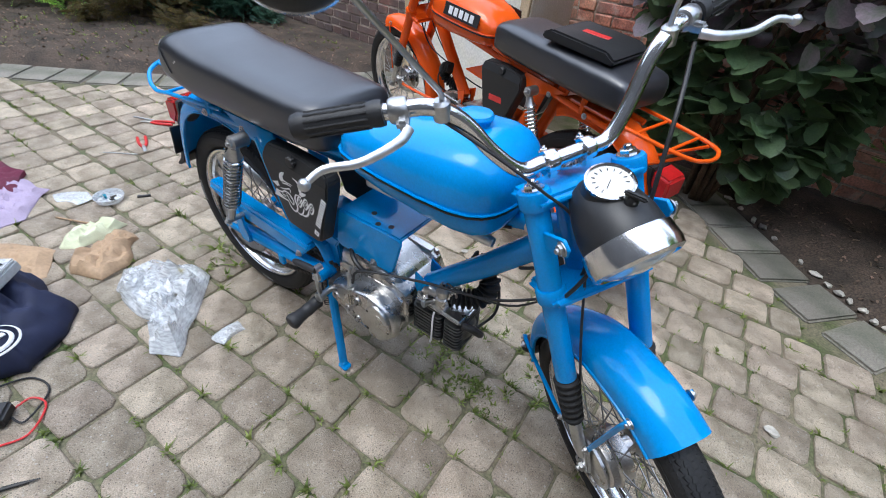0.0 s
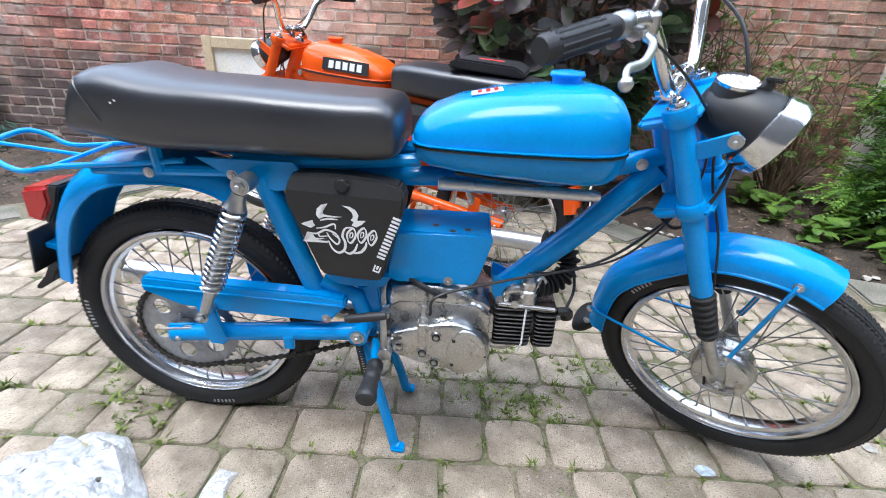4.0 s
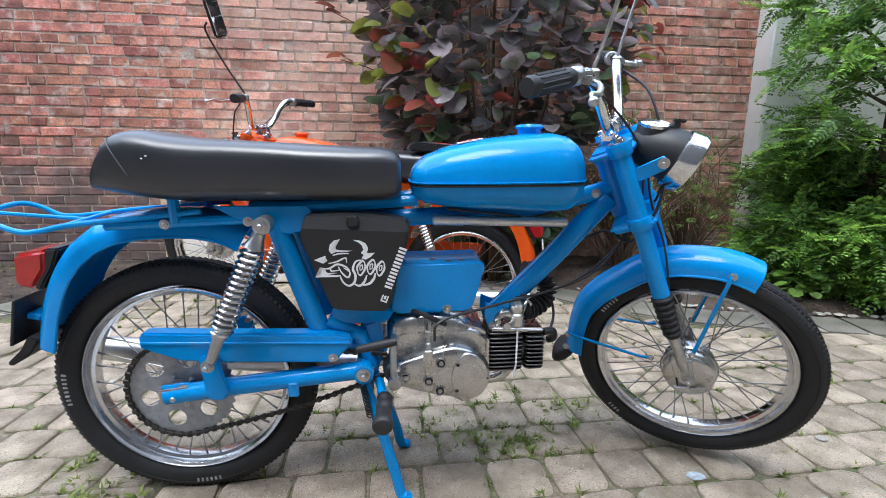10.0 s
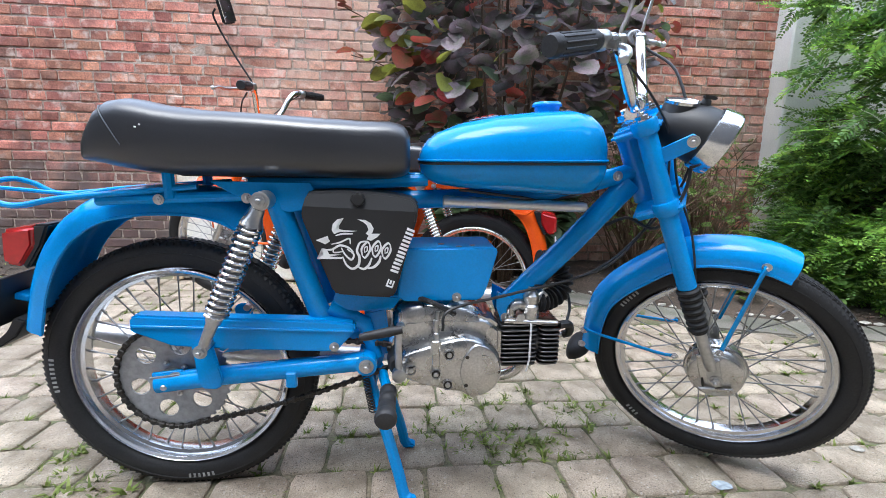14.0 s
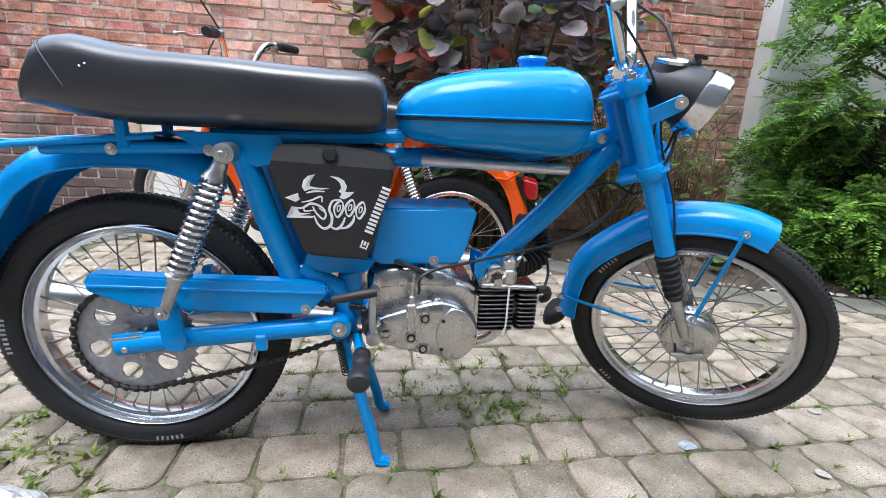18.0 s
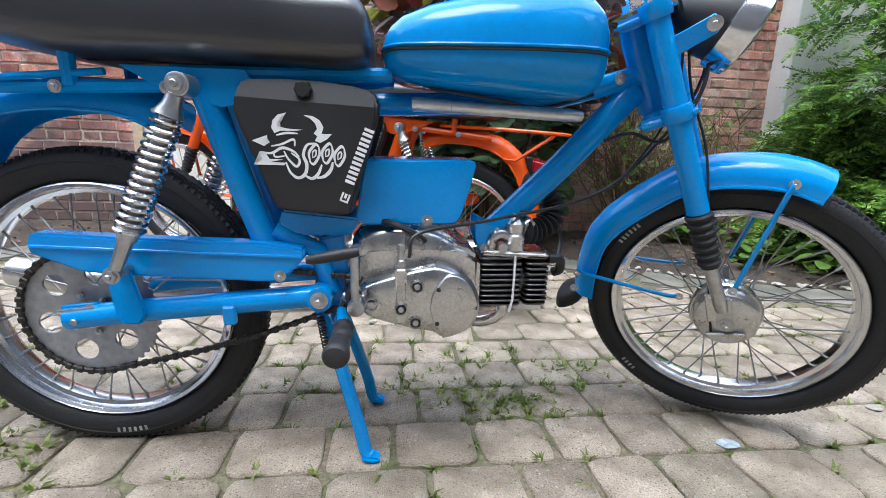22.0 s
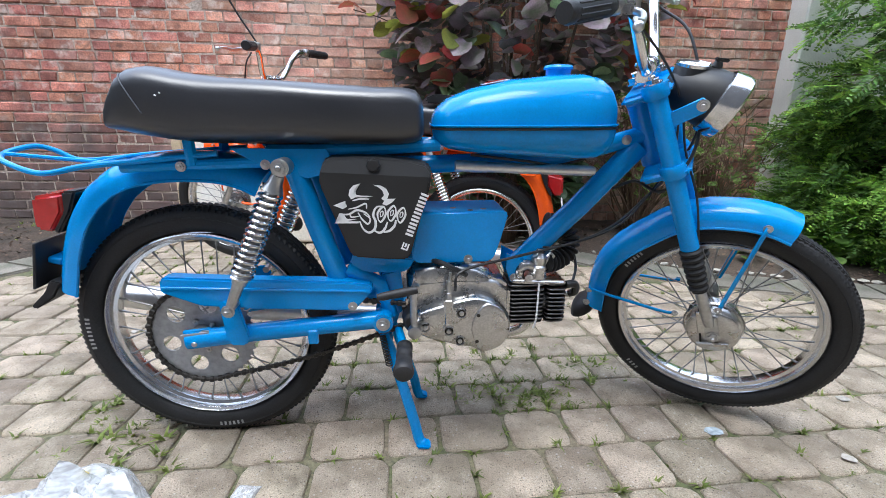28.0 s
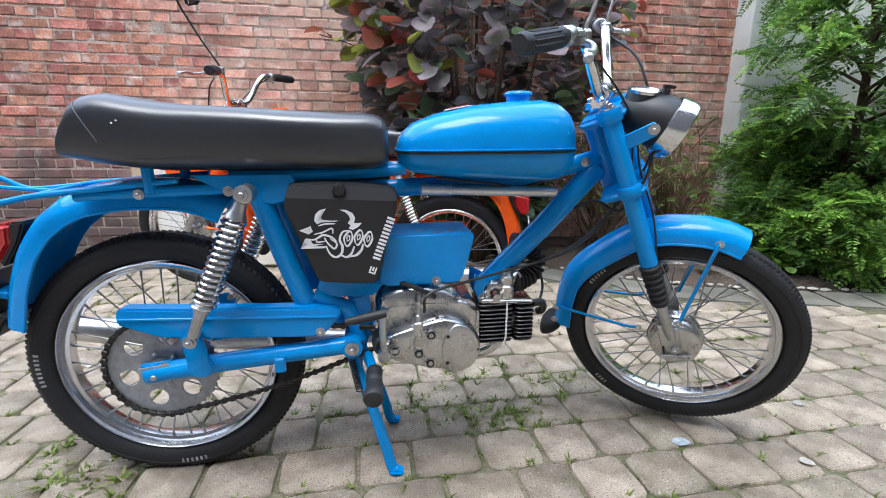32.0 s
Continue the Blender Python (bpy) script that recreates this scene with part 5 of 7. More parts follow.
    for c_, sx in ((low, 0.10), (hi, 0.095)):
        box(fk, (sx, 0.185, 0.020), Matrix.Translation(c_ + Vector((0.030, 0, 0.008))) @ Matrix.Rotation(-RAKE, 4, "Y"), 0.008, 3)
        for s in (-1, 1):
            lathe(fk, [(0.0235, -0.014), (0.0255, -0.010), (0.0255, 0.010), (0.0235, 0.014)], Vector((1.010 + (0.822 - (c_.z + 0.018)) * 0.3957, s * 0.080, c_.z + 0.018)), STEER_AXIS, 20)
    fo = part("fork", fk, paint, root, m=S)
    part("stem_nut", hexbolt(B(), hi + Vector((0.0, 0, 0.018)), STEER_AXIS, 0.016, 0.014), CHROME, fo)
    for s in (-1, 1):
        part("fork_cap", hexbolt(B(), (1.003, s * 0.080, 0.838), STEER_AXIS, 0.013, 0.010), CHROME, fo)
        part("lamp_bolt", hexbolt(B(), (1.097, s * 0.086, 0.804), (0, s, 0), 0.0085, 0.007), STEEL, fo)
        gt, pts = B(), [Vector((1.140, s * 0.080, 0.494)).lerp(Vector((1.181, s * 0.080, 0.392)), u) for u in np.linspace(0, 1, 29)]
        tube(gt, pts, [0.0215 - 0.004 * i / 28 + (0.0028 if i % 4 in (1, 2) else -0.0012) for i in range(29)], 16)
        part("fork_gaiter", gt, RUBBER, fo, "ribbed black rubber gaiter")
        sl = B()
        tube(sl, [(1.178, s * 0.080, 0.40), (1.215, s * 0.078, 0.315), (1.222, s * 0.076, 0.300)], [0.0125, 0.0125, 0.011], 14)
        prism(sl, [(1.205, 0.320), (1.232, 0.330), (1.252, 0.262), (1.238, 0.252), (1.222, 0.258)], s * 0.068, s * 0.080, 0.003, 2)
        part("fork_slider", sl, STEEL, fo)
        part("axle_nut", hexbolt(B(), (1.235, s * 0.080, 0.272), (0, s, 0), 0.0105, 0.010), STEEL, fo)
    brake = B()
    lathe(brake, [(0.055, 0), (0.056, 0.006), (0.050, 0.010), (0.02, 0.012), (0, 0.012)], (1.235, -0.056, 0.272), (0, -1, 0), 36)
    prism(brake, [(1.205, 0.240), (1.215, 0.232), (1.275, 0.250), (1.272, 0.260)], -0.078, -0.070, 0.002, 1)
    prism(brake, [(1.185, 0.325), (1.215, 0.330), (1.225, 0.275), (1.205, 0.262)], -0.072, -0.066, 0.002, 1)
    part("brake_plate", brake, ALLOY, fo, "alloy drum brake plate with arm")
    ff = [(0.926, 0.243), (0.928, 0.320), (0.940, 0.390), (0.965, 0.438), (0.998, 0.478), (1.061, 0.537), (1.101, 0.565), (1.145, 0.582), (1.184, 0.590), (1.243, 0.594), (1.290, 0.588), (1.331, 0.575)]
    fe = part("front_fender", fender(ff, 0.052, 0.048), paint, root, m=S)
    for s in (-1, 1):
        a1 = tube(B(), spline([(1.269, s * 0.054, 0.558), (1.263, s * 0.064, 0.540), (1.234, s * 0.072, 0.37), (1.230, s * 0.076, 0.347)], 4), 0.0062, 8, flat=0.55)
        part("fender_stay", a1, paint, fe)
        a2 = tube(B(), spline([(0.936, s * 0.052, 0.312), (0.960, s * 0.058, 0.308), (1.11, s * 0.074, 0.307), (1.147, s * 0.077, 0.313)], 4), 0.0068, 8, flat=0.55)
        part("fender_stay", a2, paint, fe)
        for p in ((1.269, s * 0.054, 0.558), (0.936, s * 0.053, 0.305), (0.934, s * 0.053, 0.262)):
            part("bolt", hexbolt(B(), p, (0, s, 0), 0.0068, 0.006), STEEL, fe)
        part("bolt", hexbolt(B(), (1.144, s * 0.078, 0.313), (0, s, 0), 0.006, 0.006), STEEL, fe)
        part("bolt", hexbolt(B(), (1.228, s * 0.078, 0.348), (0, s, 0), 0.006, 0.006), STEEL, fe)
    flap = loft(B(), [super_ring(0.950 - 0.060 * u, 0.050 * q, 0.238 - 0.030 * u + 0.022 * q, 0.222 - 0.030 * u - 0.020 * q, 0.230 - 0.030 * u, 20, 2.6) for u, q in ((0, 0.35), (0.10, 0.70), (0.3, 0.92), (0.55, 1.0), (0.8, 0.92), (0.94, 0.68), (1.0, 0.40))])
    part("mud_flap", flap, RUBBER, fe)
    # headlamp
    ax = Vector((0.905, 0, -0.425))
    rc = Vector((1.150, 0, 0.788))
    shell = []
    for cx, cz, r, tilt in ((1.148, 0.789, 0.0560, 25), (1.131, 0.797, 0.0572, 25), (1.105, 0.808, 0.0555, 22), (1.082, 0.816, 0.050, 20), (1.060, 0.822, 0.043, 18), (1.042, 0.826, 0.034, 16), (1.033, 0.828, 0.022, 14), (1.030, 0.829, 0.008, 14)):
        q = Matrix.Translation((cx, 0, cz)) @ Matrix.Rotation(radians(tilt), 4, "Y")
        shell.append([q @ Vector((0, r * 1.06 * math.cos(2 * math.pi * k / 36), r * math.sin(2 * math.pi * k / 36))) for k in range(36)])
    hl = part("headlamp", loft(B(), shell), BLACKPLASTIC, root, "black headlamp with a chromed rim", m=S @ Matrix.Translation((-0.012, 0, -0.002 if blue else -0.045)))
    part("lamp_rim", lathe(B(), [(0.060, -0.026), (0.0635, -0.024), (0.066, 0.000), (0.064, 0.012), (0.058, 0.016), (0.054, 0.010)], rc, ax, 44, closed=True), CHROME, hl)
    part("lamp_glass", lathe(B(), [(0.057, 0.008), (0.048, 0.016), (0.030, 0.022), (0, 0.025)], rc, ax, 36), LENS, hl)
    for k in range(-4, 5):
        y = k * 0.0105
        hh = math.sqrt(max(0.050 ** 2 - y * y, 0))
        mm = Matrix.Translation(rc + ax * 0.021) @ frame_of(ax)
        part("glass_flute", tube(B(), [mm @ Vector((-hh * 0.85, y, -0.006)), mm @ Vector((0, y, 0)), mm @ Vector((hh * 0.85, y, -0.006))], 0.0016, 5), LENS, hl)
    up = Vector((0.11, 0, 0.99)).normalized()
    sc = Vector((1.075, 0.0, 0.840))
    part("dial_housing", lathe(B(), [(0.042, -0.014), (0.036, 0.004), (0.0335, 0.020), (0.0325, 0.024)], sc, up, 30), BLACKPLASTIC, hl)
    sd = part("speedometer", lathe(B(), [(0.0335, 0.0225), (0.0343, 0.0285), (0.0315, 0.0300), (0.0295, 0.0265)], sc, up, 36, closed=True), CHROME, hl)
    part("dial_face", lathe(B(), [(0.0305, 0.0262), (0.0, 0.0272)], sc, up, 30), DIAL, sd)
    mm = Matrix.Translation(sc) @ frame_of(up)
    tk = B()
    for k in range(11):
        a = radians(-120 + 24 * k)
        box(tk, (0.0012, 0.005, 0.0006), mm @ pose(0.022 * math.sin(a), 0.022 * math.cos(a), 0.0276, 0, 0, -math.degrees(a)))
    box(tk, (0.001, 0.018, 0.0006), mm @ pose(-0.005, -0.004, 0.0278, 0, 0, 130))
    part("dial_mark", tk, BLACKPLASTIC, sd)
    sw_ = B()
    lathe(sw_, [(0.010, -0.004), (0.009, 0.008), (0.006, 0.012), (0, 0.012)], (1.118, 0.004, 0.860), up, 14)
    box(sw_, (0.030, 0.008, 0.007), pose(1.124, 0.004, 0.874, 0, 10, 35), 0.002, 2)
    part("light_switch", sw_, BLACKPLASTIC, hl)
    # handlebar
    dy = -0.020 if blue else 0.0
    lift = 0.0
    half_bar = [(0.983, 0.035, 0.862), (0.985, 0.072, 0.866), (0.975, 0.108, 0.905), (0.962, 0.140, 0.955), (0.952, 0.175, 0.982), (0.932, 0.225, 0.983), (0.892, 0.340, 0.980)]
    bar = [(x, -y + dy, z) for x, y, z in half_bar[::-1]] + [(0.983, dy, 0.861)] + [(x, y + dy, z) for x, y, z in half_bar]
    hb = part("handlebar", tube(B(), spline(bar, 6), 0.0112, 14), CHROME, root, "chromed high handlebar", m=S @ Matrix.Translation((0, 0, lift)))
    for y in (-0.03, 0.03):
        cl = B()
        lathe(cl, [(0.016, -0.009), (0.017, -0.006), (0.017, 0.006), (0.016, 0.009)], (0.984, y + dy * 0.6, 0.862), (0, 1, 0), 18)
        box(cl, (0.030, 0.018, 0.026), pose(0.980, y + dy * 0.6, 0.846), 0.004, 2)
        hexbolt(cl, (0.966, y + dy * 0.6, 0.866), (-0.3, 0, 1), 0.006, 0.006)
        part("bar_clamp", cl, CHROME, hb)
    for s in (-1, 1):
        g0, g1 = Vector((0.930, s * 0.232 + dy, 0.983)), Vector((0.891, s * 0.344 + dy, 0.980))
        pts = [g0.lerp(g1, u) for u in np.linspace(0, 1, 15)]
        gp = part("grip", tube(B(), pts, [0.0165, 0.0175, 0.0165] + [0.0158 + 0.0005 * (i % 2) for i in range(9)] + [0.0168, 0.0175, 0.0150], 16), GRIPRUB, hb, "ribbed black rubber grip")
        ax_ = (g1 - g0).normalized()
        for k in range(12):
            a = 2 * math.pi * k / 12
            u_, v_ = ax_.orthogonal().normalized(), ax_.cross(ax_.orthogonal().normalized())
            o = (u_ * math.cos(a) + v_ * math.sin(a)) * 0.0162
            part("grip_rib", tube(B(), [g0.lerp(g1, 0.16) + o, g0.lerp(g1, 0.84) + o], 0.0017, 5), GRIPRUB, gp)
        pc = B()
        lathe(pc, [(0.0145, -0.012), (0.0165, -0.009), (0.0165, 0.009), (0.0145, 0.012)], g0.lerp(g1, -0.16), ax_, 18)
        box(pc, (0.034, 0.016, 0.014), Matrix.Translation(g0.lerp(g1, -0.16) + Vector((0.016, 0, -0.006))) @ Matrix.Rotation(s * 0.35, 4, "Z"), 0.004, 2)
        part("lever_perch", pc, STEEL, hb)
        q = g0.lerp(g1, -0.18)
        lv = spline([q + Vector((0.030, 0, -0.010)), q + Vector((0.046, s * 0.020, -0.014)), q + Vector((0.052, s * 0.070, -0.020)), Vector((0.985, s * 0.325 + dy, 0.968)), Vector((0.993, s * 0.352 + dy, 0.962))], 5)
        lo = part("brake_lever" if s < 0 else "clutch_lever", tube(B(), lv, [0.0072 - 0.0028 * i / (len(lv) - 1) for i in range(len(lv))], 10, flat=0.7), ALUPUMP, hb, "bare alloy lever with a ball end")
        tmp = B()
        bmesh.ops.create_uvsphere(tmp, u_segments=14, v_segments=10, radius=0.0078, matrix=Matrix.Translation(lv[-1]))
        part("ball_end", tmp, ALUPUMP, lo)
    # mirrors
    if blue:
        mr = [((0.958, -0.185, 0.978), (0.960, -0.184, 1.000), (0.972, -0.200, 1.03), (1.010, -0.268, 1.145), (1.010, -0.282, 1.172)), ((0.955, 0.150, 0.978), (0.960, 0.146, 1.010), (0.975, 0.150, 1.08), (0.998, 0.158, 1.185), (1.000, 0.165, 1.215))]
        discs = [(Vector((1.003, -0.299, 1.192)), Vector((0.985, 0.05, 0.12))), (Vector((1.000, 0.180, 1.265)), Vector((0.82, 0.57, 0.05)))]
    else:
        mr = [((0.952, 0.165, 0.985), (0.960, 0.170, 1.01), (1.015, 0.190, 1.10), (1.070, 0.215, 1.212), (1.062, 0.218, 1.245))]
        discs = [(Vector((1.030, 0.212, 1.262)), Vector((0.94, -0.10, -0.12)))]
    for stem, (c_, nn) in zip(mr, discs):
        so_ = part("mirror_stem", tube(B(), spline(stem, 5), 0.0036, 9), STEEL if blue else BLACKPLASTIC, hb, m=None)
        lathe_b = lathe(B(), [(0.012, -0.012), (0.012, 0.010), (0.008, 0.014), (0, 0.014)], stem[0], (0, 0, 1), 14)
        part("stem_socket", lathe_b, STEEL, so_)
        nn = nn.normalized()
        if blue:
            part("mirror_shell", lathe(B(), [(0, 0.016), (0.030, 0.013), (0.050, 0.006), (0.056, -0.002), (0.0575, -0.006), (0.055, -0.008)], c_, nn, 40), BLACKPLASTIC, so_, "round black mirror shell seen from behind")
            part("mirror_rim", tube(B(), [c_ + (frame_of(nn) @ Vector((0.056 * math.cos(a), 0.056 * math.sin(a), -0.005))) for a in np.linspace(0, 2 * math.pi, 40, endpoint=False)], 0.0028, 6, closed=True), CHROME, so_)
            part("mirror_glass", lathe(B(), [(0.054, -0.0075), (0, -0.0085)], c_, nn, 36), MIRRORGLASS, so_)
        else:
            mmx = Matrix.Translation(c_) @ Matrix.Rotation(radians(-16), 4, nn) @ frame_of(nn)
            part("mirror_shell", box(B(), (0.072, 0.130, 0.014), mmx @ pose(0, 0, 0), 0.006, 3), BLACKPLASTIC, so_, "rectangular black mirror")
            part("mirror_glass", box(B(), (0.062, 0.118, 0.002), mmx @ pose(0, 0, -0.0075)), MIRRORGLASS, so_)
    # cables
    Si = S

    def cable(pts, r=0.0024, matl=BLACKPLASTIC):
        part("cable", tube(B(), spline(pts, 7), r, 7), matl, root)

    def fwd(p):
        return tuple(Si @ Vector(p))
    cable([fwd((0.945, -0.20, 0.975)), fwd((0.985, -0.15, 0.930)), fwd((1.03, -0.085, 0.86)), fwd((1.055, -0.035, 0.79)), fwd((1.06, -0.02, 0.66)), (0.95, -0.035, 0.52), (0.82, -0.03, 0.47), (0.775, -0.025, 0.465)])
    cable([fwd((1.06, -0.02, 0.80)), fwd((1.085, -0.03, 0.70)), fwd((1.13, -0.055, 0.60)), fwd((1.165, -0.062, 0.45)), fwd((1.20, -0.066, 0.30)), fwd((1.215, -0.074, 0.245))])
    cable([fwd((0.965, 0.19, 0.960)), fwd((1.05, 0.10, 0.90)), fwd((1.10, 0.03, 0.72)), fwd((1.02, 0.02, 0.55)), (0.90, -0.02, 0.49), (0.72, -0.05, 0.455), (0.58, -0.10, 0.44), (0.562, -0.114, 0.40)], 0.0032)
    cable([fwd((1.10, 0.0, 0.78)), fwd((1.10, -0.06, 0.70)), fwd((1.06, -0.08, 0.62)), fwd((1.0, -0.04, 0.62)), (0.93, -0.02, 0.60)], 0.0035)
    cable([(0.60, -0.05, 0.68), (0.72, -0.045, 0.665), (0.80, -0.03, 0.655), (0.90, -0.02, 0.68)], 0.003)
    cable([(0.858, -0.01, 0.36), (0.88, 0.03, 0.40), (0.86, 0.05, 0.47), (0.80, 0.04, 0.53)], 0.0035)
    return root


BLUE_AT = pose(0.0105, 0.0054, -0.0054, 2.86, -1.3, 0.3)
moped("moped", "bright blue moped with a black seat on its centre stand", BLUE_AT, BLUE, STEER, True)
ORANGE_AT = pose(0.751, 0.853, 0, -4.0, -5.2, 162.6)
moped("moped", "orange moped with a luggage rack, parked by the shrub", ORANGE_AT, ORANGE, radians(5.3), False)
tc = thing("tool_case", "flat black plastic case lying on the orange moped's seat", "case", ORANGE_AT @ pose(0.14, 0.0, 0.852, 0, 0, 6))
part("case_body", prism(B(), [(-0.13, -0.02), (0.13, -0.02), (0.135, -0.005), (0.10, 0.014), (-0.10, 0.014), (-0.135, -0.005)], -0.10, 0.10, 0.006, 2), BLACKPLASTIC, tc)
part("case_badge", box(B(), (0.09, 0.03, 0.002), pose(0, 0.0, 0.0150, 0, 0, 8), 0.0008, 1), REDPLASTIC, tc, "pink-red badge")
# ---- plants ----


def limb_tree(base, limbs, name="trunk"):
    bm = B()
    for pts, r0, r1 in limbs:
        p = spline([Vector(q) + Vector(base) for q in pts], 4)
        tube(bm, p, [r0 + (r1 - r0) * i / (len(p) - 1) for i in range(len(p))], 8)
    return bm


def round_leaf(w, h, seed):
    """A broad leaf with a heart-shaped foot, toothed edge, folded along its rib and curling at the tip."""
    r = random.Random(seed)
    n = 9
    left, mid, right = [], [], []
    curl = r.uniform(0.10, 0.35)
    fold = r.uniform(0.08, 0.25)
    for i in range(n):
        u = i / (n - 1)
        half = w / 2 * (math.sin(math.pi * min(u * 0.86 + 0.10, 1)) ** 0.62) * (1 + (0.05 if i % 2 else -0.04))
        if i == n - 1:
            half = 0.001
        z = -curl * h * u * u
        x = u * h
        left.append((x - (0.06 * h if i == 0 else 0), half, z + fold * half))
        mid.append((x, 0, z))
        right.append((x - (0.06 * h if i == 0 else 0), -half, z + fold * half))
    v = left + mid + right
    f = []
    for i in range(n - 1):
        f += [(i, i + 1, n + i + 1, n + i), (n + i, n + i + 1, 2 * n + i + 1, 2 * n + i)]
    return v, f


LEAVES = [round_leaf(w, h, s) for s, (w, h) in enumerate(((0.095, 0.108), (0.112, 0.125), (0.078, 0.092), (0.125, 0.135), (0.066, 0.08)))]


def leaf_pose(p, out, rng_):
    """A leaf hangs outwards and down from its twig."""
    yaw = math.degrees(math.atan2(out.y, out.x)) + rng_.uniform(-75, 75)
    return pose(*p, 0, 0, yaw) @ pose(0, 0, 0, rng_.uniform(-40, 40), rng_.uniform(-25, 42), 0)


hz = thing("hazel_shrub", "tall purple-leaved hazel shrub against the wall", "shrub", pose(0, 0, 0))
SH = Vector((1.12, 1.95, 0.0))
r_ = random.Random(21)
limbs = []
for k in range(9):
    a = 2 * math.pi * k / 9 + r_.uniform(-0.3, 0.3)
    d = r_.uniform(0.15, 0.5)
    limbs.append(([(0.05 * math.cos(a), 0.05 * math.sin(a), -0.02), (d * 0.5 * math.cos(a), d * 0.4 * math.sin(a), 0.7), (d * math.cos(a), d * 0.8 * math.sin(a), 1.5), (d * 1.25 * math.cos(a), d * math.sin(a), 2.4 + r_.uniform(-0.3, 0.4))], 0.016, 0.005))
for limb in limbs:
    part("stem", limb_tree(SH, [limb]), BARK, hz)
places = []
while len(places) < 2900:
    z = r_.uniform(0.22, 2.95)
    full = lerp_table([(0.2, 0.34), (0.5, 0.48), (1.0, 0.62), (1.3, 0.78), (1.6, 0.92), (2.2, 0.98), (3.0, 0.65)], z)[0]
    a = r_.uniform(0, 2 * math.pi)
    rr = full * (0.55 + 0.45 * r_.random() ** 0.6) * (1 + 0.28 * noise.noise((math.cos(a) * 2, math.sin(a) * 2, z * 2.2)))
    p = SH + Vector((rr * math.cos(a), rr * math.sin(a) * 0.72, z))
    if p.y > WALL_Y - 0.06 or noise.noise((p.x * 3.1, p.y * 3.1, p.z * 3.1)) < -0.34:
        continue
    places.append((p, Vector((math.cos(a), math.sin(a), 0))))
front = sorted(range(len(places)), key=lambda i: places[i][0].y + 0.25 * abs(places[i][0].z - 1.2) - (0.75 * abs(places[i][0].x - SH.x) if places[i][0].z > 0.9 else 0))[:290]
fs = set(front)
lm = {}
for i in front:
    p, o = places[i]
    k = r_.randrange(5)
    green = p.z < 1.15 and r_.random() < 0.80 or r_.random() < 0.20
    edge = abs(p.x - SH.x) > 0.45 and p.z > 0.95
    red = p.z > 1.0 and r_.random() < (0.30 if edge else 0.08)
    lime = not red and p.z > 1.0 and r_.random() < (0.32 if edge else 0.09)
    mt = REDLEAF if red else LIMELEAF if lime else GREENLEAF if green else PURPLE
    if (k, mt.name) not in lm:
        me = bpy.data.meshes.new("leaf")
        me.from_pydata(LEAVES[k][0], [], LEAVES[k][1])
        me.materials.append(mt)
        for q in me.polygons:
            q.use_smooth = True
        lm[k, mt.name] = me
    ob = new("leaf", lm[k, mt.name])
    ob.parent = hz
    ob.matrix_basis = leaf_pose(p, o, r_)
for dx, y, z, reach, rise in ((-0.72, 1.78, 1.30, -0.26, 0.10), (-0.80, 1.85, 1.52, -0.22, 0.16), (-0.84, 1.80, 1.78, -0.24, 0.18), (-0.80, 1.95, 2.02, -0.20, 0.22), (0.66, 1.75, 1.38, 0.30, 0.12), (0.74, 1.88, 1.58, 0.26, 0.10), (0.80, 1.85, 1.85, 0.22, 0.20)):
    q0 = Vector((SH.x + dx - 0.5 * reach, y, z - 0.08))
    q1 = Vector((SH.x + dx + reach, y - 0.04, z + rise))
    part("twig", tube(B(), spline([q0, q0.lerp(q1, 0.5) + Vector((0, 0, 0.04)), q1], 4), 0.0030, 5), BARK, hz)
    for k in range(6):
        p = q0.lerp(q1, 0.35 + 0.65 * k / 5) + Vector((0, 0, 0.02))
        me = lm[(r_.randrange(5), (REDLEAF if k >= 4 else LIMELEAF if k % 2 else PURPLE).name)]
        ob = new("leaf", me)
        ob.parent = hz
        ob.matrix_basis = leaf_pose(p, Vector((math.copysign(1, dx), -0.4, 0)), r_) @ Matrix.Scale(0.8, 4)
for mt, pick, nm in ((PURPLE_FAR, lambda p: p.z >= 0.85, "foliage"), (leaf_mat("green_leaf_mass", (0.12, 0.20, 0.09), (0.08, 0.13, 0.07), 0.4, True), lambda p: p.z < 0.85, "low_foliage")):
    V, F = [], []
    for i, (p, o) in enumerate(places):
        if i in fs or not pick(p):
            continue
        v, f = LEAVES[r_.randrange(5)]
        m = leaf_pose(p, o, r_)
        b0 = len(V)
        V += [tuple(m @ Vector(q)) for q in v]
        F += [tuple(b0 + q for q in g) for g in f]
    me = bpy.data.meshes.new(nm)
    me.from_pydata(V, [], F)
    me.materials.append(mt)
    for q in me.polygons:
        q.use_smooth = True
    ob = tagged(new(nm, me), "broad dull purple leaves" if nm == "foliage" else "broad dark green leaves", kind="stuff")
    ob.parent = hz


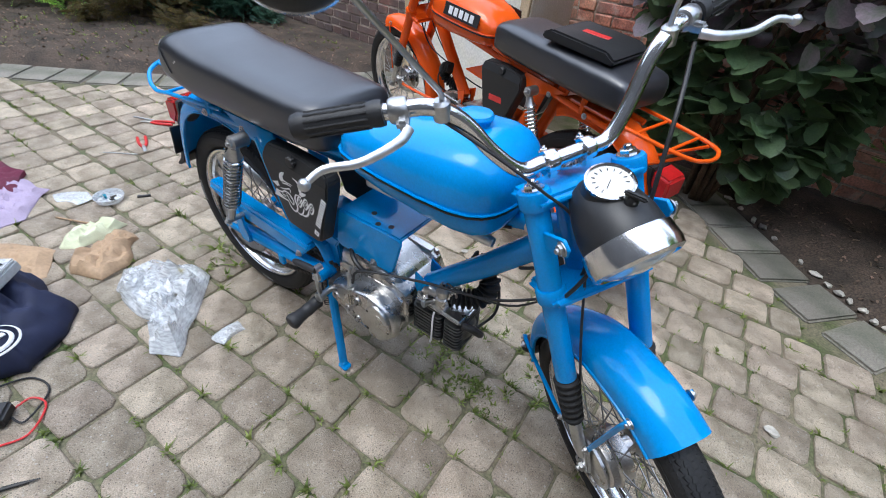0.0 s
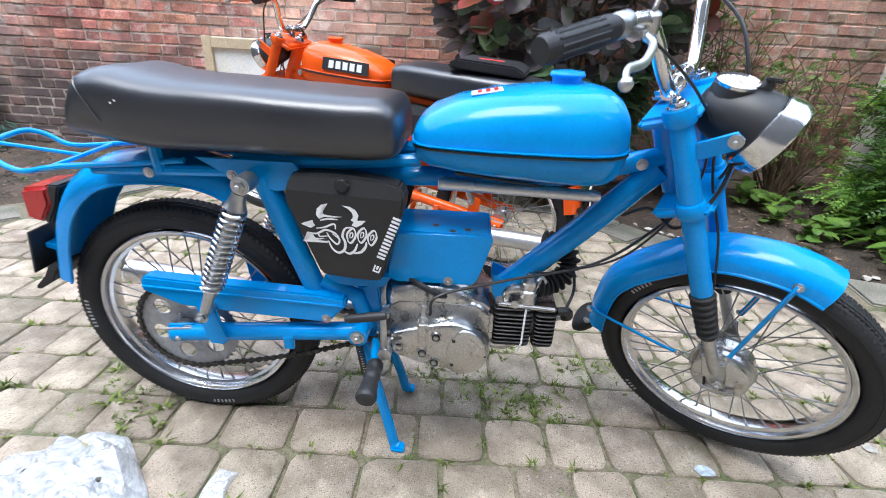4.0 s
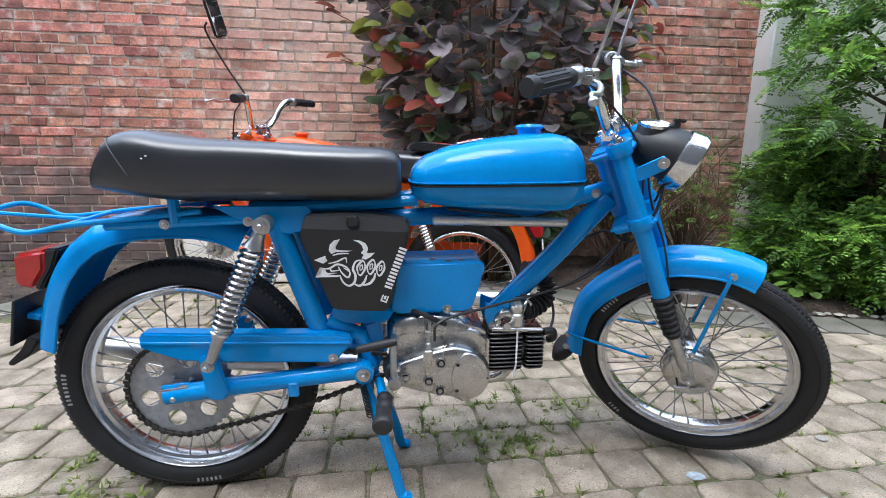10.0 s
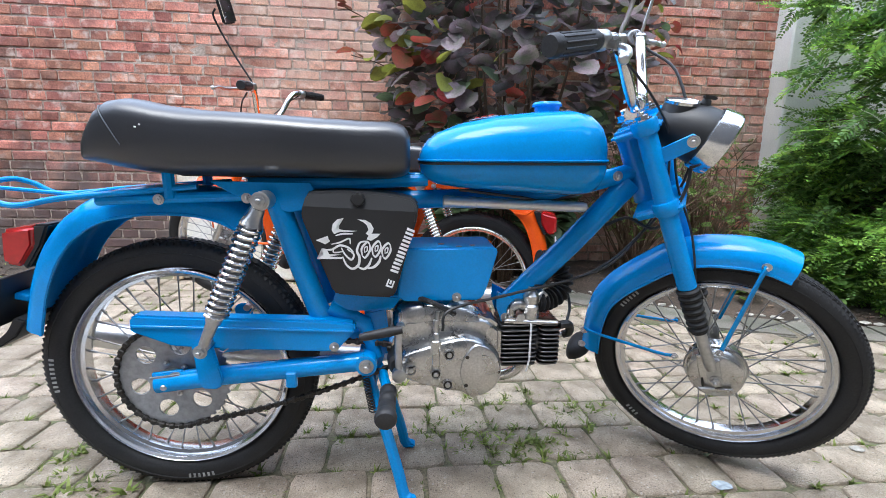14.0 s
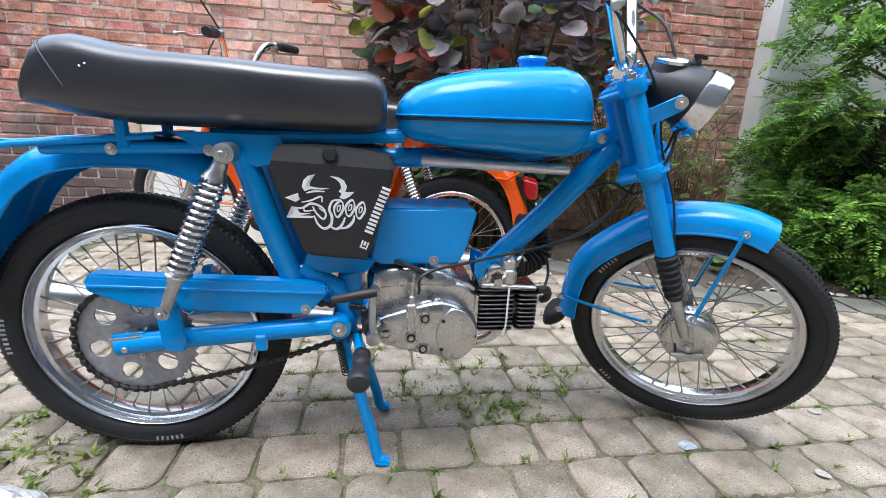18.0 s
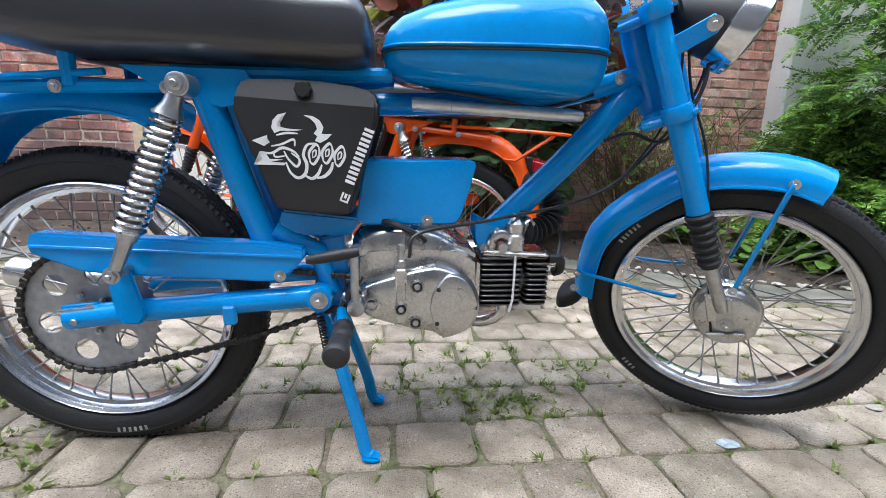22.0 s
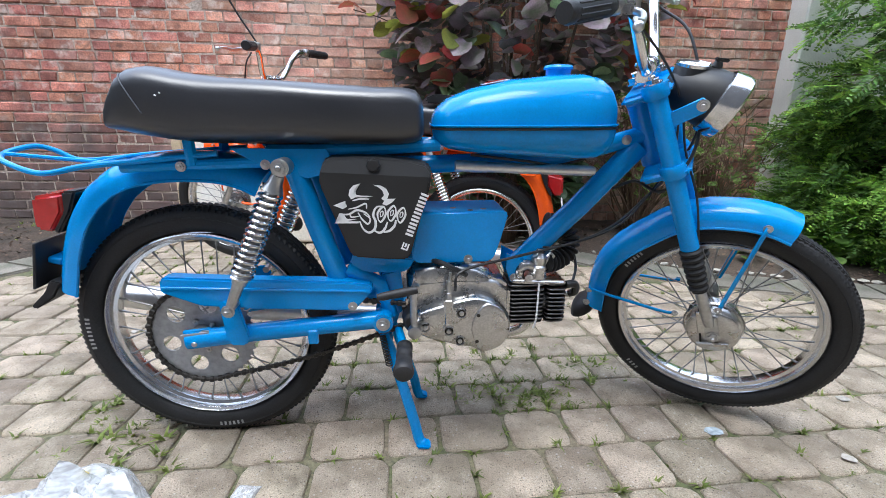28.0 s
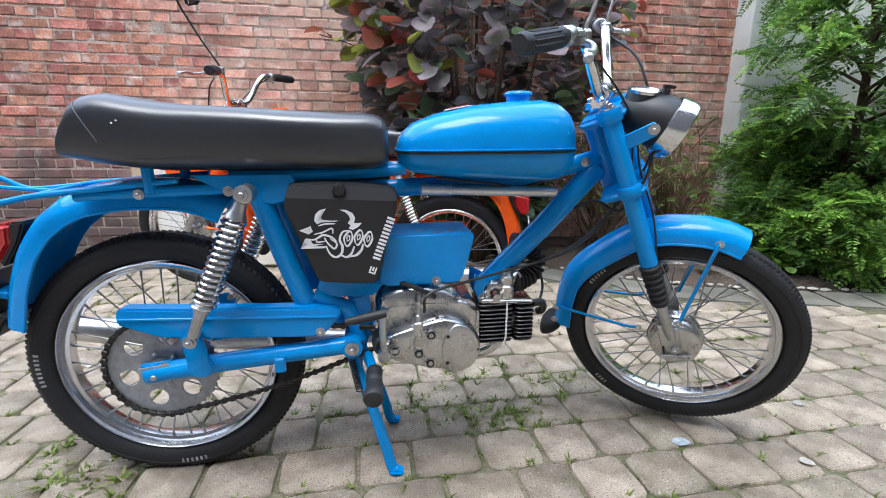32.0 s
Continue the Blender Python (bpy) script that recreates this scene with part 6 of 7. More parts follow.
def spray(rng_, length, flat=0.35, leaflets=11, lw=0.010, ll=0.034):
    """A conifer spray: a stalk with two combs of narrow needles."""
    v, f = [], []
    for i in range(leaflets):
        u = (i + 0.5) / leaflets
        for s in (-1, 1):
            x = u * length
            l_ = ll * (1.15 - 0.75 * u) * rng_.uniform(0.8, 1.2)
            dx, dy, dz = l_ * 0.62, s * l_ * 0.8, l_ * rng_.uniform(-flat, flat * 0.4)
            o = len(v)
            sag = -0.25 * length * u * u
            v += [(x, 0, sag), (x + dx * 0.5 - lw * 0.5, dy * 0.5 + s * lw * 0.3, sag + dz * 0.5), (x + dx, dy, sag + dz), (x + dx * 0.5 + lw * 0.5, dy * 0.5 - s * lw * 0.3, sag + dz * 0.5 + 0.002)]
            f.append((o, o + 1, o + 2, o + 3))
    return v, f


def conifer(name, label, at, height, radius, count, material, seed, squash=1.0, low=0.05, spray_len=0.16, trunk_r=0.05, keep=None, shade=None, tips=0.8, skirt=0):
    root = thing(name, label, "conifer", Matrix.Translation(at))
    rg = random.Random(seed)
    limbs_ = [([(0, 0, -0.03), (0.04, 0.02, height * 0.35), (0.0, 0.05, height * 0.7), (0.02, 0.02, height * 0.97)], trunk_r, 0.008)]
    ends = []
    for k in range(int(height * 20)):
        z = height * (0.03 + 0.93 * (k + rg.random()) / (height * 20))
        a = k * 2.4 + rg.uniform(-0.4, 0.4)
        reach = radius * (1.05 - 0.75 * (z / height) ** 1.4) * rg.uniform(0.65, 1.08)
        tip = Vector((reach * math.cos(a), reach * math.sin(a) * squash, min(z + rg.uniform(-0.05, 0.30) * reach, height)))
        if keep and not keep(Vector(at) + tip):
            continue
        limbs_.append(([(0.02, 0.02, z * 0.92), tuple(tip * 0.5 + Vector((0, 0, z * 0.5 + 0.03))), tuple(tip)], 0.012, 0.003))
        ends.append((Vector((0, 0, z * 0.95)), tip))
    for k in range(skirt):
        a, z = k * 2.4 + rg.uniform(-0.4, 0.4), rg.uniform(0.08, 0.85)
        tip = Vector((radius * rg.uniform(0.35, 0.75) * math.cos(a), radius * rg.uniform(0.35, 0.75) * math.sin(a) * squash, z + rg.uniform(-0.06, 0.16)))
        limbs_.append(([(0.02, 0.02, z * 0.9), tuple(tip * 0.5 + Vector((0, 0, z * 0.5 + 0.03))), tuple(tip)], 0.009, 0.003))
        ends += [(Vector((0, 0, z * 0.95)), tip)] * 2
    part("trunk", limb_tree((0, 0, 0), limbs_[:1]), BARK, root)
    for limb in limbs_[1:]:
        part("branch", limb_tree((0, 0, 0), [limb]), BARK, root)
    # old takes more inner sprays; the shade material darkens them as if unlit
    tip_sprays, old = ([], []), ([], [])
    kinds_ = [spray(rg, spray_len * rg.uniform(0.8, 1.2), lw=spray_len * 0.075, ll=spray_len * 0.24) for _ in range(10)]
    for _ in range(count):
        a_, b_ = rg.choice(ends)
        u = 0.30 + 0.75 * rg.random() ** 0.7
        p = a_.lerp(b_, u) + Vector((rg.gauss(0, 0.07), rg.gauss(0, 0.07), rg.gauss(0, 0.06)))
        if p.z < low or (keep and not keep(Vector(at) + p)):
            continue
        d = (b_ - a_)
        yaw = math.degrees(math.atan2(d.y, d.x)) + rg.uniform(-70, 70)
        m = pose(*p, 0, 0, yaw) @ pose(0, 0, 0, rg.uniform(-50, 50), rg.uniform(-35, 40), 0)
        v, f = kinds_[rg.randrange(10)]
        V, F = tip_sprays if rg.random() < tips * (0.35 + 0.9 * max(u - 0.5, 0)) + 0.25 * noise.noise(p * 2.2) else old
        o = len(V)
        V += [tuple(m @ Vector(q)) for q in v]
        F += [tuple(o + q for q in g) for g in f]
    for nm, (V, F), mt, words in (("crown", old, shade or material, "feathery sprays, commoner towards the trunk"), ("young_crown", tip_sprays, material, "feathery sprays, commoner towards the branch tips")):
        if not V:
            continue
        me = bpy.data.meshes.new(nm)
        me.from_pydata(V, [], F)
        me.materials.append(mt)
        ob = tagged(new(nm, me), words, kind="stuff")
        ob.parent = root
    return root


conifer("conifer", "feathery bright green conifer before the white wall", (3.42, 1.45, 0.03), 3.4, 0.80, 9000, CONIFER, 5, spray_len=0.20, keep=lambda p: p.y < 2.32 and p.x > 2.80 + 0.16 * max(p.z - 1.2, 0) + 0.22 * noise.noise((p.y * 3, p.z * 4, 2)) and noise.noise(p * 1.9) > (-0.28 if p.z > 0.9 else -0.45), shade=SHADECONIFER, tips=0.78, trunk_r=0.030, skirt=44)
conifer("conifer", "dense dark green conifer at the house wall", (4.60, 1.30, 0.03), 3.0, 0.9, 4600, CONIFER, 6, spray_len=0.20, keep=lambda p: p.y < 2.32 and noise.noise(p * 1.9) > -0.30, shade=SHADECONIFER, tips=0.6)
conifer("conifer", "low dark blue-green conifer in the corner bed", (-4.15, 2.05, 0.03), 1.9, 0.74, 6500, DARKCONIFER, 9, spray_len=0.17, keep=lambda p: p.y < 2.48)
conifer("conifer", "small dark blue-green conifer by the wall", (-3.45, 2.25, 0.03), 0.62, 0.36, 1300, DARKCONIFER, 11, spray_len=0.13, trunk_r=0.02, keep=lambda p: p.y < 2.48)
conifer("conifer", "bright green conifer over the corner bed", (-4.8, 1.2, 0.03), 2.2, 0.75, 2400, CONIFER, 15)
conifer("dry_juniper", "low rusty brown juniper", (-3.75, 1.35, 0.02), 0.34, 0.62, 1300, DRY, 17, squash=0.8, low=0.02, spray_len=0.10, trunk_r=0.02)


def twig_bush(at, height, radius, count, seed):
    root = thing("twiggy_bush", "half-bare brown shrub with sparse light green leaves", "shrub", Matrix.Translation(at))
    rg = random.Random(seed)
    bm, tips = B(), []
    for _ in range(count):
        a = rg.uniform(0, 2 * math.pi)
        d = radius * rg.uniform(0.2, 1.0)
        h = height * rg.uniform(0.5, 1.0) * (1.1 - 0.4 * d / radius)
        end = Vector((d * math.cos(a), d * math.sin(a) * 0.7, h))
        mid = end * 0.5 + Vector((rg.gauss(0, 0.05), rg.gauss(0, 0.05), 0.06))
        p = spline([(rg.gauss(0, 0.03), rg.gauss(0, 0.03), -0.03), tuple(mid), tuple(end)], 4)
        tube(bm, p, [0.0075 - 0.0055 * i / (len(p) - 1) for i in range(len(p))], 5)
        for _ in range(4):
            q = p[rg.randrange(3, len(p))]
            e2 = q + Vector((rg.gauss(0, 0.12), rg.gauss(0, 0.1), rg.uniform(0.02, 0.22)))
            tube(bm, [q, q.lerp(e2, 0.5) + Vector((0, 0, 0.02)), e2], [0.0035, 0.0025, 0.0012], 4)
            tips.append((q, e2))
    part("twig_mass", bm, TWIG, root)
    V, F = [], []
    ks = [spray(rg, 0.07, 0.5, 6, 0.012, 0.026) for _ in range(6)]
    for _ in range(count * 4):
        q, e2 = rg.choice(tips)
        p = q.lerp(e2, rg.uniform(0.3, 1.1)) + Vector((rg.gauss(0, 0.03), rg.gauss(0, 0.03), rg.gauss(0, 0.03)))
        m = pose(*p, rg.uniform(-60, 60), rg.uniform(-60, 40), rg.uniform(0, 360))
        v, f = ks[rg.randrange(6)]
        o = len(V)
        V += [tuple(m @ Vector(w)) for w in v]
        F += [tuple(o + k for k in g) for g in f]
    me = bpy.data.meshes.new("leaves")
    me.from_pydata(V, [], F)
    me.materials.append(SHRUBLEAF)
    ob = tagged(new("leaves", me), "sparse small light green leaves", kind="stuff")
    ob.parent = root


twig_bush((2.15, 2.12, 0.04), 1.20, 0.55, 95, 31)
twig_bush((2.75, 2.22, 0.04), 1.0, 0.42, 50, 33)


def tuft(rg, V, F, p, size, blades):
    for _ in range(blades):
        a = rg.uniform(0, 2 * math.pi)
        l_, w, bend = size * rg.uniform(0.4, 1.0), size * rg.uniform(0.10, 0.20), rg.uniform(0.5, 1.6)
        dx, dy = math.cos(a), math.sin(a)
        o = len(V)
        for u in (0, 0.5, 1):
            r = l_ * bend * u * u * 0.8 + 0.004
            z = l_ * u * (1 - 0.35 * bend * u)
            k = w * (1 - u) + 0.0004
            V.append((p[0] + dx * r - dy * k, p[1] + dy * r + dx * k, p[2] + z))
            V.append((p[0] + dx * r + dy * k, p[1] + dy * r - dx * k, p[2] + z))
        F += [(o, o + 1, o + 3, o + 2), (o + 2, o + 3, o + 5, o + 4)]


rg = random.Random(44)
V, F = [], []
for px, py, w, turn, dz in spots:
    if not (-3 < px < 3.1 and -1.6 < py < 2.3):
        continue
    dens = 0.45 + 1.1 * noise.noise((px * 1.1, py * 1.1, 5))
    for cx, cy in ((w / 2 + 0.005, ROW / 2), (w / 2 + 0.005, 0.0), (0, ROW / 2), (-w / 4, ROW / 2)):
        if rg.random() < dens * 0.72:
            tuft(rg, V, F, (px + cx + rg.gauss(0, 0.012), py + cy + rg.gauss(0, 0.004), -0.010), rg.uniform(0.016, 0.036), rg.randrange(6, 12))
for cx, cy, n_, s_ in ((0.78, 0.10, 46, 0.05), (0.86, 0.06, 24, 0.045), (0.62, 0.16, 26, 0.04), (1.02, 0.22, 26, 0.045), (0.70, 0.34, 26, 0.04), (0.95, 0.36, 20, 0.04), (-0.22, -0.05, 18, 0.07), (-0.30, 0.02, 8, 0.05), (0.30, 0.17, 12, 0.04), (-0.45, -0.33, 8, 0.05)):
    for _ in range(n_):
        tuft(rg, V, F, (cx + rg.gauss(0, 0.06), cy + rg.gauss(0, 0.05), -0.008), s_ * rg.uniform(0.35, 0.8), rg.randrange(5, 9))
for _ in range(420):
    cx, cy = rg.uniform(-4.2, -1.5), rg.uniform(0.0, 2.4)
    if edge_gap(cx, cy) < -0.05:
        tuft(rg, V, F, (cx, cy, soil_z(cx, cy) - 0.004), rg.uniform(0.018, 0.05), rg.randrange(2, 6))
me = bpy.data.meshes.new("joint_grass")
me.from_pydata(V, [], F)
me.materials.append(GRASS)
tagged(new("joint_grass", me), "short grass and weeds in the paving joints", "grass", kind="stuff")

# low plants in the beds
V, F = [], []
for _ in range(420):
    x, y = rg.uniform(2.45, 4.8), rg.uniform(0.4, 2.3)
    if edge_gap(x, y) > -0.24 + 0.2 * rg.random() or noise.noise((x * 1.7, y * 1.7, 8)) < -0.16:
        continue
    for _ in range(7):
        v, f = LEAVES[rg.randrange(5)]
        m = pose(x + rg.gauss(0, 0.03), y + rg.gauss(0, 0.03), soil_z(x, y) + rg.uniform(0.02, 0.14), rg.uniform(-25, 25), rg.uniform(-40, 25), rg.uniform(0, 360)) @ Matrix.Scale(rg.uniform(0.4, 0.75), 4)
        o = len(V)
        V += [tuple(m @ Vector(q)) for q in v]
        F += [tuple(o + k for k in g) for g in f]
me = bpy.data.meshes.new("bed_weeds")
me.from_pydata(V, [], F)
me.materials.append(leaf_mat("weed_leaf", (0.17, 0.30, 0.05), (0.09, 0.18, 0.04), 0.3, True, 0.5))
tagged(new("bed_weeds", me), "low green weeds growing in the soil bed", "plants", kind="stuff")
# litter of bark and leaves on the soil
V, F = [], []
for _ in range(11000):
    x, y = rg.uniform(-5.5, 4.8), rg.uniform(-0.2, 2.3)
    if edge_gap(x, y) > -0.03:
        continue
    m = pose(x, y, soil_z(x, y) + 0.006, rg.uniform(-35, 35), rg.uniform(-35, 35), rg.uniform(0, 360))
    a, b = rg.uniform(0.004, 0.016), rg.uniform(0.003, 0.008)
    o = len(V)
    V += [tuple(m @ Vector(q)) for q in ((-a, -b, 0), (a, -b * 0.6, 0.002), (a * 0.8, b, 0), (-a * 0.7, b * 0.8, 0.003))]
    F.append((o, o + 1, o + 2, o + 3))
me = bpy.data.meshes.new("mulch")
me.from_pydata(V, [], F)
me.materials.append(surf("bark_mulch", (0.17, 0.115, 0.08), 0.9, var=0.3, spread=0.6, island=True))
tagged(new("mulch", me), "loose bark chips and dead leaves on the soil", "mulch", kind="stuff")
# ---- things lying on the paving ----
CLEARBAG = surf("clear_plastic", (0.72, 0.74, 0.76), 0.22, var=0.10, scale=25, fine=80, bump=0.5, coat=0.4)
ct = CLEARBAG.node_tree
mixer, clear, patch, level = ct.nodes.new("ShaderNodeMixShader"), ct.nodes.new("ShaderNodeBsdfTransparent"), ct.nodes.new("ShaderNodeTexNoise"), ct.nodes.new("ShaderNodeMapRange")
patch.inputs["Scale"].default_value = 14
level.inputs[1].default_value, level.inputs[2].default_value, level.inputs[3].default_value, level.inputs[4].default_value = 0.35, 0.65, 0.42, 0.82
ct.links.new(patch.outputs[0], level.inputs[0])
ct.links.new(level.outputs[0], mixer.inputs[0])
ct.links.new(clear.outputs[0], mixer.inputs[1])
ct.links.new(ct.nodes["Principled BSDF"].outputs[0], mixer.inputs[2])
ct.links.new(mixer.outputs[0], ct.nodes["Material Output"].inputs[0])
NAVY = surf("navy_cloth", (0.012, 0.018, 0.055), 0.75, var=0.25, scale=14, fine=500, bump=0.3)
KRAFT = surf("kraft_paper", (0.42, 0.28, 0.17), 0.8, var=0.12, scale=12, bump=0.25)
PALECLOTH = surf("pale_yellow_cloth", (0.68, 0.70, 0.48), 0.9, var=0.10, scale=14, fine=300, bump=0.3)
LILAC = surf("lilac_cloth", (0.42, 0.34, 0.46), 0.9, var=0.15, scale=10, fine=300, bump=0.3)
MAROON = surf("maroon_cloth", (0.13, 0.02, 0.045), 0.9, var=0.2, scale=10, fine=300, bump=0.3)
YELLOW = surf("yellow_plastic", (0.78, 0.60, 0.03), 0.4, var=0.08)
CYAN = surf("turquoise_plastic", (0.02, 0.35, 0.50), 0.4, var=0.08)
GREYPLASTIC = surf("grey_plastic", (0.45, 0.47, 0.48), 0.4, var=0.1, scale=10)


def crumple(outline, seed, height, n=16, ruff=5.0, base=0.002, puff=0.0):
    """A creased flat thing on the ground: an (x, y) outline filled with a folded sheet, closed below."""
    bm = bmesh.new()
    cx, cy = sum(p[0] for p in outline) / len(outline), sum(p[1] for p in outline) / len(outline)
    dense = []
    for i, (x, y) in enumerate(outline):
        x2, y2 = outline[(i + 1) % len(outline)]
        k = max(2, int(math.hypot(x2 - x, y2 - y) / 0.02))
        for j_ in range(k):
            qx, qy = x + (x2 - x) * j_ / k, y + (y2 - y) * j_ / k
            dense.append((qx + 0.034 * noise.noise((qx * 9 + seed, qy * 9, 1)), qy + 0.034 * noise.noise((qx * 9, qy * 9 + seed, 5))))
    rings = []
    for q in range(n):
        u = 1 - q / n
        ring = []
        for x, y in dense:
            px, py = cx + (x - cx) * u, cy + (y - cy) * u
            h = abs(noise.noise((px * ruff * 3 + seed, py * ruff * 3, seed))) * 0.9 + 0.5 * abs(noise.noise((px * ruff * 9, py * ruff * 9 + seed, 2)))
            z = base + height * h * min(1, (1 - u) * 4 + 0.08) + height * 0.25 * (1 - u) + puff * math.sqrt(max(1 - u ** 3, 0))
            ring.append(bm.verts.new((px, py, z)))
        rings.append(ring)
    low = [bm.verts.new((x, y, 0.0005)) for x, y in dense]
    rings.insert(0, low)
    k = len(dense)
    for a, b in zip(rings, rings[1:]):
        for i in range(k):
            bm.faces.new((a[i], a[(i + 1) % k], b[(i + 1) % k], b[i]))
    bm.faces.new(rings[-1])
    bm.faces.new(low[::-1])
    return bm


def lying(name, label, category, bm, material, angle=50):
    ob = part(name, bm, material, None, "", None, True, angle)
    return tagged(ob, label, category)


pb = lying("parts_bag", "clear plastic bag of small metal parts", "bag", crumple([(-0.37, -0.33), (-0.37, -0.24), (-0.24, -0.17), (-0.15, -0.16), (-0.02, -0.27), (0.12, -0.41), (0.04, -0.46), (-0.04, -0.38), (-0.15, -0.40), (-0.30, -0.40)], 3, 0.085, ruff=3.4, puff=0.018), CLEARBAG, 25)
bits = random.Random(3)
for k in range(16):
    x, y = bits.uniform(-0.28, -0.08), bits.uniform(-0.36, -0.26)
    part("metal_part", box(B(), (bits.uniform(0.010, 0.034), bits.uniform(0.006, 0.011), 0.006), pose(x, y, 0.040, bits.uniform(-20, 20), bits.uniform(-20, 20), bits.uniform(0, 180)), 0.002, 1), CHAINMAT if k % 3 else GREYPLASTIC, pb)
part("yellow_clip", box(B(), (0.026, 0.016, 0.012), pose(-0.185, -0.225, 0.052, 0, 0, 30), 0.003, 2), YELLOW, pb)
lying("small_bag", "small clear plastic sachet", "bag", crumple([(0.115, -0.30), (0.105, -0.215), (0.165, -0.20), (0.175, -0.29)], 8, 0.020), CLEARBAG, 25)
lying("paper_bag", "crumpled brown paper bag", "bag", crumple([(-0.64, -0.25), (-0.53, -0.20), (-0.42, -0.31), (-0.40, -0.39), (-0.48, -0.46), (-0.58, -0.42)], 12, 0.055, ruff=3.6, puff=0.018), KRAFT, 30)
lying("pale_rag", "pale yellow-green cleaning cloth", "cloth", crumple([(-0.76, -0.28), (-0.66, -0.20), (-0.60, -0.25), (-0.60, -0.38), (-0.68, -0.42), (-0.74, -0.38)], 15, 0.055, ruff=5.0, puff=0.01), PALECLOTH, 40)
lying("lilac_rag", "lilac patterned cloth spread on the ground", "cloth", crumple([(-1.42, -0.38), (-1.12, -0.30), (-0.95, -0.45), (-0.92, -0.60), (-1.10, -0.72), (-1.40, -0.62)], 17, 0.055, ruff=5.5, puff=0.008), LILAC, 40)
lying("maroon_rag", "folded maroon cloth lying on the paving", "cloth", crumple([(-1.50, -0.38), (-1.30, -0.30), (-1.17, -0.42), (-1.25, -0.52), (-1.48, -0.50)], 19, 0.045, ruff=2.0, base=0.02), MAROON, 40)
lying("clear_tray", "thin clear plastic lid", "lid", crumple([(-1.06, -0.30), (-1.00, -0.19), (-0.93, -0.20), (-0.93, -0.27), (-0.99, -0.32)], 22, 0.008), CLEARBAG, 30)
dish = lying("plastic_dish", "clear plastic tub with small hardware", "tub", lathe(B(), [(0, 0.001), (0.045, 0.001), (0.055, 0.026), (0.058, 0.026), (0.050, 0.004), (0, 0.005)], (-0.875, -0.165, 0), (0, 0, 1), 28), CLEARBAG)
for k in range(9):
    a = bits.uniform(0, 6.28)
    part("small_part", box(B(), (0.024, 0.009, 0.008), pose(-0.875 + 0.026 * math.cos(a), -0.165 + 0.026 * math.sin(a), 0.012 + 0.002 * k, 15, 10, k * 37), 0.002, 1), (CYAN, CHAINMAT, GREYPLASTIC)[k % 3], dish)
bag = lying("tool_bag", "soft navy cloth tool bag with a white ring mark", "bag", crumple([(-0.66, -0.63), (-0.46, -0.54), (-0.29, -0.52), (-0.20, -0.58), (-0.13, -0.69), (-0.17, -0.80), (-0.32, -0.92), (-0.62, -0.98), (-0.75, -0.80)], 25, 0.12, ruff=3.6, base=0.02, puff=0.05), NAVY, 120)
mk = B()
for rad, wdt in ((0.062, 0.0035), (0.044, 0.006)):
    tube(mk, [(-0.185 + rad * math.cos(a), -0.715 + rad * math.sin(a), 0.112) for a in np.linspace(0, 2 * math.pi, 40, endpoint=False)], wdt, 6, closed=True, flat=0.4)
box(mk, (0.012, 0.07, 0.004), pose(-0.185, -0.715, 0.113, 0, 0, 20))
part("ring_mark", mk, WHITEDECAL, bag, "white ring mark", smooth=False)
case = thing("parts_case", "clear divided parts case with small pieces on the tool bag", "case", pose(-0.44, -0.70, 0.150, 4, -6, 38))
part("case_shell", box(B(), (0.24, 0.17, 0.035), None, 0.006, 2), GREYPLASTIC, case)
part("case_lid", box(B(), (0.236, 0.166, 0.006), pose(0, 0, 0.021), 0.003, 2), CLEARBAG, case)
for k in range(12):
    part("piece", box(B(), (0.03, 0.022, 0.004), pose(-0.09 + 0.06 * (k % 4), -0.055 + 0.05 * (k // 4), 0.0255, 0, 0, k * 23), 0.001, 1), (GREYPLASTIC, WHITEDECAL, GREYPLASTIC, CHAINMAT)[k % 4], case)
for x in (-0.07, 0.07):
    part("latch", box(B(), (0.035, 0.012, 0.03), pose(x, -0.09, 0.004), 0.003, 1), REDPLASTIC, case)
mm_ = thing("battery_charger", "small black electric box with red and black leads", "charger", pose(-0.055, -0.815, 0.018, 0, 0, 52))
part("charger_body", box(B(), (0.13, 0.062, 0.036), None, 0.007, 3), BLACKPLASTIC, mm_)
for x in (-0.02, 0.01):
    part("white_key", box(B(), (0.016, 0.010, 0.002), pose(x, 0.006, 0.0185), 0.001, 1), WHITEDECAL, mm_)
part("red_lead", tube(B(), spline([(0.06, 0.02, -0.01), (0.09, 0.05, -0.012), (0.13, 0.02, -0.014), (0.12, -0.06, -0.014), (0.05, -0.09, -0.014), (0.02, -0.16, -0.014), (0.08, -0.20, -0.014)], 8), 0.0028, 7), REDPLASTIC, mm_)
part("black_lead", tube(B(), spline([(0.06, 0.0, -0.01), (0.10, -0.02, -0.013), (0.12, 0.07, -0.014), (0.06, 0.12, -0.014), (-0.02, 0.10, -0.014)], 8), 0.0028, 7), BLACKPLASTIC, mm_)
part("probe", tube(B(), [(0.08, -0.20, -0.011), (0.15, -0.19, -0.011), (0.19, -0.185, -0.011)], [0.006, 0.005, 0.0015], 8), BLACKPLASTIC, mm_)


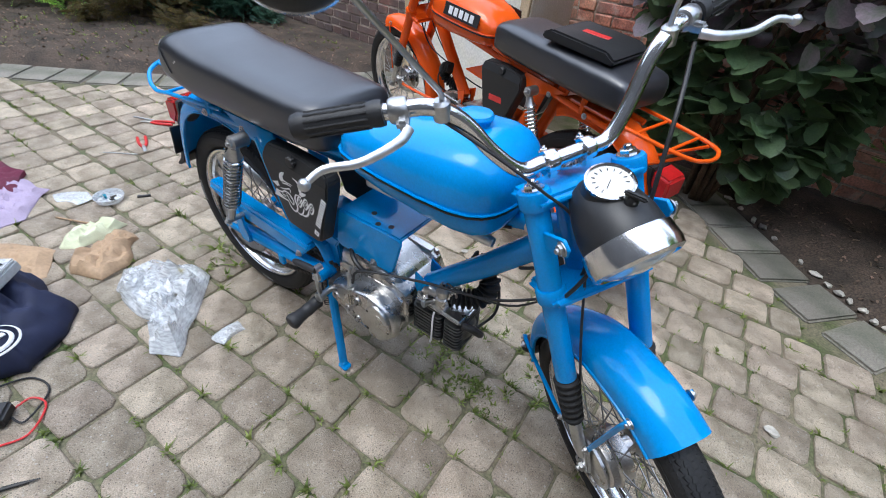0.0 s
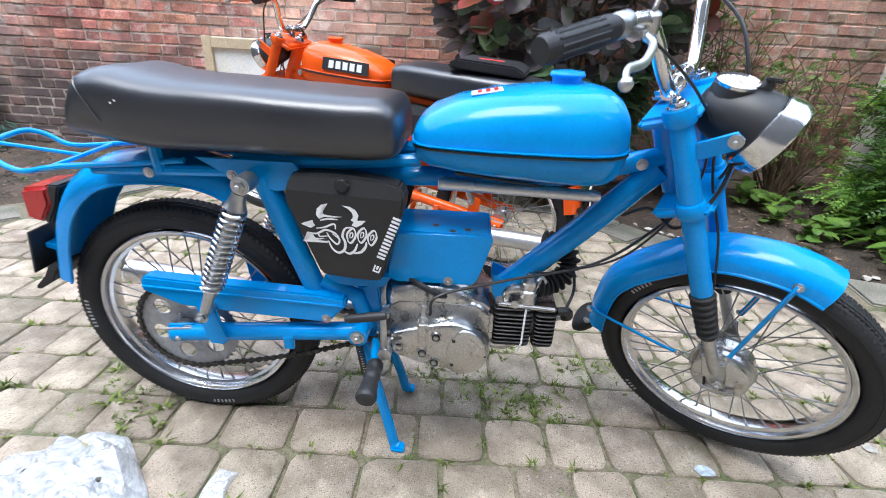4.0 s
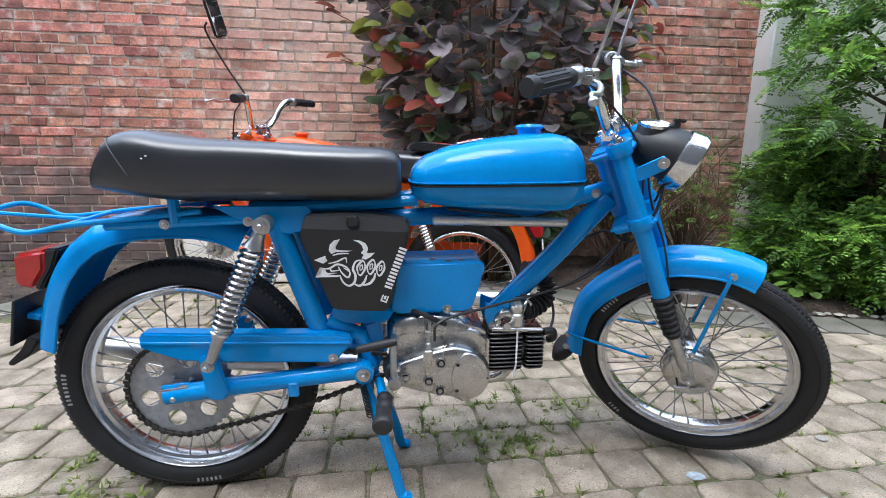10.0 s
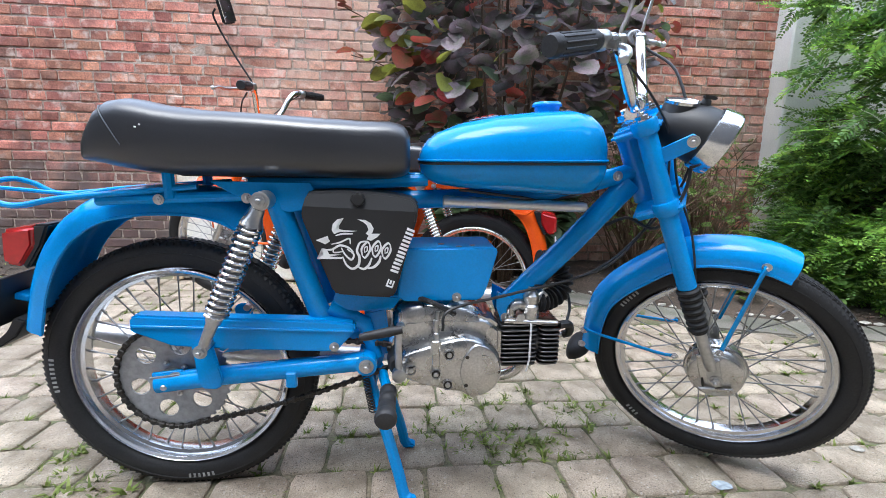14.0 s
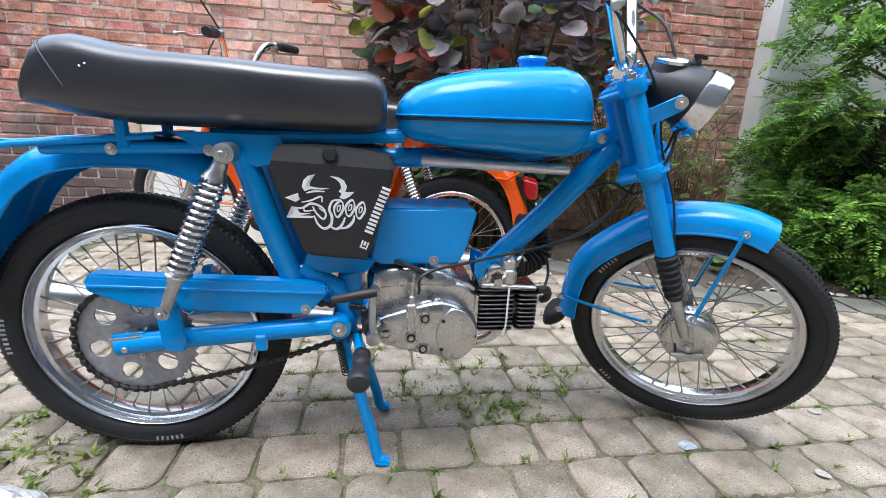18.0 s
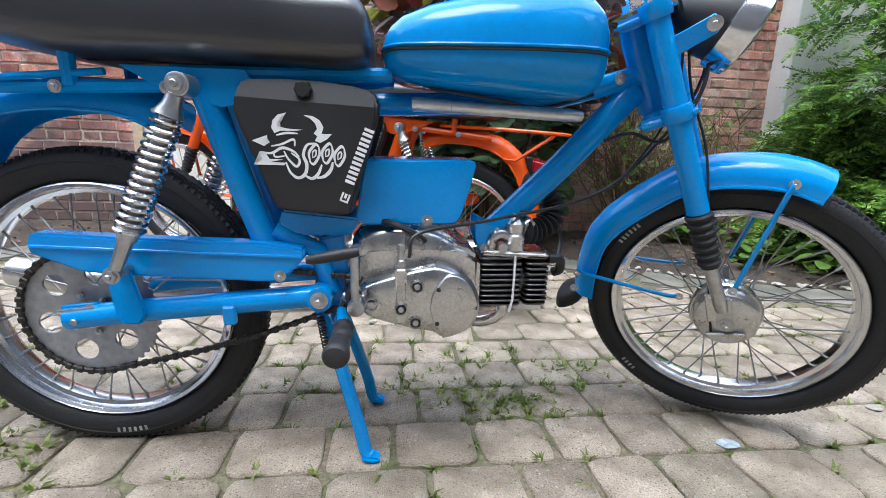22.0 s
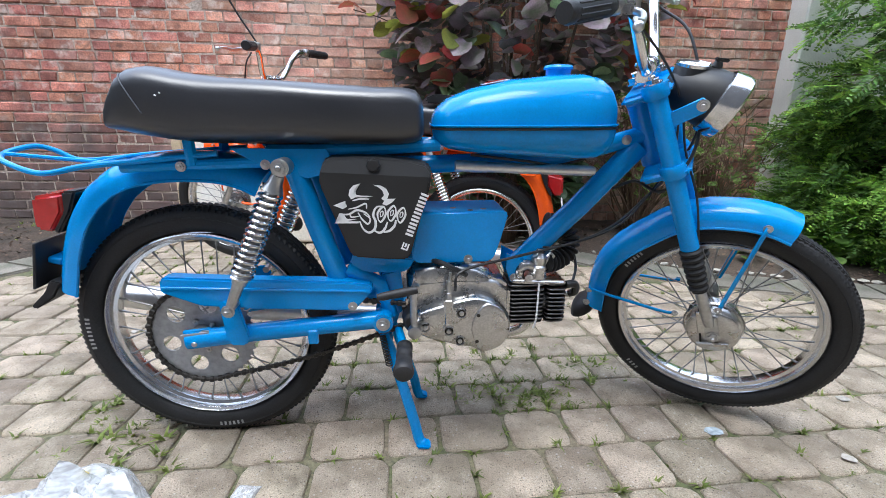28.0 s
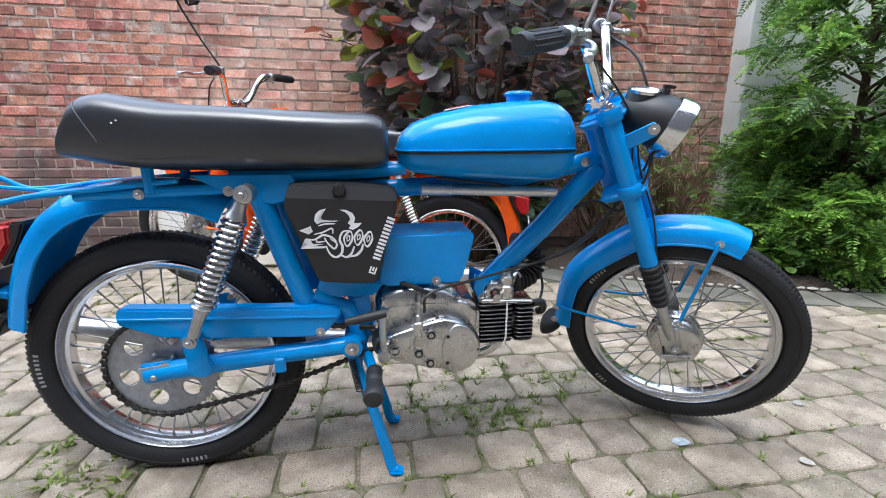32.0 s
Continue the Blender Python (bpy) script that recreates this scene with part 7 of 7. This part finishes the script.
def pliers(x, y, yaw):
    root = thing("pliers", "pair of pliers with red grips lying open", "pliers", pose(x, y, 0.008, 0, 0, yaw))
    for s in (-1, 1):
        part("handle", tube(B(), spline([(0.0, s * 0.004, 0), (0.04, s * 0.016, 0), (0.12, s * 0.018, 0)], 4), [0.004] + [0.0075] * 8, 8), REDPLASTIC, root, "red plastic grip")
    part("jaw", prism(B(), [(-0.06, 0.0), (-0.02, -0.006), (0.008, -0.006), (0.008, 0.006), (-0.02, 0.006)], -0.008, 0.008, 0.002, 1), STEEL, root)


pliers(-1.53, 0.33, 40)
pliers(-1.26, 0.16, 160)


def bar_tool(name, label, x, y, yaw, length, r, material, hook=False):
    pts = [(0, 0, 0), (length * 0.5, 0, 0), (length, 0, 0)] if not hook else spline([(0, 0, 0), (0.05, 0.02, 0), (0.07, 0.06, 0), (0.05, 0.09, 0)], 5)
    tagged(part(name, tube(B(), pts, r, 8), material, None, "", pose(x, y, r, 0, 0, yaw)), label, "tool")


bar_tool("steel_rod", "thin steel rod lying on the paving", -1.33, 0.0, 40, 0.16, 0.003, STEEL)
bar_tool("spanner", "flat steel spanner lying on the paving", -1.66, 0.30, 25, 0.13, 0.005, STEEL)
bar_tool("hose_piece", "bent piece of black hose", -1.12, 0.31, 20, 0.1, 0.004, BLACKPLASTIC, True)
bar_tool("plug_piece", "short black rubber piece", -0.82, -0.08, 60, 0.05, 0.006, BLACKPLASTIC)
bar_tool("wooden_stick", "thin wooden stick by the cloth", -0.88, -0.36, 28, 0.14, 0.0035, KRAFT)
lying("kraft_sheet", "torn piece of brown wrapping paper", "paper", crumple([(-0.92, -0.60), (-0.66, -0.44), (-0.52, -0.50), (-0.60, -0.60), (-0.80, -0.70)], 29, 0.035, ruff=3.0), KRAFT, 30)
lying("paint_blot", "pale blue paint blot on the paving", "stain", prism(B(), [(0.024 * math.cos(a) * (1 + 0.35 * noise.noise((a * 2, 1, 1))), 0.016 * math.sin(a) * (1 + 0.35 * noise.noise((a * 2, 5, 1)))) for a in np.linspace(0, 2 * math.pi, 18, endpoint=False)], -0.0006, 0.0006), surf("dried_paint", (0.36, 0.42, 0.46), 0.7, var=0.25, scale=60))
bpy.data.objects["paint_blot"].matrix_basis = pose(1.242, -0.09, 0.0022, 90, 0, 0)

for x, y, s_ in ((1.72, 0.03, 0.013), (1.50, -0.20, 0.012), (1.36, 0.42, 0.010), (0.45, 0.62, 0.012), (1.62, 0.55, 0.016), (-0.55, 0.55, 0.012), (1.95, -0.12, 0.011)):
    bm = B()
    bmesh.ops.create_icosphere(bm, subdivisions=2, radius=1)
    for v in bm.verts:
        v.co *= 1 + 0.4 * noise.noise(v.co * 1.3 + Vector((x * 9, y * 9, 0)))
        v.co = Vector((v.co.x * s_ * 1.3, v.co.y * s_, v.co.z * s_ * 0.35))
    tagged(part("pebble", bm, PEBBLE, None, "", pose(x, y, s_ * 0.3, 0, 0, x * 100)), "small pale pebble lying on the paving", "pebble", "pebbles on the paving")

# ---- setts and bricks, one by one ----
near = sorted(spots, key=lambda s: math.hypot((s[0] - 0.75) / 1.6, s[1] + 0.05))[:300]
near_set = set(near)
kinds = {}
for px, py, w, turn, dz in near:
    key = (round(w, 3), rng.randrange(4))
    if key not in kinds:
        kinds[key] = paver_data(w, ROW - 0.0058, len(kinds) + 3)
    ob = new("paver", kinds[key])
    ob.parent = pavement
    ob.matrix_basis = pose(px, py, dz, rng.uniform(-0.7, 0.7), rng.uniform(-0.7, 0.7), math.degrees(TURN_P) + turn)
V, F = [], []
for i, (px, py, w, turn, dz) in enumerate(spots):
    if (px, py, w, turn, dz) in near_set:
        continue
    v, f = paver_mesh(w, ROW - 0.0058, i)
    o = len(V)
    c, s = math.cos(TURN_P + radians(turn)), math.sin(TURN_P + radians(turn))
    V += [(px + a * c - b * s, py + a * s + b * c, h + dz) for a, b, h in v]
    F += [tuple(o + q for q in g) for g in f]
me = bpy.data.meshes.new("pavers")
me.from_pydata(V, [], F)
me.materials.append(PAVER_FAR)
rest = tagged(new("pavers", me), "worn beige setts of the rest of the yard", kind="stuff")
rest.parent = pavement

variants = {}
for kind, w in (("stretcher", BL - 0.009), ("header", BL / 2 - 0.009)):
    for s in range(7):
        variants[kind, s] = brick_mesh(w, s * 3 + len(kind))
bricks = []
rows = int(WALL_TOP / COURSE) + 1
for r in range(rows):
    x = WALL_X0 + rng.uniform(0, 0.1) + (r % 2) * 0.07
    while x < WALL_X1 - 0.1:
        kind = "header" if rng.random() < (0.92 if r % 2 else 0.12) else "stretcher"
        w = BL if kind == "stretcher" else BL / 2
        if x + w < WALL_X1:
            bricks.append((x + w / 2, r * COURSE + COURSE / 2 - 0.03, kind, rng.randrange(7), rng.uniform(-0.004, 0.004)))
        x += w
bricks = [b for b in bricks if b[1] + BH / 2 < WALL_TOP + 0.01]
nearb = sorted(bricks, key=lambda b: math.hypot((b[0] + 0.7) / 1.5, b[1] - 1.3))[:300]
nb = set(nearb)
data = {}
for x, z, kind, s, dy in nearb:
    if (kind, s) not in data:
        me = bpy.data.meshes.new("brick")
        me.from_pydata(variants[kind, s][0], [], variants[kind, s][1])
        me.materials.append(BRICK)
        data[kind, s] = me
    ob = new("brick", data[kind, s])
    ob.parent = wall_north
    ob.matrix_basis = pose(x, WALL_Y + 0.0095 + dy, z, rng.uniform(-1.5, 1.5), rng.uniform(-1.1, 1.1), rng.uniform(-1.2, 1.2))
V, F = [], []
for b in bricks:
    if b in nb:
        continue
    x, z, kind, s, dy = b
    o = len(V)
    V += [(x + p[0], WALL_Y + 0.0095 + dy + p[1], z + p[2]) for p in variants[kind, s][0]]
    F += [tuple(o + q for q in f) for f in variants[kind, s][1]]
me = bpy.data.meshes.new("bricks")
me.from_pydata(V, [], F)
me.materials.append(BRICK_FAR)
rest = tagged(new("bricks", me), "red bricks of the rest of the wall", kind="stuff")
rest.parent = wall_north
